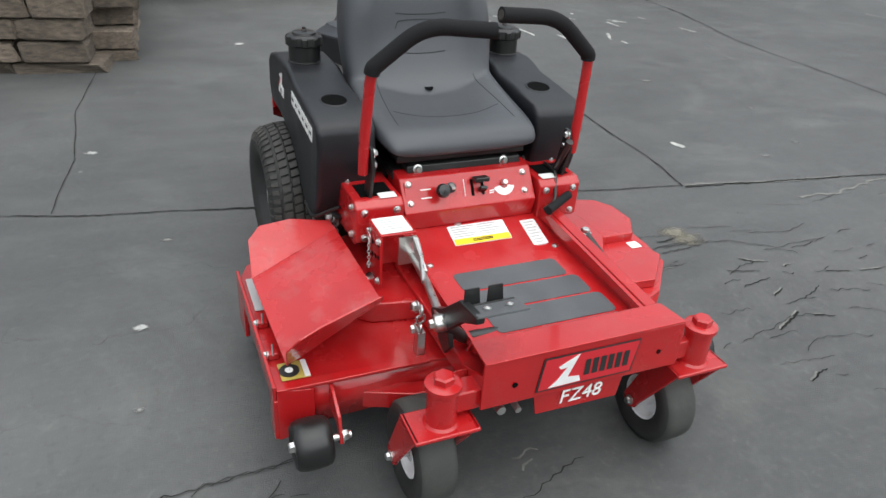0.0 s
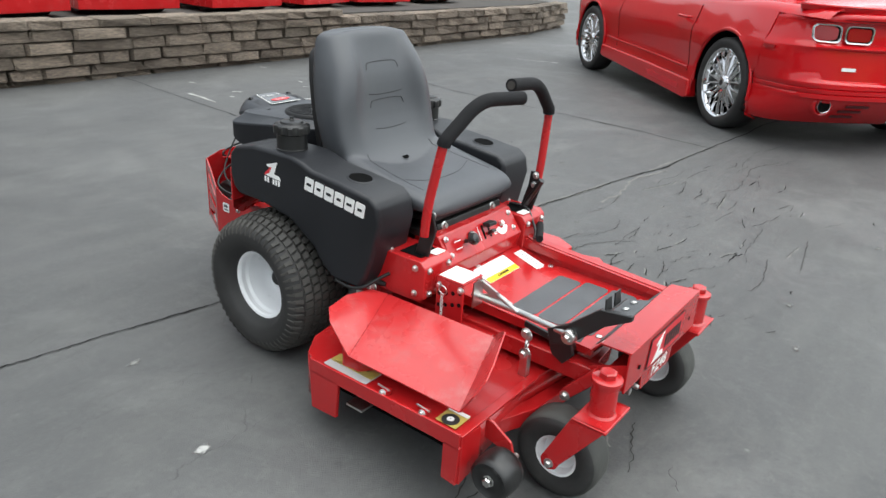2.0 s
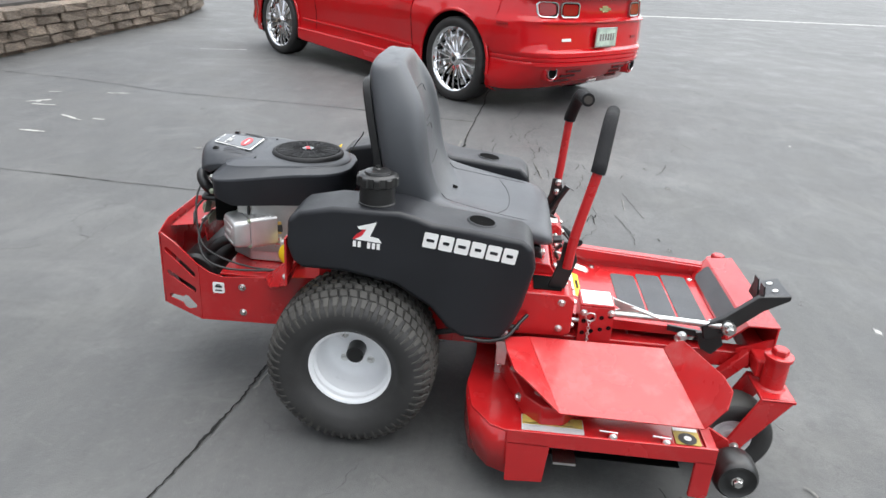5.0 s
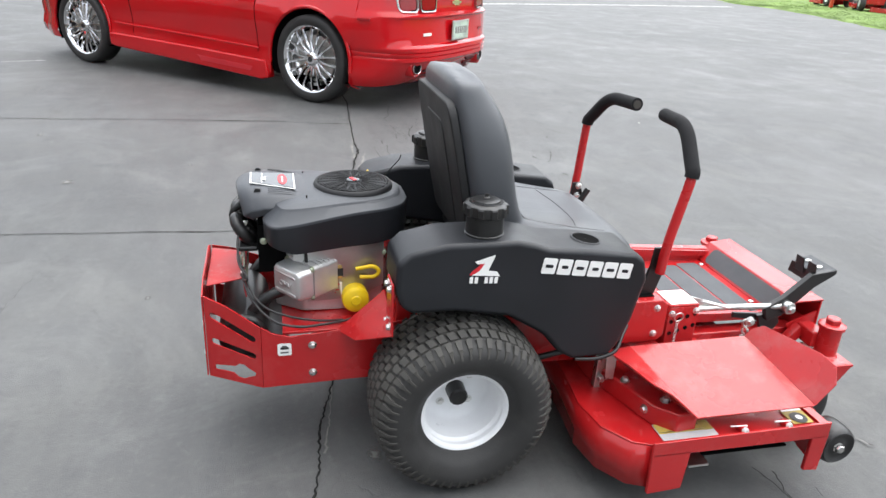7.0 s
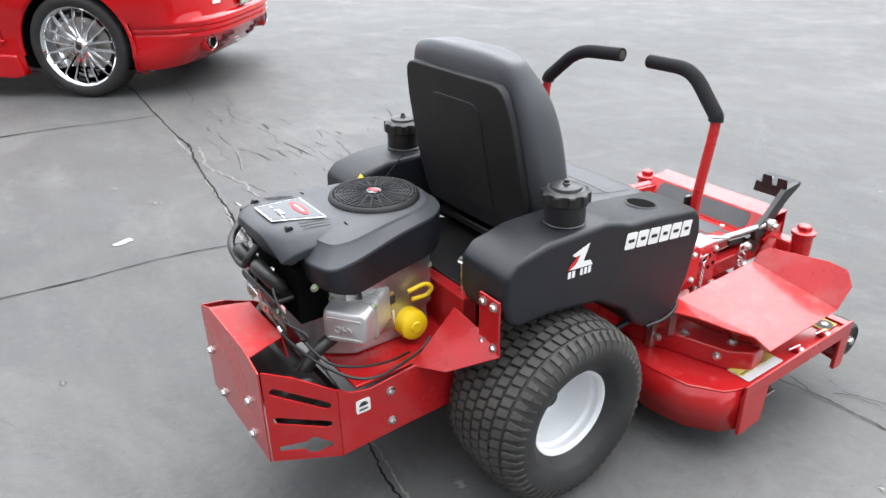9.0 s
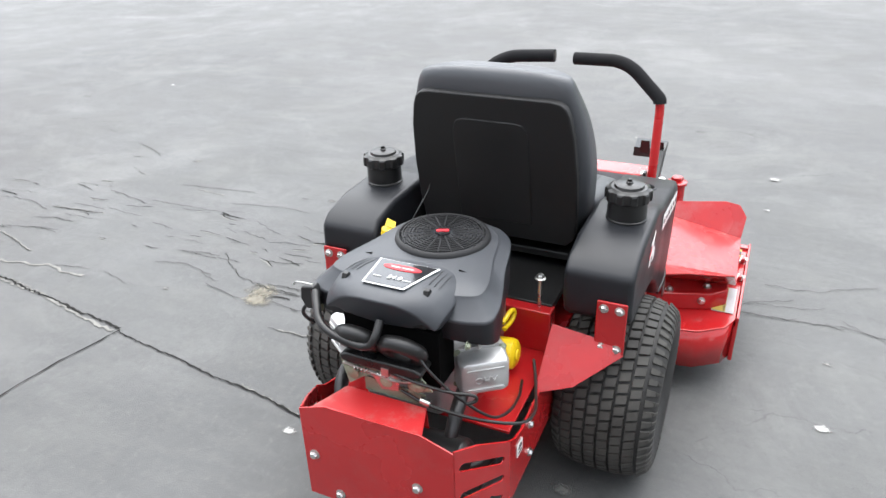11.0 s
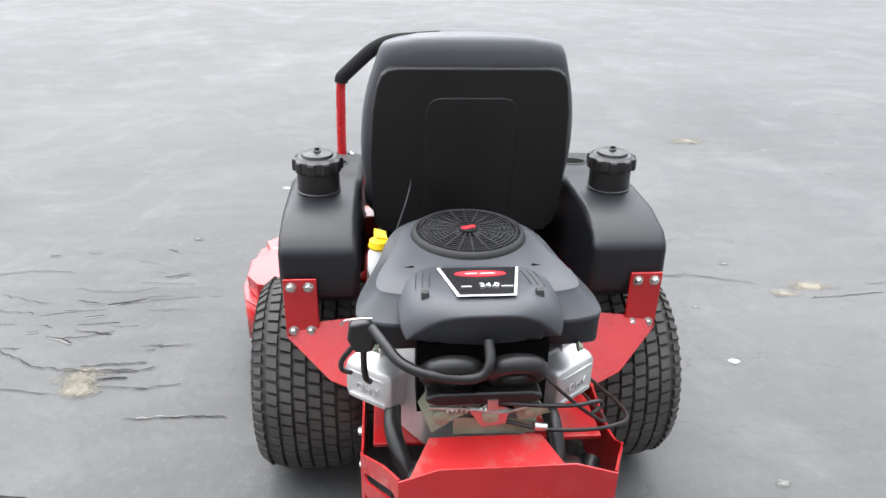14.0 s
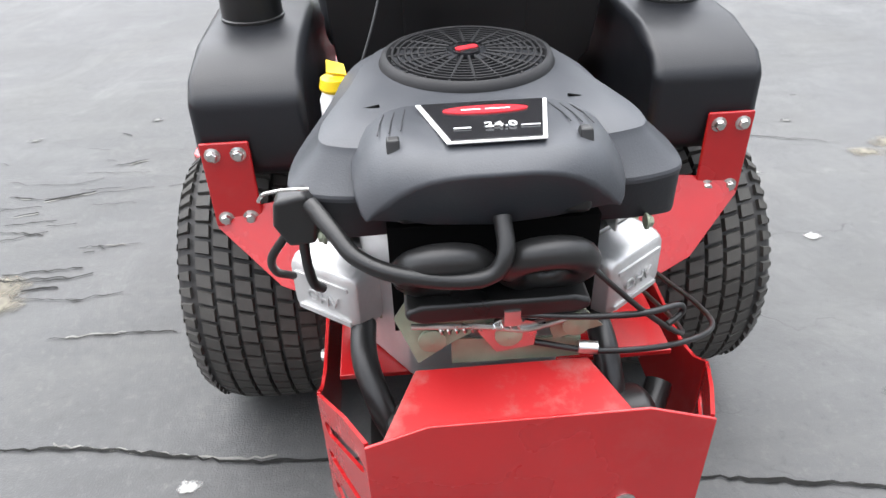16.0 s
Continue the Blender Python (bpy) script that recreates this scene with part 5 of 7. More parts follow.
for y, z in ((0.142, 0.340), (-0.090, 0.340), (0.090, 0.250), (-0.086, 0.250)):
    bolt((-0.610, y, z), (-1, 0, 0), 0.008, bm)
part("guard_bolt", bm, STEEL, guard)
part("guard_floor", box(-0.52, -0.40, -0.175, 0.175, 0.262, 0.268), BLACK, mower)
part("muffler", lathe([(0.001, -0.15), (0.055, -0.15), (0.064, -0.14), (0.064, 0.14), (0.055, 0.15), (0.001, 0.15)], (-0.515, 0.0, 0.318), (0, 1, 0), 32), BLACK, mower, "black muffler inside the guard", bevel=0.004)
for pts in ([(-0.400, 0.170, 0.425), (-0.445, 0.172, 0.412), (-0.498, 0.150, 0.365), (-0.525, 0.115, 0.320)], [(-0.400, -0.100, 0.430), (-0.450, -0.105, 0.415), (-0.500, -0.108, 0.365), (-0.520, -0.09, 0.320)]):
    part("exhaust_pipe", tube(filleted(pts, 0.03), 0.0150, 16), BLACK, mower, "black exhaust pipe")
part("tail_pipe", tube(filleted([(-0.50, -0.10, 0.30), (-0.48, -0.16, 0.30), (-0.44, -0.185, 0.33)], 0.03), 0.016), BLACK, mower)
part("axle_housing", box(-0.11, 0.11, -0.27, 0.27, 0.17, 0.29), BLACK, mower, "black transaxle between the rear wheels", bevel=0.02)
part("seat_support", box(-0.13, -0.09, -0.20, 0.20, 0.36, 0.47), RED, mower, "red cross plate behind the seat", bevel=0.004)
part("battery", box(-0.06, 0.10, -0.16, 0.02, 0.40, 0.452), BLACK, mower, bevel=0.006)
part("hold_down_bolt", rod((-0.105, -0.165, 0.46), (-0.105, -0.165, 0.545), 0.005), STEEL, mower)
part("hold_down_nut", bolt((-0.105, -0.165, 0.545), (0, 0, 1), 0.009), STEEL, mower)

# ---- engine ----
EY = 0.032
block = part("engine", prism([(-0.150, -0.115), (-0.150, 0.115), (-0.215, 0.135), (-0.36, 0.135), (-0.43, 0.085), (-0.43, -0.085), (-0.36, -0.135), (-0.215, -0.135)], "z", 0.361, 0.560), ALUMINIUM, mower, "twin-cylinder engine with charcoal hood", bevel=0.006)
block.location = (0, EY, 0)


def shift(bm):
    bmesh.ops.translate(bm, verts=bm.verts[:], vec=(0, EY, 0))
    return bm


HOOD_PLAN = [(-0.078, 0.046), (-0.096, 0.092), (-0.135, 0.128), (-0.19, 0.148), (-0.26, 0.163), (-0.33, 0.184), (-0.375, 0.196), (-0.408, 0.199), (-0.428, 0.196), (-0.442, 0.182), (-0.454, 0.140), (-0.452, 0.100), (-0.450, 0.050)]
HOOD_PLAN = [(p[0], p[1]) for p in curve_through([(x, y, 0.0) for x, y in HOOD_PLAN], 3)]
HOOD_PLAN = HOOD_PLAN + [(x, -y) for x, y in HOOD_PLAN[::-1]]


def hood_ring(scale, z):
    """One level of the hood, drawn in towards the fan; z may be a rule on x."""
    return [((x + 0.26) * scale - 0.26, y * scale + EY - 0.004, z(x) if callable(z) else z) for x, y in HOOD_PLAN]


def hood_hem(x):
    """The lower edge: lowest along the flank, rising to the rear corner and a little to the front."""
    return 0.554 + 0.030 * min(1.0, max(0.0, (-x - 0.385) / 0.075)) + 0.006 * min(1.0, max(0.0, (x + 0.17) / 0.09))


def hood_ridge(x):
    return 0.645 - 0.018 * min(1.0, max(0.0, (-x - 0.20) / 0.22))


skirt = [hood_ring(0.960, hood_hem), hood_ring(0.992, hood_hem), hood_ring(0.998, lambda x: hood_hem(x) + 0.004), hood_ring(1.0, lambda x: hood_ridge(x) - 0.004), hood_ring(0.96, lambda x: hood_ridge(x) - 0.003)]
hood = part("engine_hood", loft([hood_ring(0.985, lambda x: hood_ridge(x) - 0.006), hood_ring(1.003, lambda x: hood_ridge(x) - 0.005), hood_ring(1.004, lambda x: hood_ridge(x) - 0.001), hood_ring(0.998, lambda x: hood_ridge(x) + 0.002),
                                 hood_ring(0.855, lambda x: 0.25 * hood_ridge(x) + 0.75 * 0.664), hood_ring(0.835, lambda x: 0.12 * hood_ridge(x) + 0.88 * 0.667), hood_ring(0.72, 0.669), hood_ring(0.60, 0.671)]),
            HOOD, mower, "charcoal plastic engine hood", angle=24)
# same plastic as the top; the black paints in the flank's shade
part("hood_skirt", loft(skirt), TANK, hood, "lower shroud of the engine hood, coloured darker as its shaded flank", angle=24)


# rear cover over the air cleaner: a crowned lid whose back ends in an arched, overhanging face
def lid_ring(x, w, top, edge, power, back=0.0, low=0.628):
    edge -= 0.016
    row = [-1 + 2 * k / 16 for k in range(17)]
    ring = [(x - back * (1 - u * u), EY + w * u, edge + (top - edge) * (1 - abs(u) ** power)) for u in row]
    return ring + [(x + (0.012 if x > -0.49 else 0.026) - (back - 0.003) * (1 - u * u), EY + w * u * 0.985, low + 0.006 * u * u) for u in (1, 0.5, 0, -0.5, -1)]


lid = part("air_cleaner_cover", loft([lid_ring(-0.338, 0.124, 0.670, 0.668, 6), lid_ring(-0.37, 0.130, 0.676, 0.668, 7), lid_ring(-0.41, 0.131, 0.683, 0.668, 8), lid_ring(-0.45, 0.130, 0.687, 0.666, 8),
                                      lid_ring(-0.478, 0.127, 0.6885, 0.660, 6, 0.004, 0.620), lid_ring(-0.496, 0.122, 0.6870, 0.650, 4.0, 0.012, 0.614), lid_ring(-0.502, 0.117, 0.6790, 0.642, 3.0, 0.020, 0.610)]), HOOD, mower, "raised air cleaner cover", bevel=0.004, segments=2, angle=42)
for k in (-1, 1):
    part("cover_seam", tube([(-0.345, EY + 0.100 * k, 0.6725), (-0.345, EY + 0.118 * k, 0.6690), (-0.352, EY + 0.1265 * k, 0.6640), (-0.366, EY + 0.1312 * k, 0.6550), (-0.375, EY + 0.1316 * k, 0.6480)], 0.0018, 6), DARK, lid)
    part("cover_latch", prism([(-0.476, 0.680), (-0.470, 0.6925), (-0.460, 0.6925), (-0.455, 0.680)], "y", EY + k * 0.088 - 0.006, EY + k * 0.088 + 0.006), BLACK, lid, "small black latch", bevel=0.002)
    for j in range(3):
        part("cover_groove", tube([(-0.365 - 0.004 * j, EY + k * (0.074 + 0.011 * j), 0.6745 - 0.0004 * j), (-0.41, EY + k * (0.078 + 0.011 * j), 0.6832 - 0.0012 * j), (-0.440, EY + k * (0.080 + 0.011 * j), 0.6872 - 0.0018 * j)], 0.0007, 6), SEAM, lid)
lm = frame_of((-0.429, EY - 0.004, 0.6856), (0, -1, 0), (1, 0, -0.105))
tag = part("engine_label", slab(on_face(lm @ Matrix.Translation((0, 0, 0.0022)), [(-0.0445, -0.056), (0.0445, -0.056), (0.067, 0.058), (-0.067, 0.058)]), 0.0014), PAPER, lid, "black power label with white border")
part("label_field", slab(on_face(lm @ Matrix.Translation((0, 0, 0.0036)), [(-0.0410, -0.0525), (0.0410, -0.0525), (0.0622, 0.0545), (-0.0622, 0.0545)]), 0.0014), LABEL_BLACK, tag)
part("label_mark", slab(on_face(lm @ Matrix.Translation((0, 0.026, 0.0048)), [(0.042 * math.cos(a * math.pi / 12), 0.012 * math.sin(a * math.pi / 12)) for a in range(24)]), 0.0012), DECAL_RED, tag, "red oval of the maker's mark")
lettering("power_number", "24.0", 0.013, lm @ Matrix.Translation((0.008, -0.028, 0.0052)), PAPER, tag, thick=0.0006)
bars("label_print", lm @ Matrix.Translation((0, 0, 0.0024)), [(-0.036, -0.027, 0.016, 0.0025), (0.026, -0.027, 0.018, 0.0018), (-0.024, 0.0245, 0.019, 0.0032), (0.000, 0.0245, 0.024, 0.0032)], PAPER, tag)
# rotating screen
FX, FY = -0.217, EY - 0.006
FZ = -0.007  # the screen sits this much lower than the cover
fan = part("fan_screen_ring", lathe([(0.1055, 0.656), (0.1055, 0.678), (0.102, 0.686), (0.096, 0.688), (0.092, 0.684), (0.091, 0.672)], (FX, FY, FZ), (0, 0, 1), 56), SCREEN, mower, "round black cooling screen on the engine", angle=50)
# shallow black disc; paints in the shade beneath the grille
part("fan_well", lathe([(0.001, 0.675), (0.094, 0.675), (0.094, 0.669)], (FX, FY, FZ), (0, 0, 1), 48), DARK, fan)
bm = bmesh.new()
for k in range(20):
    a = 2 * math.pi * k / 20
    rod((FX + 0.024 * math.cos(a), FY + 0.024 * math.sin(a), 0.690 + FZ), (FX + 0.094 * math.cos(a), FY + 0.094 * math.sin(a), 0.686 + FZ), 0.0017, n=6, bm=bm)
for r in (0.034, 0.042, 0.050, 0.058, 0.066, 0.074, 0.082, 0.089):
    lathe([(r - 0.0013, 0.6858), (r + 0.0013, 0.6858), (r + 0.0013, 0.6888), (r - 0.0013, 0.6888)], (FX, FY, FZ), (0, 0, 1), 44, bm, closed=True)
part("fan_grille", bm, SCREEN, fan, "fine radial grille")
part("fan_badge", lathe([(0.017, 0.687), (0.017, 0.691), (0.001, 0.6925)], (FX, FY, FZ), (0, 0, 1), 30), LABEL_BLACK, fan, "round glossy centre badge")
sticker("badge_mark", frame_of((FX, FY, 0.6915 + FZ), (0.4, -1, 0), (1, 0.4, 0)), 0.028, 0.011, DECAL_RED, fan, r=0.0035)
part("hood_collar", lathe([(0.128, 0.664), (0.121, 0.671), (0.107, 0.673)], (FX, FY, FZ), (0, 0, 1), 48), HOOD, hood, angle=60)


def cylinder_head(s):
    c, d = Vector((-0.352 if s < 0 else -0.334, EY + 0.141 * s, 0.470 if s < 0 else 0.460)), Vector((-0.80, 0.60 * s, 0)).normalized()
    side = Vector((d.y, -d.x, 0)) * s
    m = Matrix((( side.x, 0, d.x, c.x), (side.y, 0, d.y, c.y), (0, 1, 0, c.z), (0, 0, 0, 1)))
    bm = loft([[m @ Vector((x, y, z)) for x, y in rounded(w, h, 0.012)] for z, w, h in ((-0.06, 0.108, 0.092), (0.012, 0.108, 0.092), (0.013, 0.112, 0.094), (0.020, 0.112, 0.094))])
    head = part("cylinder_head", bm, ALUMINIUM, mower, "silver cast cylinder head")
    bm = loft([[m @ Vector((x, y, z)) for x, y in rounded(w, h, 0.014)] for z, w, h in ((0.021, 0.108, 0.084), (0.054, 0.105, 0.081), (0.064, 0.098, 0.074), (0.068, 0.086, 0.062))])
    part("valve_cover", bm, ALUMINIUM, head, "bright cast valve cover", bevel=0.002)
    for y in (-0.026, 0.022):
        part("cover_rib", loft([[m @ Vector((x, y + v, z)) for x, v in rounded(0.078, 0.006, 0.002)] for z in (0.067, 0.0705)]), ALUMINIUM, head)
    lettering("cover_letters", "OHV", 0.016, m @ Matrix.Translation((0, -0.010, 0.0698)) @ (Matrix.Diagonal((-1, 1, 1, 1)) if s > 0 else Matrix.Identity(4)), ALUMINIUM, head, thick=0.0012)
    bm = bmesh.new()
    for x in (-0.048, 0.048):
        for y in (-0.038, 0.038):
            bolt(m @ Vector((x, y, 0.020)), d, 0.006, bm)
    part("cover_bolt", bm, OLIVE_ZINC, head)
    for k in range(5):
        part("cooling_fin", loft([[m @ Vector((x, y, z)) for x, y in rounded(0.104, 0.096, 0.01)] for z in (-0.055 + 0.013 * k, -0.050 + 0.013 * k)]), ALUMINIUM, head)


cylinder_head(-1), cylinder_head(1)
# shroud below the hood, side shields, intake and breather
part("engine_shield", slab([(-0.385, EY - 0.156, 0.585), (-0.385, EY - 0.156, 0.520), (-0.355, EY - 0.154, 0.515), (-0.350, EY - 0.154, 0.400), (-0.21, EY - 0.139, 0.400), (-0.15, EY - 0.128, 0.43), (-0.15, EY - 0.128, 0.585)][::-1], 0.002), SHEET, mower, "grey sheet metal cylinder shield")
part("engine_shield", slab([(-0.385, EY + 0.156, 0.585), (-0.385, EY + 0.156, 0.520), (-0.355, EY + 0.154, 0.515), (-0.350, EY + 0.154, 0.400), (-0.21, EY + 0.139, 0.400), (-0.15, EY + 0.128, 0.43), (-0.15, EY + 0.128, 0.585)], 0.002), SHEET, mower, "grey sheet metal cylinder shield")
intake = part("intake_manifold", tube([(-0.506 - 0.018 * math.sin(t * math.pi / 12), EY - 0.050 + 0.036 * math.cos(t * math.pi / 12), 0.571 + 0.026 * math.sin(t * math.pi / 12)) for t in range(25)], 0.0160, 16, caps=False), BLACK, mower, "black moulded intake manifold", angle=60)
part("intake_runner", tube([(-0.506 - 0.018 * math.sin(t * math.pi / 12), EY + 0.048 + 0.036 * math.cos(t * math.pi / 12), 0.571 + 0.026 * math.sin(t * math.pi / 12)) for t in range(25)], 0.0160, 16, caps=False), BLACK, intake, angle=60)
part("intake_box", box(-0.492, -0.40, EY - 0.095, EY + 0.090, 0.614, 0.645), BLACK, intake, bevel=0.008)
part("intake_flange", prism([(EY - 0.094, 0.524), (EY - 0.078, 0.517), (EY + 0.072, 0.517), (EY + 0.088, 0.524), (EY + 0.088, 0.534), (EY + 0.072, 0.540), (EY - 0.078, 0.540), (EY - 0.094, 0.534)], "x", -0.520, -0.470), BLACK, intake, bevel=0.007, segments=3)
# added black block: the shade behind the runners as a solid
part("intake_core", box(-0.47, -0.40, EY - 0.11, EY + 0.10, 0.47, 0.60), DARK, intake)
bm = bmesh.new()
for y in (-0.050, 0.050):
    bolt((-0.500, EY + y, 0.582), (-1, 0, 0.8), 0.0075, bm)
part("intake_bolt", bm, STEEL, intake)
part("breather_hose", tube(curve_through([(-0.462, 0.202, 0.628), (-0.492, 0.180, 0.614), (-0.515, 0.160, 0.600), (-0.530, 0.127, 0.590), (-0.536, 0.075, 0.582), (-0.536, 0.040, 0.585), (-0.530, 0.026, 0.604), (-0.506, 0.026, 0.628)]), 0.0084, 14), BLACK, mower, "curved black breather hose")
pump = part("fuel_pump", prism([(0.200, 0.584), (0.228, 0.582), (0.240, 0.606), (0.236, 0.634), (0.206, 0.640), (0.194, 0.614)], "x", -0.466, -0.440), BLACK, mower, "black fuel pump with zinc clip", bevel=0.006)
part("pump_clip", tube(filleted([(-0.470, 0.200, 0.649), (-0.474, 0.222, 0.652), (-0.472, 0.242, 0.648), (-0.468, 0.248, 0.638)], 0.008), 0.0017, 8), STEEL, pump, "bent zinc clip")
part("fuel_hose", tube(curve_through([(-0.452, 0.232, 0.588), (-0.448, 0.250, 0.560), (-0.430, 0.252, 0.530), (-0.405, 0.240, 0.505)]), 0.0045, 10), BLACK, pump)
part("spark_boot", tube(curve_through([(-0.450, 0.215, 0.588), (-0.448, 0.216, 0.555), (-0.440, 0.214, 0.520), (-0.425, 0.208, 0.500)]), 0.0055, 10), BLACK, mower)
gov = part("governor_plate", slab([(-0.500, 0.132, 0.512), (-0.507, 0.110, 0.456), (-0.509, 0.074, 0.484), (-0.506, 0.033, 0.503), (-0.495, 0.020, 0.520), (-0.490, 0.120, 0.524)], 0.002), OLIVE_ZINC, mower, "zinc governor bracket behind the engine")
part("governor_arm", slab([(-0.512, 0.030, 0.470), (-0.512, 0.050, 0.500), (-0.512, 0.020, 0.516), (-0.512, -0.012, 0.505), (-0.512, -0.008, 0.476)], 0.002), STEEL, gov)
part("governor_arm", slab([(-0.506, -0.030, 0.476), (-0.506, -0.018, 0.510), (-0.506, -0.052, 0.522), (-0.506, -0.080, 0.490)], 0.002), OLIVE_ZINC, gov)
part("governor_base", slab([(-0.500, 0.075, 0.448), (-0.500, 0.075, 0.482), (-0.500, -0.06, 0.472), (-0.500, -0.06, 0.446)], 0.003), OLIVE_ZINC, gov)
part("throttle_spring", tube([(-0.516 + 0.004 * math.cos(t * 0.9), 0.090 - 0.0011 * t, 0.506 + 0.004 * math.sin(t * 0.9)) for t in range(80)], 0.0011, 6), STEEL, gov)
part("governor_link", tube(filleted([(-0.514, 0.115, 0.512), (-0.518, 0.05, 0.510), (-0.516, 0.000, 0.498), (-0.512, -0.06, 0.512)], 0.01), 0.003, 8), STEEL, gov)
bm = bmesh.new()
for y, z in ((0.018, 0.492), (-0.050, 0.500), (0.095, 0.492)):
    lathe([(0.014, 0.0), (0.014, 0.004), (0.008, 0.006), (0.001, 0.007)], (-0.512, y, z), (-1, 0, 0), 18, bm)
part("governor_bush", bm, OLIVE_ZINC, gov)
part("cable_clamp", box(-0.522, -0.510, 0.008, 0.024, 0.510, 0.528), STEEL, gov)
part("throttle_cable", tube(curve_through([(-0.515, 0.016, 0.519), (-0.522, -0.06, 0.515), (-0.515, -0.12, 0.508), (-0.500, -0.160, 0.502), (-0.498, -0.166, 0.490), (-0.505, -0.150, 0.482)], 10), 0.0033, 10), BLACK, mower, "black throttle cable")
part("choke_cable", tube(curve_through([(-0.508, -0.010, 0.474), (-0.512, -0.080, 0.458), (-0.488, -0.170, 0.436), (-0.440, -0.236, 0.412), (-0.380, -0.246, 0.396), (-0.310, -0.226, 0.388), (-0.250, -0.205, 0.386), (-0.215, -0.190, 0.398)], 10), 0.0033, 10), BLACK, mower, "long black control cable loop")
part("throttle_wire", tube(curve_through([(-0.512, -0.040, 0.590), (-0.520, -0.085, 0.545), (-0.505, -0.135, 0.490), (-0.470, -0.185, 0.435), (-0.410, -0.200, 0.405), (-0.330, -0.195, 0.382), (-0.265, -0.180, 0.372)], 10), 0.0030, 10), BLACK, mower, "thin black control cable over the engine plate")
part("cable_end", rod((-0.511, -0.055, 0.466), (-0.512, -0.075, 0.463), 0.007), STEEL, mower)
# right flank of the engine: oil filter, dipstick, stickers, lead
filt = part("oil_filter", lathe([(0.001, 0.046), (0.026, 0.046), (0.034, 0.040), (0.036, 0.030), (0.034, 0.0), (0.034, -0.02)], (-0.228, EY - 0.140, 0.408), (0, -1, 0.05), 32), YELLOW, mower, "bright yellow oil filter cap")
part("filter_ring", lathe([(0.014, 0.047), (0.012, 0.050), (0.001, 0.050)], (-0.228, EY - 0.140, 0.408), (0, -1, 0.05), 20), YELLOW, filt)
part("dipstick_handle", tube(filleted([(-0.225, EY - 0.150, 0.485), (-0.180, EY - 0.155, 0.495), (-0.162, EY - 0.157, 0.480), (-0.175, EY - 0.155, 0.462), (-0.215, EY - 0.150, 0.462)], 0.012), 0.0055, 10), YELLOW, mower, "yellow dipstick handle")
em = frame_of((-0.290, EY - 0.1455, 0.478), (1, 0.0455, 0), (0, 0, 1))
st = sticker("engine_sticker", em, 0.058, 0.038, ORANGE, mower, "orange and white engine warning sticker", r=0.002, lift=0.003)
bars("sticker_print", em @ Matrix.Translation((0, 0, 0.0015)), [(-0.034, 0.014, 0.05, 0.006), (-0.034, 0.002, 0.034, 0.007), (-0.034, -0.010, 0.034, 0.007), (0.006, -0.012, 0.026, 0.022)], INK, st)
em2 = frame_of((-0.292, EY - 0.145, 0.431), (1, 0.0455, 0), (0, 0, 1))
st2 = sticker("engine_sticker", em2, 0.062, 0.036, PAPER, mower, "white engine data sticker", r=0.002, lift=0.003)
bars("sticker_print", em2 @ Matrix.Translation((0, 0, 0.0015)), [(-0.026, 0.010 - 0.008 * k, 0.05 - 0.01 * (k % 2), 0.003) for k in range(4)], DECAL_RED, st2)
part("ignition_lead", tube(curve_through([(-0.355, EY - 0.150, 0.555), (-0.352, EY - 0.162, 0.52), (-0.356, EY - 0.160, 0.475)]), 0.004, 8), BLACK, mower)
part("lead_boot", rod((-0.356, EY - 0.150, 0.462), (-0.358, EY - 0.166, 0.455), 0.012), BLACK, mower)
bm = bmesh.new()
for x, y, z in ((-0.455, -0.162, 0.578), (-0.262, -0.146, 0.556), (-0.150, -0.125, 0.520), (-0.46, 0.160, 0.590)):
    bolt((x, EY + y, z), (0, -1 if y < 0 else 1, 0), 0.006, bm)
part("shield_bolt", bm, OLIVE_ZINC, mower)
# coolant-like white bottle with yellow cap, antenna-like wire, at the left of the engine
bottle = part("reservoir", lathe([(0.001, 0.56), (0.020, 0.56), (0.022, 0.57), (0.022, 0.608), (0.017, 0.622), (0.001, 0.622)], (-0.165, 0.190, 0), (0, 0, 1), 24), PAPER, mower, "white bottle with yellow cap")
part("reservoir_cap", lathe([(0.001, 0.622), (0.019, 0.622), (0.021, 0.626), (0.018, 0.638), (0.001, 0.640)], (-0.165, 0.190, 0), (0, 0, 1), 18), YELLOW, bottle, "yellow cap")
part("cap_tab", slab([(-0.165, 0.175, 0.638), (-0.165, 0.200, 0.643), (-0.152, 0.200, 0.655), (-0.152, 0.178, 0.648)], 0.004), YELLOW, bottle)
part("bare_wire", tube(curve_through([(-0.12, 0.155, 0.64), (-0.095, 0.138, 0.68), (-0.075, 0.128, 0.708), (-0.070, 0.126, 0.722)]), 0.0016, 6), BLACK, mower, "thin black wire behind the seat")

# ---- mower deck ----
DECK_PLAN = [(0.44, -0.594), (0.915, -0.594), (0.905, -0.30), (0.935, -0.10), (0.945, 0.08), (0.90, 0.30), (0.83, 0.46), (0.70, 0.574), (0.60, 0.588), (0.45, 0.590), (0.375, 0.572), (0.335, 0.530), (0.325, 0.47), (0.335, 0.20), (0.335, -0.25), (0.318, -0.40), (0.335, -0.50), (0.385, -0.570)]
deck = part("mower_deck", prism(DECK_PLAN, "z", 0.198, 0.206), RED, mower, "red steel cutting deck", bevel=0.003)
bm = bmesh.new()
ring = DECK_PLAN[1:] + DECK_PLAN[:1]
hi = [bm.verts.new((x, y, 0.1995)) for x, y in ring]
lo = [bm.verts.new((x, y, 0.098 if x > 0.85 else 0.080)) for x, y in ring]
for i in range(len(ring) - 1):
    bm.faces.new((lo[i], lo[i + 1], hi[i + 1], hi[i]))
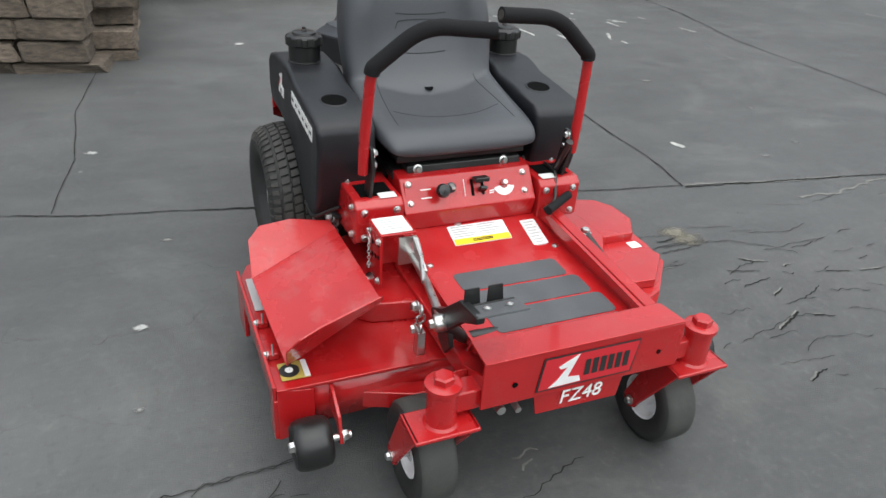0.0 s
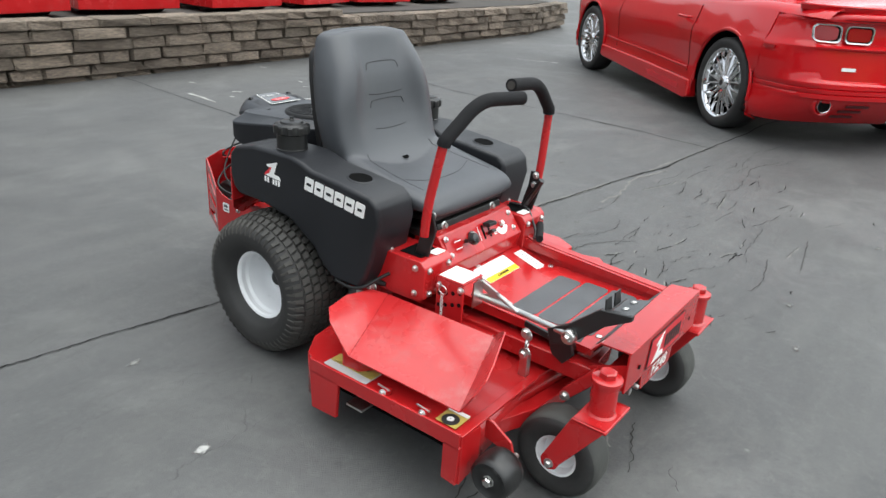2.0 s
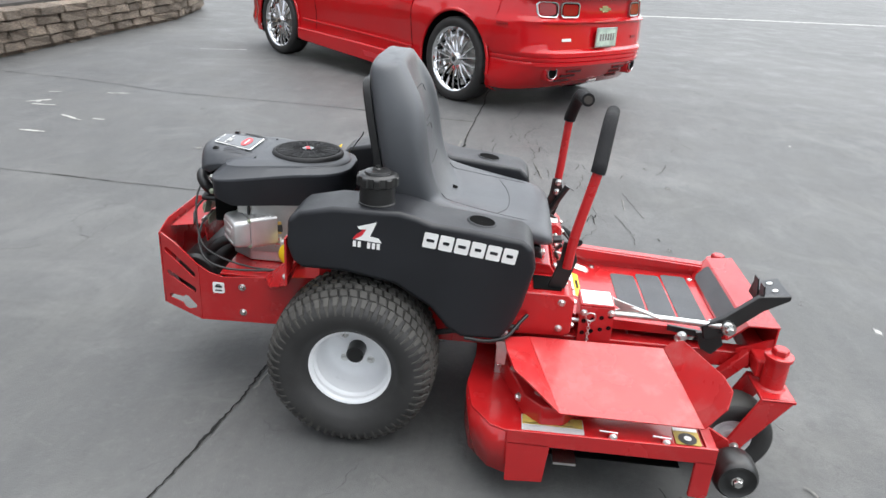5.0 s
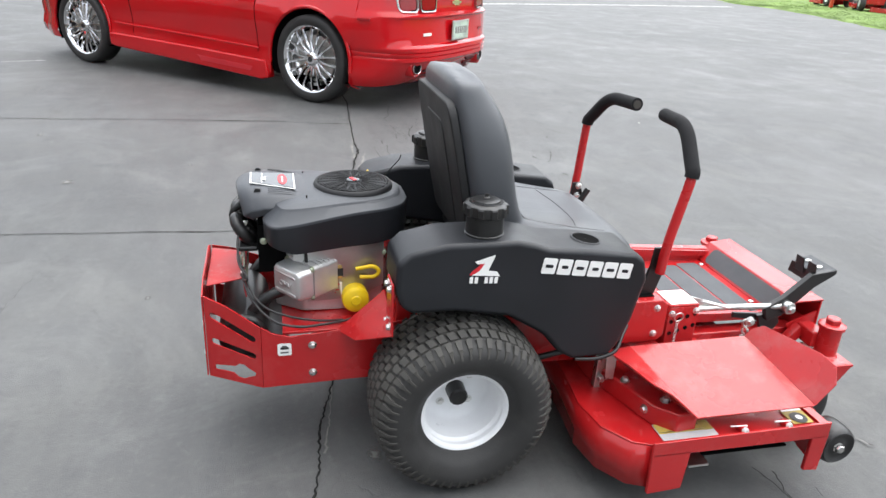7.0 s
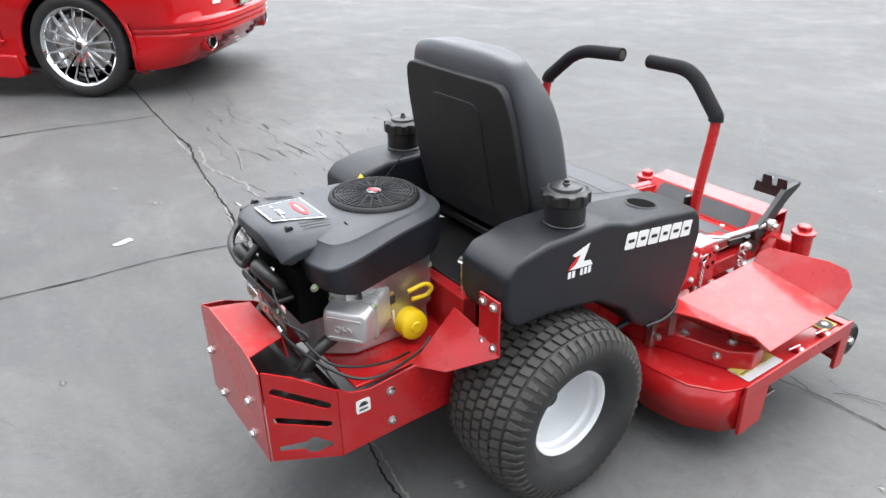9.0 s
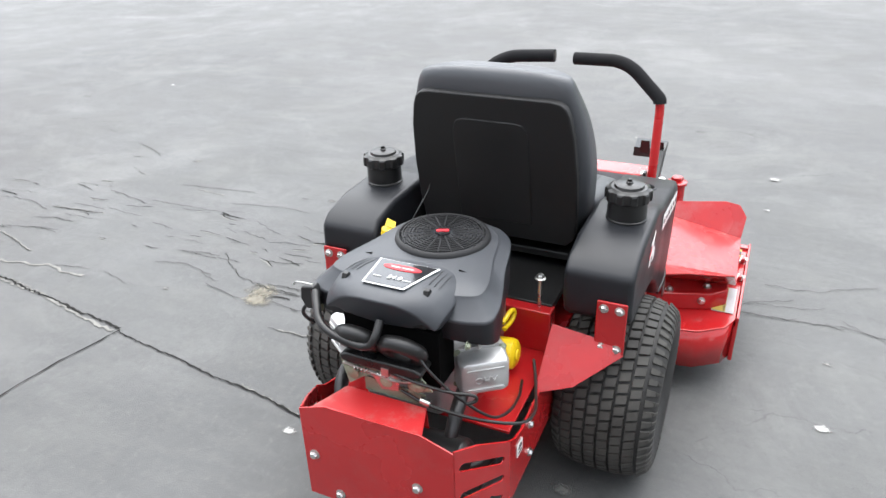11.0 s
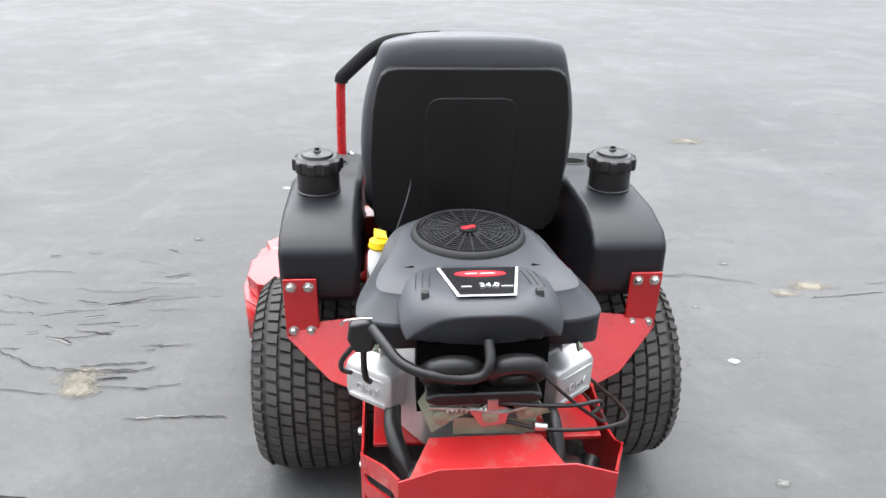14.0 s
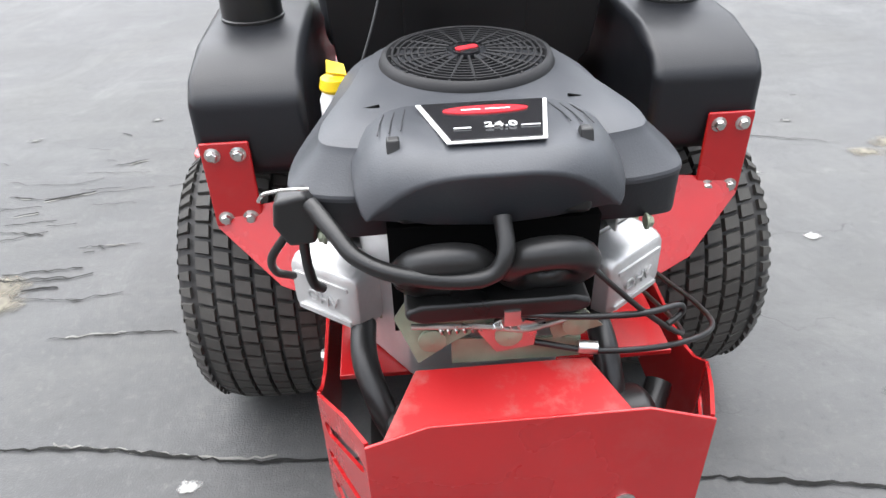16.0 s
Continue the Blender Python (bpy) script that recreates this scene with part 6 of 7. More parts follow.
skirt = part("deck_skirt", bm, RED, deck, "red deck skirt")
thick = skirt.modifiers.new("plate", "SOLIDIFY")
thick.thickness = 0.005
# open discharge side: a lip between two legs
part("deck_lip", prism([(0.425, 0.178), (0.918, 0.178), (0.918, 0.222), (0.425, 0.218)], "y", -0.602, -0.594), RED, deck, bevel=0.002)
part("deck_leg", prism([(0.430, 0.066), (0.522, 0.072), (0.530, 0.185), (0.425, 0.185)], "y", -0.602, -0.590), RED, deck, bevel=0.003)
part("deck_leg", prism([(0.872, 0.078), (0.915, 0.074), (0.920, 0.185), (0.872, 0.185)], "y", -0.602, -0.590), RED, deck, bevel=0.003)
part("deck_leg_return", prism([(-0.594, 0.076), (-0.515, 0.088), (-0.515, 0.20), (-0.594, 0.212)], "x", 0.914, 0.921), RED, deck, bevel=0.002)
part("deck_edge", prism([(-0.594, 0.206), (-0.25, 0.203), (-0.25, 0.210), (-0.594, 0.214)], "x", 0.895, 0.921), RED, deck, bevel=0.002)
# added black sheet, standing in for the shade under the deck
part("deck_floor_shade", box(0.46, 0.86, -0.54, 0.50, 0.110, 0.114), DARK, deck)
part("deck_baffle", prism([(0.89, -0.45), (0.95, -0.30), (0.975, -0.08), (0.96, 0.12), (0.90, 0.32), (0.885, 0.30), (0.94, 0.08), (0.935, -0.10), (0.91, -0.28), (0.875, -0.42)], "z", 0.105, 0.150), RED, deck, "curved red front baffle", bevel=0.003)
part("deck_blade_tip", box(0.545, 0.60, -0.585, -0.50, 0.118, 0.124), STEEL, deck)
part("deck_dome", prism([(0.385, -0.285), (0.46, -0.515), (0.505, -0.560), (0.56, -0.555), (0.74, -0.33), (0.80, 0.05), (0.74, 0.33), (0.60, 0.42), (0.45, 0.42), (0.385, 0.30)], "z", 0.206, 0.262), RED, deck, "raised red deck housing", bevel=0.006)
cover = part("belt_cover", prism([(0.355, 0.24), (0.350, 0.470), (0.372, 0.535), (0.425, 0.570), (0.520, 0.574), (0.600, 0.525), (0.600, 0.24)], "z", 0.206, 0.256), RED, deck, "red belt cover", bevel=0.004)
part("belt_cover", prism([(0.600, 0.26), (0.600, 0.525), (0.70, 0.556), (0.81, 0.455), (0.80, 0.26)], "z", 0.206, 0.232), RED, deck, "red belt cover", bevel=0.004)
sticker("warning_label", frame_of((0.632, 0.510, 0.2325), (0, 1, 0), (-1, 0, 0)), 0.035, 0.035, PAPER, deck, "small white warning label")
bm = bmesh.new()
for x, y, z in ((0.44, -0.40, 0.262), (0.50, -0.50, 0.262), (0.62, 0.36, 0.262), (0.62, -0.30, 0.262)):
    bolt((x, y, z), (0, 0, 1), 0.009, bm)
for x, y in ((0.405, -0.345), (0.455, -0.490)):
    bolt((x - 0.004, y - 0.002, 0.238), (-0.95, -0.31, 0), 0.008, bm)
part("deck_bolt", bm, STEEL, deck)
cm = frame_of((0.535, -0.553, 0.2068), (1, 0.0, 0), (0, 1, 0.0))
warn2 = sticker("caution_label", cm, 0.150, 0.062, GREY_INK, deck, "white caution label with yellow heading", lift=0.003)
sticker("label_band", cm @ Matrix.Translation((0, 0.011, 0.0015)), 0.146, 0.036, LABEL_YELLOW, warn2, r=0.001, lift=0.003)
lettering("label_word", "CAUTION", 0.012, cm @ Matrix.Translation((0.006, 0.0125, 0.0056)), INK, warn2)
bars("label_print", cm @ Matrix.Translation((0, 0, 0.002)), [(-0.068 + 0.07 * c, -0.004 - 0.0075 * r, 0.06 - 0.01 * ((r + c) % 3), 0.003) for r in range(4) for c in range(2)], GREY_INK, warn2)
dm = frame_of((0.858, -0.545, 0.2068), (1, 0.0, 0), (0, 1, 0))
warn3 = sticker("danger_label", dm, 0.060, 0.062, LABEL_YELLOW, deck, "yellow danger label with black pictogram", lift=0.003)
part("danger_disc", lathe([(0.022, 0.0), (0.022, 0.001), (0.001, 0.001)], dm @ Vector((0.0, -0.010, 0.0035)), (0, 0, 1), 24), INK, warn3)
part("danger_hole", lathe([(0.009, 0.0), (0.009, 0.001), (0.001, 0.001)], dm @ Vector((0.0, -0.010, 0.005)), (0, 0, 1), 20), PAPER, warn3)
sticker("label_band", dm @ Matrix.Translation((0, 0.025, 0.0015)), 0.058, 0.012, PAPER, warn3, r=0.001, lift=0.003)

# discharge chute, folded up over the deck
C4, C5, C6, C7 = (0.470, -0.345, 0.330), (0.545, -0.578, 0.262), (0.888, -0.566, 0.252), (0.822, -0.335, 0.328)
chute = part("discharge_chute", slab([C4, C5, C6, C7], 0.004), SCUFFED_RED, mower, "folded red discharge chute with pale scuffs", bevel=0.0012)
part("chute_flap", slab([C7, C6, (0.925, -0.572, 0.315), (0.938, -0.545, 0.350), (0.925, -0.500, 0.362), (0.862, -0.352, 0.366), (0.838, -0.338, 0.350)], 0.004), SCUFFED_RED, chute, "upturned front flap of the chute", bevel=0.001)
part("chute_wing", slab([C5, C4, (0.405, -0.345, 0.322), (0.412, -0.452, 0.345), (0.430, -0.535, 0.345), (0.470, -0.570, 0.330)], 0.004), SCUFFED_RED, chute, "rear wing of the chute", bevel=0.001)
for x in (0.675, 0.800):
    h = part("chute_hinge", box(x - 0.009, x + 0.009, -0.590, -0.566, 0.207, 0.224), RED, deck, "red chute hinge", bevel=0.003)
    part("hinge_bolt", bolt((x, -0.592, 0.218), (0, -1, 0.3), 0.007), STEEL, h)
    part("hinge_pin", rod((x - 0.030, -0.574, 0.222), (x + 0.012, -0.580, 0.224), 0.0026), STEEL, h)


def roller(x, y, s):
    arm = part("roller_bracket", prism([(0.885, 0.200), (0.930, 0.198), (0.985, 0.165), (1.004, 0.105), (0.990, 0.096), (0.972, 0.132), (0.915, 0.145), (0.885, 0.140)], "y", y - 0.066 * s, y - 0.058 * s), RED, deck, "curved red roller bracket", bevel=0.002)
    part("roller_wheel", lathe([(0.001, -0.036), (0.018, -0.036), (0.024, -0.031), (0.036, -0.033), (0.045, -0.039), (0.051, -0.034), (0.0545, -0.021), (0.0555, 0.0), (0.0545, 0.021), (0.051, 0.034), (0.045, 0.039), (0.036, 0.033), (0.024, 0.031), (0.018, 0.036), (0.001, 0.036)], (x, y, 0.116), (0, 1, 0), 36), BLACK, arm, "black plastic anti-scalp roller", angle=60)
    part("roller_bolt", bolt((x, y + 0.034 * s, 0.116), (0, s, 0), 0.012), STEEL, arm)
    part("roller_axle", rod((x, y - 0.085 * s, 0.116), (x, y + 0.04 * s, 0.116), 0.008), STEEL, arm)
    part("roller_nut", bolt((x, y - 0.066 * s, 0.116), (0, -s, 0), 0.012), STEEL, arm)


roller(0.990, -0.540, -1), roller(0.975, 0.470, 1)
# height bracket, lift rods, pedal, chains
hb = part("height_bracket", box(0.600, 0.690, -0.296, -0.288, 0.275, 0.408), RED, mower, "red height adjustment bracket with pin and chain", bevel=0.002)
part("bracket_side", box(0.600, 0.606, -0.288, -0.215, 0.285, 0.408), RED, hb, bevel=0.001)
part("bracket_top", box(0.600, 0.690, -0.296, -0.205, 0.409, 0.415), RED, hb, bevel=0.002)
tm = frame_of((0.645, -0.252, 0.4155), (0, 1, 0), (-1, 0, 0))
tl = sticker("height_label", tm, 0.080, 0.080, PAPER, hb, "white height scale label")
bars("label_print", tm, [(-0.03, 0.025 - 0.012 * r, 0.05 - 0.01 * (r % 2), 0.003) for r in range(5)], GREY_INK, tl)
part("bracket_plate", slab([(0.694, -0.250, 0.330), (0.694, -0.205, 0.330), (0.694, -0.205, 0.405), (0.694, -0.250, 0.405)], 0.004), STEEL, hb, "zinc stop plate")
bm = bmesh.new()
for x in (0.612, 0.635, 0.658, 0.680):
    for z in (0.330, 0.365):
        lathe([(0.006, 0.0), (0.006, 0.001), (0.001, 0.001)], (x, -0.2965, z + 0.3 * (x - 0.61)), (0, -1, 0), 12, bm)
part("bracket_hole", bm, DARK, hb)
bm = bmesh.new()
for x, z in ((0.610, 0.390), (0.610, 0.290), (0.680, 0.285), (0.682, 0.395)):
    bolt((x, -0.296, z), (0, -1, 0), 0.007, bm)
part("bracket_bolt", bm, STEEL, hb)
part("pin_ring", lathe([(0.013 + 0.002 * math.cos(a * math.pi / 4), 0.002 * math.sin(a * math.pi / 4)) for a in range(8)], (0.628, -0.303, 0.382), (0, 1, 0.15), 26, closed=True), STEEL, hb, "ring of the locking pin")
bm = bmesh.new()
for k in range(9):
    z, ax = 0.366 - 0.0085 * k, (1, 0, 0) if k % 2 else (0, 1, 0)
    lathe([(0.0042 + 0.0012 * math.cos(a * math.pi / 3), 0.0012 * math.sin(a * math.pi / 3)) for a in range(6)], (0.626, -0.303, z), ax, 12, bm, closed=True)
part("pin_chain", bm, STEEL, hb, "small zinc chain")
lift = part("lift_rod", tube([(0.668, -0.212, 0.352), (0.83, -0.232, 0.362), (0.998, -0.262, 0.371)], 0.009, 14), STEEL, mower, "bright zinc lift rod")
part("lift_strut", tube(filleted([(0.690, -0.205, 0.395), (0.740, -0.212, 0.380), (0.830, -0.238, 0.362)], 0.01), 0.006, 10), STEEL, lift)
part("lift_strut", slab([(0.665, -0.214, 0.350), (0.80, -0.224, 0.357), (0.80, -0.224, 0.371), (0.690, -0.214, 0.402), (0.672, -0.214, 0.398), (0.720, -0.219, 0.372)], 0.006), STEEL, lift)
part("rod_end", lathe([(0.001, -0.016), (0.017, -0.016), (0.019, -0.012), (0.019, 0.012), (0.017, 0.016), (0.001, 0.016)], (0.998, -0.266, 0.371), (0, 1, 0), 24), STEEL, lift, "zinc rod end")
part("rod_bolt", bolt((0.998, -0.282, 0.371), (0, -1, 0), 0.010), STEEL, lift)
part("front_link", rod((0.42, -0.262, 0.360), (0.605, -0.268, 0.350), 0.006), STEEL, mower, "thin zinc link rod")
pedal = part("lift_pedal", prism([(0.945, 0.325), (0.990, 0.338), (1.080, 0.425), (1.142, 0.462), (1.142, 0.476), (1.062, 0.466), (0.985, 0.396), (0.930, 0.365)], "y", -0.262, -0.244), BLACK, mower, "black foot lift pedal", bevel=0.003)
part("pedal_bracket", prism([(0.925, 0.335), (0.990, 0.345), (1.004, 0.305), (0.978, 0.272), (0.945, 0.288)], "y", -0.246, -0.234), BLACK, pedal, bevel=0.002)
part("pedal_pad", slab([(1.082, -0.258, 0.462), (1.140, -0.258, 0.478), (1.140, -0.150, 0.478), (1.082, -0.150, 0.462)], 0.006), GRIP_PAD, pedal, "worn grey pedal plate", bevel=0.002)
for y in (-0.240, -0.190):
    part("pedal_tab", slab([(1.074, y - 0.019, 0.446), (1.074, y + 0.019, 0.446), (1.068, y + 0.015, 0.494), (1.068, y - 0.015, 0.494)][::-1], 0.004), BLACK, pedal, "black upright tab", bevel=0.001)
part("pedal_side", slab([(1.082, -0.258, 0.4625), (1.082, -0.150, 0.4625), (1.076, -0.150, 0.430), (1.076, -0.258, 0.430)][::-1], 0.004), BLACK, pedal, bevel=0.001)
bm = bmesh.new()
for y in (-0.225, -0.178):
    lathe([(0.008, 0.0), (0.008, 0.003), (0.003, 0.005), (0.001, 0.004)], (1.111, y, 0.4705), (-0.26, 0, 1), 16, bm)
part("pedal_rivet", bm, STEEL, pedal)
part("pedal_shaft", tube(filleted([(0.985, -0.255, 0.360), (0.975, -0.200, 0.300), (0.970, -0.10, 0.292), (0.970, 0.10, 0.290)], 0.02), 0.014, 14), BLACK, pedal)


def hanger(x, y, z0, z1):
    """A short chain of zinc links between lift arm and deck."""
    bm = bmesh.new()
    n = max(3, int((z0 - z1) / 0.020))
    for k in range(n):
        z = z0 - (z0 - z1) * (k + 0.5) / n
        lathe([(0.011 + 0.0035 * math.cos(a * math.pi / 4), 0.0035 * math.sin(a * math.pi / 4)) for a in range(8)], (x, y, z), (1, 0.2, 0) if k % 2 else (0.2, 1, 0), 18, bm, closed=True)
    ob = part("lift_chain", bm, STEEL, mower, "short zinc lift chain")
    part("chain_bolt", bolt((x, y - 0.012, z0), (0, -1, 0.2), 0.010), STEEL, ob)
    part("chain_foot", box(x - 0.012, x + 0.012, y - 0.010, y + 0.010, 0.205, z1 + 0.006), STEEL, ob, bevel=0.002)
    part("chain_nut", bolt((x, y - 0.012, z1 + 0.012), (0, -1, 0), 0.010), STEEL, ob)


hanger(0.880, -0.262, 0.335, 0.262)
hanger(0.400, -0.330, 0.330, 0.285)
part("lift_arm", prism([(0.850, 0.345), (0.985, 0.330), (0.985, 0.308), (0.850, 0.328)], "y", -0.235, -0.226), BLACK, mower, bevel=0.002)
part("lift_hanger", slab([(0.385, -0.382, 0.330), (0.415, -0.382, 0.330), (0.412, -0.384, 0.262), (0.390, -0.384, 0.262)], 0.004), STEEL, mower, "slotted zinc deck hanger")
part("hanger_slot", slab([(0.394, -0.3825, 0.318), (0.406, -0.3825, 0.318), (0.405, -0.3843, 0.278), (0.397, -0.3843, 0.278)], 0.0005), DARK, mower)
part("front_arm", prism([(1.070, 0.300), (1.080, 0.262), (1.020, 0.195), (1.000, 0.180), (0.985, 0.192), (0.995, 0.215)], "y", -0.262, -0.232), RED, mower, "red front deck arm", bevel=0.004)
part("arm_bolt", bolt((1.005, -0.262, 0.197), (0, -1, 0), 0.010), STEEL, mower)
part("front_stay", rod((0.63, 0.33, 0.30), (0.80, 0.35, 0.232), 0.010), BLACK, mower, "black strut over the deck")
part("stay_end", bolt((0.63, 0.33, 0.30), (0, 0, 1), 0.012), STEEL, mower)
part("hydraulic_hose", tube(curve_through([(0.44, -0.32, 0.34), (0.36, -0.345, 0.345), (0.30, -0.34, 0.33), (0.22, -0.32, 0.30)]), 0.008, 10), BLACK, mower, "black hose beside the tank")

# ---- the parked car ----
CAR_DIR = Vector((-0.7448, 0.6673, 0))
CAR_LEFT = Vector((-0.6673, -0.7448, 0))
car_origin = Vector((0.502, 4.980, 0))
NARROW = 0.957
car = thing("coupe", "glossy red two-door sports coupe with chrome wheels parked on asphalt", "car")
car.matrix_world = Matrix((( CAR_DIR.x, CAR_LEFT.x * NARROW, 0, car_origin.x), (CAR_DIR.y, CAR_LEFT.y * NARROW, 0, car_origin.y), (0, 0, 1, 0), (0, 0, 0, 1)))


def car_section(x):
    """Half outline of the body at x ahead of the rear axle: points of half width and height, from sill to roof."""
    def ease(v, pts):
        for (a, p), (b, q) in zip(pts, pts[1:]):
            if v <= b:
                t = max(0.0, (v - a) / (b - a))
                t = t * t * (3 - 2 * t)
                return p + (q - p) * t
        return pts[-1][1]
    low = ease(x, [(-1.02, 0.30), (-0.80, 0.20), (-0.45, 0.16), (0.5, 0.16), (2.4, 0.19), (3.4, 0.18), (3.80, 0.24)])
    wide = ease(x, [(-1.02, 0.78), (-0.93, 0.87), (-0.70, 0.935), (-0.15, 0.965), (0.35, 0.955), (1.0, 0.925), (2.2, 0.93), (2.85, 0.955), (3.3, 0.92), (3.65, 0.80), (3.80, 0.62)])
    belt = ease(x, [(-1.02, 0.93), (-0.80, 0.99), (-0.2, 1.00), (0.5, 0.98), (1.5, 0.94), (2.5, 0.93), (3.2, 0.84), (3.80, 0.66)])
    roof = ease(x, [(-1.02, 0.955), (-0.75, 1.045), (-0.35, 1.10), (0.1, 1.27), (0.6, 1.365), (1.2, 1.37), (1.7, 1.22), (2.1, 1.03), (3.0, 0.93), (3.80, 0.70)])
    cab = ease(x, [(-1.02, 0.60), (-0.35, 0.60), (0.1, 0.54), (0.6, 0.52), (1.3, 0.54), (2.1, 0.66), (3.8, 0.45)])
    haunch = ease(x, [(-1.0, 0.02), (-0.3, 0.045), (0.2, 0.045), (0.9, 0.0), (2.3, 0.0), (2.85, 0.02), (3.8, 0.0)])
    w = wide
    return [(w - 0.10, low), (w - 0.02, low + 0.03), (w - 0.005, low + 0.10), (w - 0.030, 0.42), (w - 0.022 + haunch * 0.3, 0.52), (w - 0.012 + haunch * 0.4, 0.62), (w - 0.012 + haunch * 0.3, 0.72),
            (w - 0.045 + haunch * 0.2, 0.80), (w - 0.085, belt - 0.05), (w - 0.135, belt), (w - 0.20, belt + 0.012), (cab + 0.10, max(belt + 0.02, roof - 0.20)), (cab, max(belt + 0.022, roof - 0.05)), (cab * 0.6, roof - 0.008), (0.0, roof)]


def car_side(x, z):
    """Half width of the body at x and height z."""
    half = car_section(x)
    for (w0, z0), (w1, z1) in zip(half, half[1:]):
        if z <= z1:
            return w0 + (w1 - w0) * max(0.0, z - z0) / max(1e-6, z1 - z0)
    return half[-1][0]


xs = sorted({round(-0.84 + 0.06 * i, 3) for i in range(78)} | {-0.46, 3.80})
xs = [x for x in xs if x <= 3.80]
bm = bmesh.new()
cols = []
for x in xs:
    half = car_section(x)
    pts = [(x, w, z) for w, z in half] + [(x, -w, z) for w, z in half[-2::-1]]
    narrow = (1 - min(0.985, max(0.0, (-x - 0.50) / 0.55)) ** 3.2) ** (1 / 3.2)
    cols.append([bm.verts.new((qx, qy * (narrow - (0.02 if x < -0.52 else 0.0)), qz)) for qx, qy, qz in pts])
for a, b in zip(cols, cols[1:]):
    for i in range(len(a) - 1):
        bm.faces.new((a[i], b[i], b[i + 1], a[i + 1]))
bm.faces.new(cols[-1])
bmesh.ops.delete(bm, geom=[f for f in bm.faces if f.calc_center_median().x < -0.46 and f.calc_center_median().z < 0.93], context="FACES")
bmesh.ops.subdivide_edges(bm, edges=[e for e in bm.edges if abs(e.verts[0].co.z - e.verts[1].co.z) > 0.07 and e.verts[0].co.z < 0.8], cuts=1, use_grid_fill=True)
ARCH = 0.415
gone = []
for f in bm.faces:
    c = f.calc_center_median()
    if len(f.verts) < 8 and abs(c.y) > 0.55:
        for wx in (0.0, 2.852):
            if math.hypot(c.x - wx, c.z - 0.355) < ARCH:
                gone.append(f)
                break
bmesh.ops.delete(bm, geom=gone, context="FACES")
for v in bm.verts:
    if abs(v.co.y) > 0.55 and any(e.is_boundary for e in v.link_edges):
        for wx in (0.0, 2.852):
            d = Vector((v.co.x - wx, 0, v.co.z - 0.355))
            if d.length < ARCH + 0.09 and v.co.z > 0.19:
                v.co.x, v.co.z = wx + d.x / d.length * ARCH, 0.355 + d.z / d.length * ARCH
bmesh.ops.recalc_face_normals(bm, faces=bm.faces[:])
body = part("body", bm, CAR_RED, car, "glossy red car body", angle=50)
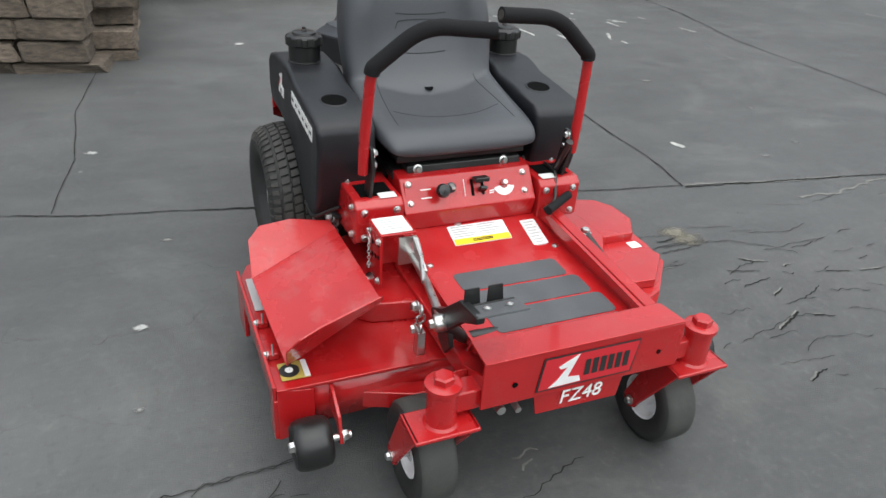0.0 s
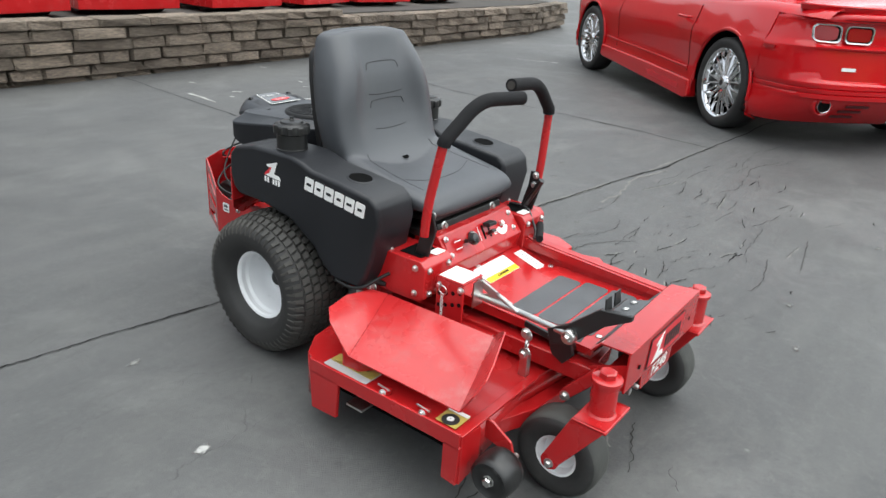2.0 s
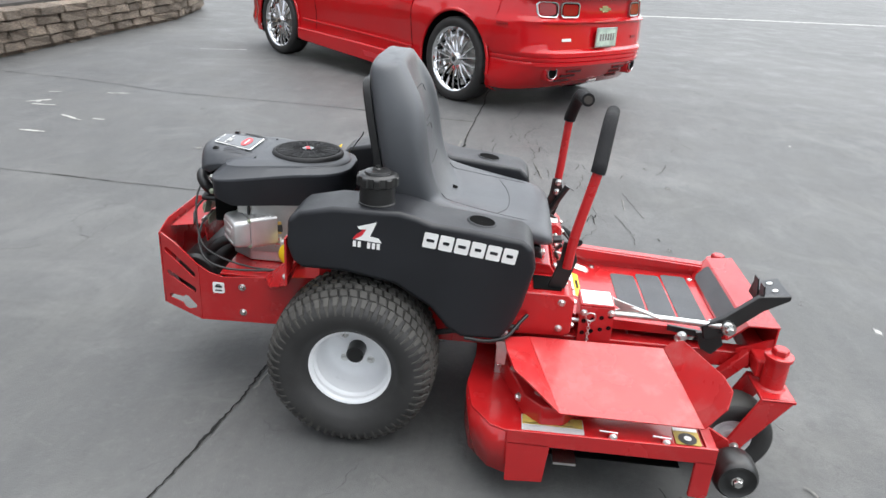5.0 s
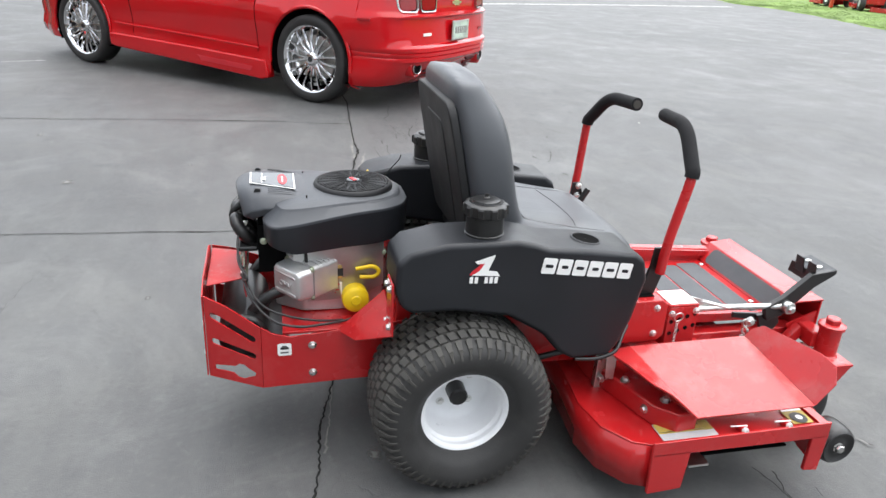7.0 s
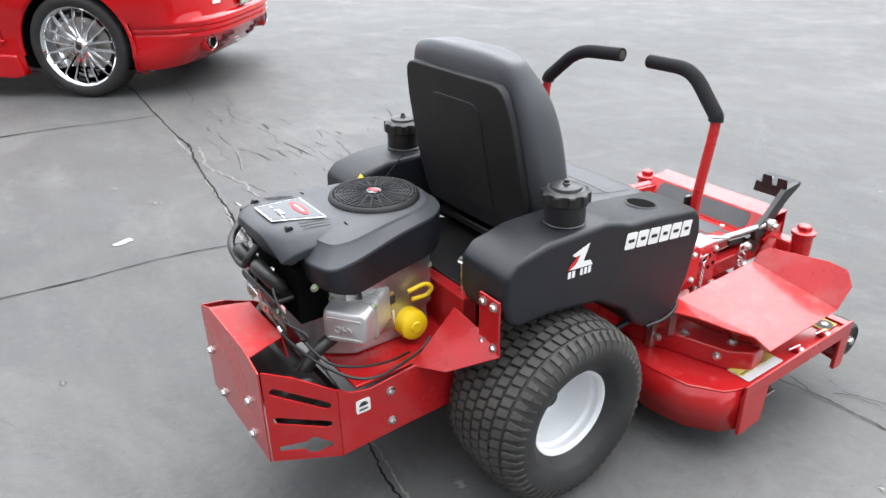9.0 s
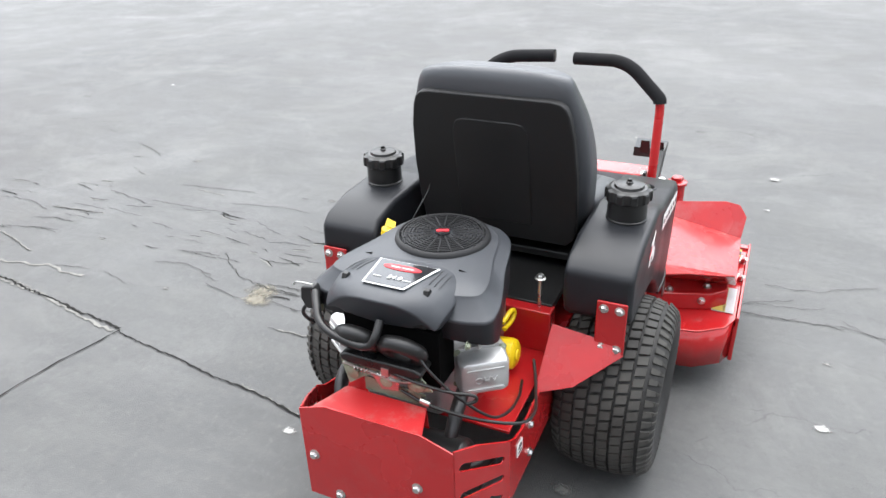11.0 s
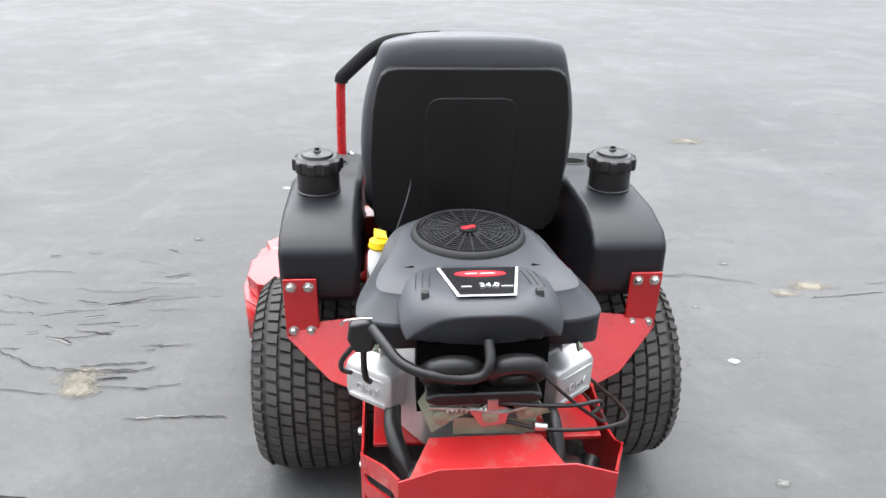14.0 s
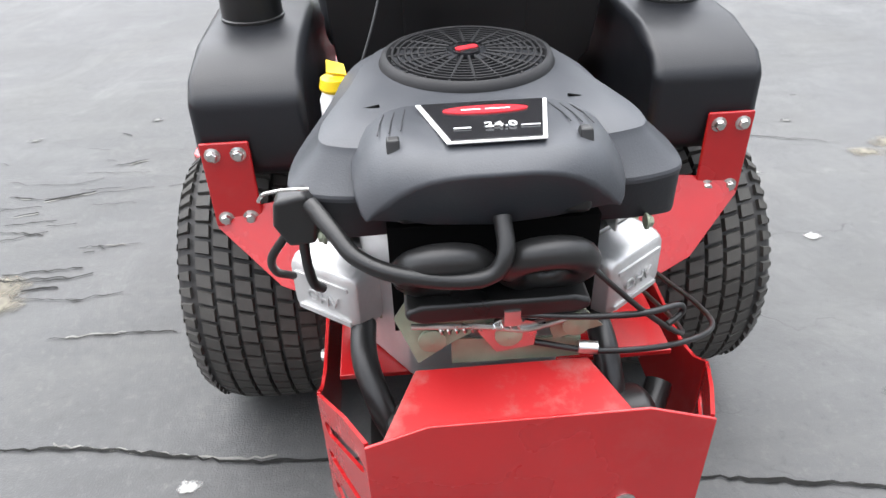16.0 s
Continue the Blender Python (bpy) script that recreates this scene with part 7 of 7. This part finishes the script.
for s in (-1, 1):
    for wx in (0.0, 2.852):
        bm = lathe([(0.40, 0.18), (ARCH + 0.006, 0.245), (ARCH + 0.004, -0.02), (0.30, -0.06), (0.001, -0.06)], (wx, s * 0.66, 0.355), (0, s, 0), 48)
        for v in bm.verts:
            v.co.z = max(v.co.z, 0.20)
        # lined in black, so the shade inside the arch is painted on
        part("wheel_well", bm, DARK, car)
        c = (wx, s * 0.825, 0.356)
        out = (0, s, 0)
        wheel = part("wheel", lathe([(0.262, 0.098), (0.272, 0.106), (0.276, 0.100), (0.262, 0.088), (0.250, 0.060), (0.244, 0.00), (0.20, -0.03), (0.001, -0.03)], c, out, 56), CHROME, car, "chrome multi-spoke wheel with low-profile tyre", angle=50)
        part("tyre", lathe([(0.264, 0.094), (0.280, 0.110), (0.315, 0.118), (0.340, 0.110), (0.353, 0.092), (0.356, 0.0), (0.353, -0.092), (0.340, -0.110), (0.264, -0.10)], c, out, 60), RUBBER, wheel, "black low-profile tyre", angle=60)
        bm = bmesh.new()
        for k in range(9):
            for side in (-1, 1):
                a = 2 * math.pi * k / 9
                ring = []
                for r, spread, h, w in ((0.045, 0.004, 0.070, 0.014), (0.12, 0.018, 0.085, 0.011), (0.20, 0.036, 0.090, 0.010), (0.256, 0.054, 0.088, 0.012)):
                    cx, cz = r * math.cos(a) - side * spread * math.sin(a), r * math.sin(a) + side * spread * math.cos(a)
                    tx, tz = -math.sin(a) * w, math.cos(a) * w
                    ring.append([(c[0] + cx - tx, c[1] + s * (h - 0.02), c[2] + cz - tz), (c[0] + cx - tx * 0.5, c[1] + s * h, c[2] + cz - tz * 0.5), (c[0] + cx + tx * 0.5, c[1] + s * h, c[2] + cz + tz * 0.5), (c[0] + cx + tx, c[1] + s * (h - 0.02), c[2] + cz + tz)])
                loft(ring, bm)
        part("wheel_spokes", bm, CHROME, wheel, "paired chrome spokes")
        part("wheel_hub", lathe([(0.055, 0.04), (0.055, 0.080), (0.040, 0.095), (0.001, 0.098)], c, out, 28), CHROME, wheel)
        part("hub_badge", lathe([(0.022, 0.098), (0.020, 0.101), (0.001, 0.102)], c, out, 20), INK, wheel)
        part("brake_disc", lathe([(0.19, 0.0), (0.19, 0.012), (0.08, 0.012), (0.08, 0.02), (0.001, 0.02)], c, out, 40), STEEL, wheel)
    # arch lip, sill skirt, side marker
    for wx in (0.0, 2.852):
        arc = [(wx + ARCH * math.cos(a), s * (0.938 if wx < 1 else 0.925), 0.355 + ARCH * math.sin(a)) for a in [radians(-8 + 196 * k / 28) for k in range(29)]]
        part("arch_lip", tube(arc, 0.014, 8), CAR_RED, car)
    sk = [(0.43, 0.155), (0.50, 0.135), (1.20, 0.165), (2.35, 0.215), (2.42, 0.235), (2.42, 0.345), (1.30, 0.325), (0.46, 0.300)]
    part("side_skirt", prism(sk, "y", s * 0.86, s * 0.965), CAR_RED, car, "red flared side skirt", bevel=0.018, segments=3)
    part("sill_vent", prism([(0.60, 0.235), (1.25, 0.262), (1.20, 0.215), (0.62, 0.195)], "y", s * 0.962, s * 0.968), DECAL_RED, car)
    part("door_crease", tube([(0.52, s * 0.951, 0.395), (1.2, s * 0.925, 0.41), (2.35, s * 0.93, 0.44)], 0.010, 8), CAR_RED, car)
    for gx, lean in ((0.56, 0.05), (2.13, 0.10)):
        part("door_gap", tube([(gx + lean * max(0.0, z - 0.55), s * (car_side(gx, z) + 0.001), z) for z in [0.36 + 0.06 * k for k in range(11)]], 0.003, 6), DARK, car)
    part("side_marker", slab([(-0.60, s * 0.940, 0.712), (-0.49, s * 0.956, 0.712), (-0.49, s * 0.953, 0.730), (-0.60, s * 0.937, 0.730)][::-s], 0.012), LENS, car, "red side marker lamp")
    part("side_window", slab([(0.15, s * 0.80, 1.02), (2.0, s * 0.80, 0.97), (1.55, s * 0.64, 1.22), (0.35, s * 0.62, 1.30)][::s], 0.02), GLASS, car, "dark tinted side window")
    part("door_handle", tube(filleted([(0.62, s * 0.93, 0.80), (0.64, s * 0.96, 0.80), (0.82, s * 0.955, 0.80), (0.84, s * 0.92, 0.80)], 0.01), 0.012), CAR_RED, car)
part("rear_window", slab([(-0.36, 0.52, 1.105), (-0.36, -0.52, 1.105), (0.12, -0.47, 1.285), (0.12, 0.47, 1.285)], 0.015), GLASS, car, "dark rear window")
# tail
# rows of height, depth behind the arches, and how far the side stands in
TAIL = ((0.192, 0.200, 0.030), (0.205, 0.232, 0.012), (0.300, 0.330, 0.0), (0.380, 0.412, 0.0), (0.396, 0.424, 0.0), (0.402, 0.440, 0.0), (0.430, 0.444, 0.0), (0.436, 0.434, 0.004), (0.442, 0.444, 0.0), (0.466, 0.446, 0.0),
        (0.472, 0.436, 0.004), (0.478, 0.446, 0.0), (0.506, 0.448, 0.0), (0.514, 0.444, 0.0), (0.532, 0.414, 0.0), (0.600, 0.410, 0.0), (0.680, 0.408, 0.0), (0.732, 0.408, 0.0), (0.742, 0.428, 0.0), (0.752, 0.431, 0.0),
        (0.774, 0.392, 0.004), (0.800, 0.388, 0.006), (0.900, 0.388, 0.006), (0.914, 0.394, 0.004), (0.922, 0.430, 0.004), (0.950, 0.444, 0.010), (0.972, 0.440, 0.030), (0.985, 0.420, 0.055))
TAIL = [(z, d + 0.035, car_side(-0.46, z) - inset) for z, d, inset in TAIL]
BEND = 3.2
TAPER = 0.935  # the tail draws in towards its back


def tail_at(z):
    for (a, d0, w0), (b, d1, w1) in zip(TAIL, TAIL[1:]):
        if z <= b:
            t = max(0.0, (z - a) / (b - a))
            return d0 + (d1 - d0) * t, w0 + (w1 - w0) * t
    return TAIL[-1][1:]


def tail_x(y, z):
    """The back of the car at half width y and height z."""
    d, w = tail_at(z)
    w *= TAPER
    return -0.45 - d * max(0.0, 1 - (abs(y) / w) ** BEND) ** (1 / BEND)


def on_tail(pts, lift):
    return [(tail_x(y, z) - lift, y, z) for y, z in pts]


bm = bmesh.new()
rows = []
for z, d, w in TAIL:
    row = []
    for k in range(49):
        a = math.pi * (k / 48 - 0.5)
        sn, cs = math.sin(a), math.cos(a)
        back = abs(cs) ** (2 / BEND)
        row.append(bm.verts.new((-0.45 - d * back, w * (1 - (1 - TAPER) * back) * math.copysign(abs(sn) ** (2 / BEND), sn), z)))
    edge = 0.409 if z > 0.36 else 0.392
    row = [bm.verts.new((-edge, 0.003 - w, z))] + row + [bm.verts.new((-edge, w - 0.003, z))]
    rows.append(row)
for a, b in zip(rows, rows[1:]):
    for k in range(50):
        if 0 < k < 49 or b[0].co.z < 0.62:
            bm.faces.new((a[k], a[k + 1], b[k + 1], b[k]))
bm.faces.new(rows[0]), bm.faces.new(rows[-1][::-1])
part("rear_bumper", bm, CAR_RED, car, "rounded red tail and bumper", angle=50)
lip = []
for d, w, z in ((0.266, 0.70, 1.000), (0.395, 0.80, 1.012), (0.452, 0.835, 1.026), (0.456, 0.838, 1.018), (0.437, 0.825, 0.985), (0.266, 0.70, 0.985)):
    lip.append([(-0.45 - d * abs(math.cos(a)) ** (2 / BEND), w * math.copysign(abs(math.sin(a)) ** (2 / BEND), math.sin(a)), z) for a in [math.pi * (k / 40 - 0.5) * 0.86 for k in range(41)]])
bm = bmesh.new()
lips = [[bm.verts.new(q) for q in row] for row in lip]
for a, b in zip(lips, lips[1:] + lips[:1]):
    for k in range(40):
        bm.faces.new((a[k], a[k + 1], b[k + 1], b[k]))
bm.faces.new([row[0] for row in lips]), bm.faces.new([row[-1] for row in lips][::-1])
part("trunk_spoiler", bm, CAR_RED, car, "red trunk spoiler lip", angle=40)
part("spoiler_lamp", slab(on_tail([(-0.16, 0.958), (0.16, 0.958), (0.16, 0.968), (-0.16, 0.968)], 0.006), 0.006), LENS, car)
part("trunk_gap", tube(on_tail([(-0.76 + 0.04 * k, 0.936) for k in range(39)], 0.0005), 0.003, 6), DARK, car)
for s in (-1, 1):
    for y, w in ((0.682, 0.165), (0.475, 0.205)):
        outer = [(s * y + dy, 0.842 + dz) for dy, dz in rounded(w, 0.118, 0.034)]
        inner = [(s * y + dy * (w - 0.020) / w, 0.842 + dz * 0.86) for dy, dz in rounded(w, 0.118, 0.034)]
        rimp = part("lamp_bezel", loft([on_tail(outer, -0.010), on_tail(outer, 0.022), on_tail(inner, 0.020), on_tail(inner, -0.006)], caps=False), BEZEL, car, "bright tail lamp bezel", angle=50)
        # black bed gives the lamp recess its shade by colour
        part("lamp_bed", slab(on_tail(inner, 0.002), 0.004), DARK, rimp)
        part("tail_lamp", slab(on_tail([(s * y + dy * (w - 0.040) / w, 0.842 + dz * 0.72) for dy, dz in rounded(w, 0.118, 0.034)], 0.010), 0.010), LENS, rimp, "red recessed tail lamp")
    tip = (tail_x(0.600, 0.352) - 0.022, s * 0.600, 0.352)
    back = (-1, 0.16 * s, 0)
    pipe = part("exhaust_tip", lathe([(0.046, -0.06), (0.051, 0.008), (0.049, 0.012), (0.045, 0.008), (0.043, -0.05), (0.001, -0.05)], tip, back, 32), BEZEL, car, "round bright-lipped exhaust tip")
    part("exhaust_bore", lathe([(0.044, 0.000), (0.001, -0.006)], tip, back, 24), DARK, pipe)
    part("exhaust_surround", lathe([(0.082, -0.12), (0.078, -0.012), (0.068, -0.004), (0.058, -0.008), (0.054, -0.05)], tip, back, 32), CAR_RED, car, angle=60)
    for z, y in ((0.262, 0.375), (0.306, 0.355), (0.350, 0.335)):
        part("valance_vent", slab(on_tail([(s * y - 0.09, z), (s * y + 0.09, z), (s * y + 0.09, z + 0.015), (s * y - 0.09, z + 0.015)], 0.003), 0.010), VENT, car, "red vent slot with its shade in the colour")
    part("rear_reflector", slab(on_tail([(s * 0.50 - 0.05, 0.600), (s * 0.50 + 0.05, 0.600), (s * 0.50 + 0.05, 0.622), (s * 0.50 - 0.05, 0.622)], 0.004), 0.006), PAPER if s > 0 else LENS, car)
part("reversing_lamp", slab(on_tail([(-0.17, 0.222), (-0.07, 0.222), (-0.07, 0.244), (-0.17, 0.244)], 0.008), 0.010), PAPER, car, "small white lamp under the tail")
TX = tail_x(0.0, 0.66)
part("emblem", slab([(tail_x(0, 0.846) - 0.008, y, z) for y, z in ((0.085, 0.836), (0.050, 0.836), (0.042, 0.822), (-0.048, 0.822), (-0.040, 0.836), (-0.085, 0.836), (-0.075, 0.856), (-0.036, 0.856), (-0.030, 0.872), (0.054, 0.872), (0.046, 0.856), (0.093, 0.856))], 0.01), GOLD, car, "gold tail emblem")
plate = part("number_plate", box(TX - 0.036, TX - 0.028, -0.155, 0.155, 0.545, 0.705), STEEL, car, "white number plate in a metal frame", bevel=0.003)
part("plate_bracket", box(TX - 0.028, TX + 0.02, -0.10, 0.10, 0.58, 0.68), DARK, plate)
part("plate_face", box(TX - 0.0385, TX - 0.0365, -0.142, 0.142, 0.558, 0.692), PLATE, plate)
bm = bmesh.new()
for k in range(6):
    box(TX - 0.0402, TX - 0.0390, -0.110 + 0.038 * k, -0.085 + 0.038 * k, 0.600, 0.655, bm)
part("plate_print", bm, BEZEL, plate)
# one black slab; the shade below the car is in its colour
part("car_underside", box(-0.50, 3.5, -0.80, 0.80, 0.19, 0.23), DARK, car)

# ---- machines far off: on the terrace behind the wall and on the lawn ----
def far_machine(at, turn, height=0.8, group="machines in the distance"):
    m = thing("parked_machine", "red lawn machine parked in a row in the distance", "machine", group)
    part("chassis", box(-0.55, 0.55, -0.30, 0.30, 0.22, 0.42), RED, m, bevel=0.02)
    part("cutter_deck", prism([(-0.10, -0.48), (0.75, -0.52), (0.80, 0.0), (0.75, 0.52), (-0.10, 0.48)], "z", 0.06, 0.20), RED, m, bevel=0.01)
    part("engine_cover", loft([[(x, y, z + 0.52) for y, z in rounded(w, h, 0.05)] for x, w, h in ((-0.45, 0.42, 0.24), (-0.05, 0.46, 0.28), (0.02, 0.40, 0.20))]), RED, m, bevel=0.02)
    part("seat", loft([[(x, y, z) for x, y in superellipse(0.25, 0, 0.20, 0.22, 4, 20)] for z in (0.44, 0.50, 0.55)]), SEAT_BACK, m)
    part("backrest", loft([[(x + 0.05, y, z) for x, y in superellipse(0.0, 0, 0.05, 0.20, 4, 20)] for z in (0.52, 0.70, 0.86)]), SEAT_BACK, m)
    for y in (-0.26, 0.26):
        part("frame_post", tube(filleted([(0.42, y, 0.40), (0.46, y, 0.80), (0.52, y * 0.5, height)], 0.05), 0.022, 10), RED, m)
    for x, y, r in ((-0.38, 0.36, 0.23), (-0.38, -0.36, 0.23), (0.48, 0.36, 0.15), (0.48, -0.36, 0.15)):
        w = part("wheel", lathe([(0.001, 0.05), (r * 0.45, 0.05), (r * 0.5, 0.08), (r * 0.85, 0.09), (r, 0.06), (r, -0.06), (r * 0.85, -0.09), (0.001, -0.09)], (x, y, r), (0, 1 if y > 0 else -1, 0), 28), RUBBER, m)
        part("rim", lathe([(0.001, 0.055), (r * 0.42, 0.055), (r * 0.46, 0.085), (r * 0.40, 0.085)], (x, y, r), (0, 1 if y > 0 else -1, 0), 20), PAPER, w)
    m.matrix_world = Matrix.Translation(at) @ Matrix.Rotation(radians(turn), 4, "Z")
    return m


first = far_machine((-6.15, 1.2, 0.40), 8)
for at, turn in (((-6.20, 2.5, 0.40), -6), ((-6.10, 3.75, 0.40), 4), ((-6.20, 5.0, 0.40), 12), ((-6.20, 6.3, 0.40), -4), ((-6.30, 7.7, 0.40), 5), ((-6.4, 10.2, 0.02), 20), ((-6.20, 0.0, 0.40), 3),
                 ((12.75, 5.35, 0.05), 172), ((12.75, 3.30, 0.05), 185), ((19.4, 19.6, 0.05), 60), ((19.6, 21.6, 0.05), 75)):
    copy_thing(first, Matrix.Translation(at) @ Matrix.Rotation(radians(turn), 4, "Z"))


def rack_post(at, h):
    p = tagged(part("marker_post", box(-0.05, 0.05, -0.05, 0.05, 0.0, h), POST, bevel=0.01), "short orange-red painted post on the lawn", "post", "posts on the lawn")
    p.location = at
    return p


for at, h in (((11.9, 1.62, 0.04), 0.9), ((12.5, -1.10, 0.04), 0.8), ((12.2, -5.19, 0.04), 0.9), ((12.5, -7.0, 0.04), 0.9), ((11.9, 4.55, 0.04), 0.9), ((12.0, 6.4, 0.04), 0.9), ((18.7, 20.6, 0.05), 0.9)):
    rack_post(at, h)
bar = part("red_rail", box(-0.05, 0.05, -0.9, 0.9, 0.0, 0.14), RED, bevel=0.01)
tagged(bar, "long low red steel frame lying on the lawn", "steel frame")
bar.location = (19.0, 18.2, 0.05)
cone = thing("hydrant_stub", "small dark metal stub at the lawn's end", "metal stub", at=(11.3, -8.74, 0.0))
part("stub", lathe([(0.001, 0.0), (0.05, 0.0), (0.05, 0.03), (0.025, 0.05), (0.025, 0.22), (0.001, 0.23)], (0, 0, 0), (0, 0, 1), 18), BLACK, cone)

# ---- plain closing walls out of view behind the terrace, added to darken reflections ----
tagged(part("building_wall", box(-12.3, -12.0, -14.0, 22.0, 0.0, 5.5), RENDER_WALL), "plain grey wall added out of view behind the terrace", "wall", kind="structure")
# two added dark walls, never in view: they darken the car's reflections
tagged(part("yard_wall_east", box(44.0, 44.4, -40.0, 60.0, 0.0, 9.0), UNSEEN_DARK), "plain dark wall added out of view for dark reflections", "wall", kind="structure")
tagged(part("yard_wall_south", box(-12.0, 44.0, -40.4, -40.0, 0.0, 9.0), UNSEEN_DARK), "plain dark wall added out of view for dark reflections", "wall", kind="structure")
# also unseen; added to keep bright sky out of side reflections
tagged(part("building_wall_side", box(-12.3, -3.5, -9.3, -9.0, 0.0, 5.5), RENDER_WALL), "plain grey wall added out of view beside the yard", "wall", kind="structure")

# ---- stone retaining wall, stone by stone ----
tagged(part("terrace", prism([(-12.0, -9.0), (-3.95, -9.0), (-2.80, -1.26), (-4.98, -1.05), (-4.98, 9.2), (-5.3, 10.6), (-12.0, 14.0)], "z", 0.0, 0.40), SOIL), "dark soil terrace behind the stone wall", "terrace", kind="structure")
stone_wall = thing("stone_wall", "dry-laid retaining wall of rough buff stone blocks", "stone wall", kind="structure")


def stone_mesh(seed):
    """A rough block about one unit in length, depth and height, with broken edges."""
    rng = random.Random(seed)
    bm = bmesh.new()
    bmesh.ops.create_cube(bm, size=1.0)
    bmesh.ops.bevel(bm, geom=bm.edges[:], offset=0.07, segments=1, affect="EDGES")
    for v in bm.verts:
        v.co += Vector((rng.uniform(-0.035, 0.035), rng.uniform(-0.07, 0.07), rng.uniform(-0.045, 0.045)))
    me = bpy.data.meshes.new("stone")
    bm.to_mesh(me)
    bm.free()
    me.materials.append(STONE)
    return me


STONES = [stone_mesh(k) for k in range(14)]


def lay_course(a, b, z, h, depth, rng, lean=0.0, shares=(0.22, 0.52)):
    """One course of stones from a to b; the face lies to the right of that way."""
    a, b = Vector((*a, 0)), Vector((*b, 0))
    d = (b - a).normalized()
    inward = Vector((-d.y, d.x, 0))
    along, total = rng.uniform(-0.15, 0.0), (b - a).length
    while along < total - 0.06:
        w = min(rng.uniform(*shares), total - along + 0.05)
        hh = h * rng.uniform(0.93, 1.03)
        ob = new("stone", STONES[rng.randrange(len(STONES))])
        c = a + d * (along + w / 2) + inward * (depth / 2 + lean + rng.uniform(-0.016, 0.016))
        ob.parent = stone_wall
        ob.matrix_basis = Matrix.LocRotScale((c.x, c.y, z + hh / 2), Euler((rng.uniform(-0.012, 0.012), rng.uniform(-0.008, 0.008), math.atan2(d.y, d.x) + rng.uniform(-0.03, 0.03))), (w - 0.010, depth, hh - 0.006))
        along += w
    return


rng = random.Random(12)
FAR_WALL = [(-4.70, -0.95), (-4.68, 4.2), (-4.72, 8.6), (-5.05, 10.3)]
z = -0.01
for course, h in enumerate((0.055, 0.095, 0.105, 0.100, 0.095, 0.075)):
    for q, (a, b) in enumerate(zip(FAR_WALL[::-1], FAR_WALL[::-1][1:])):
        if course < 5 or q == 2:
            lay_course(a, b, z, h, 0.24, rng, lean=0.018 * course - (0.03 if course == 0 else 0))
    z += h
z = -0.01
for course, h in enumerate((0.07, 0.12, 0.12, 0.125, 0.12, 0.115)):
    lay_course((-4.78, -0.90), (-2.53, -0.98), z, h, 0.24, rng, lean=0.012 * course)
    lay_course((-2.50, -1.02), (-3.05, -4.4), z, h, 0.24, rng, lean=0.012 * course)
    z += h
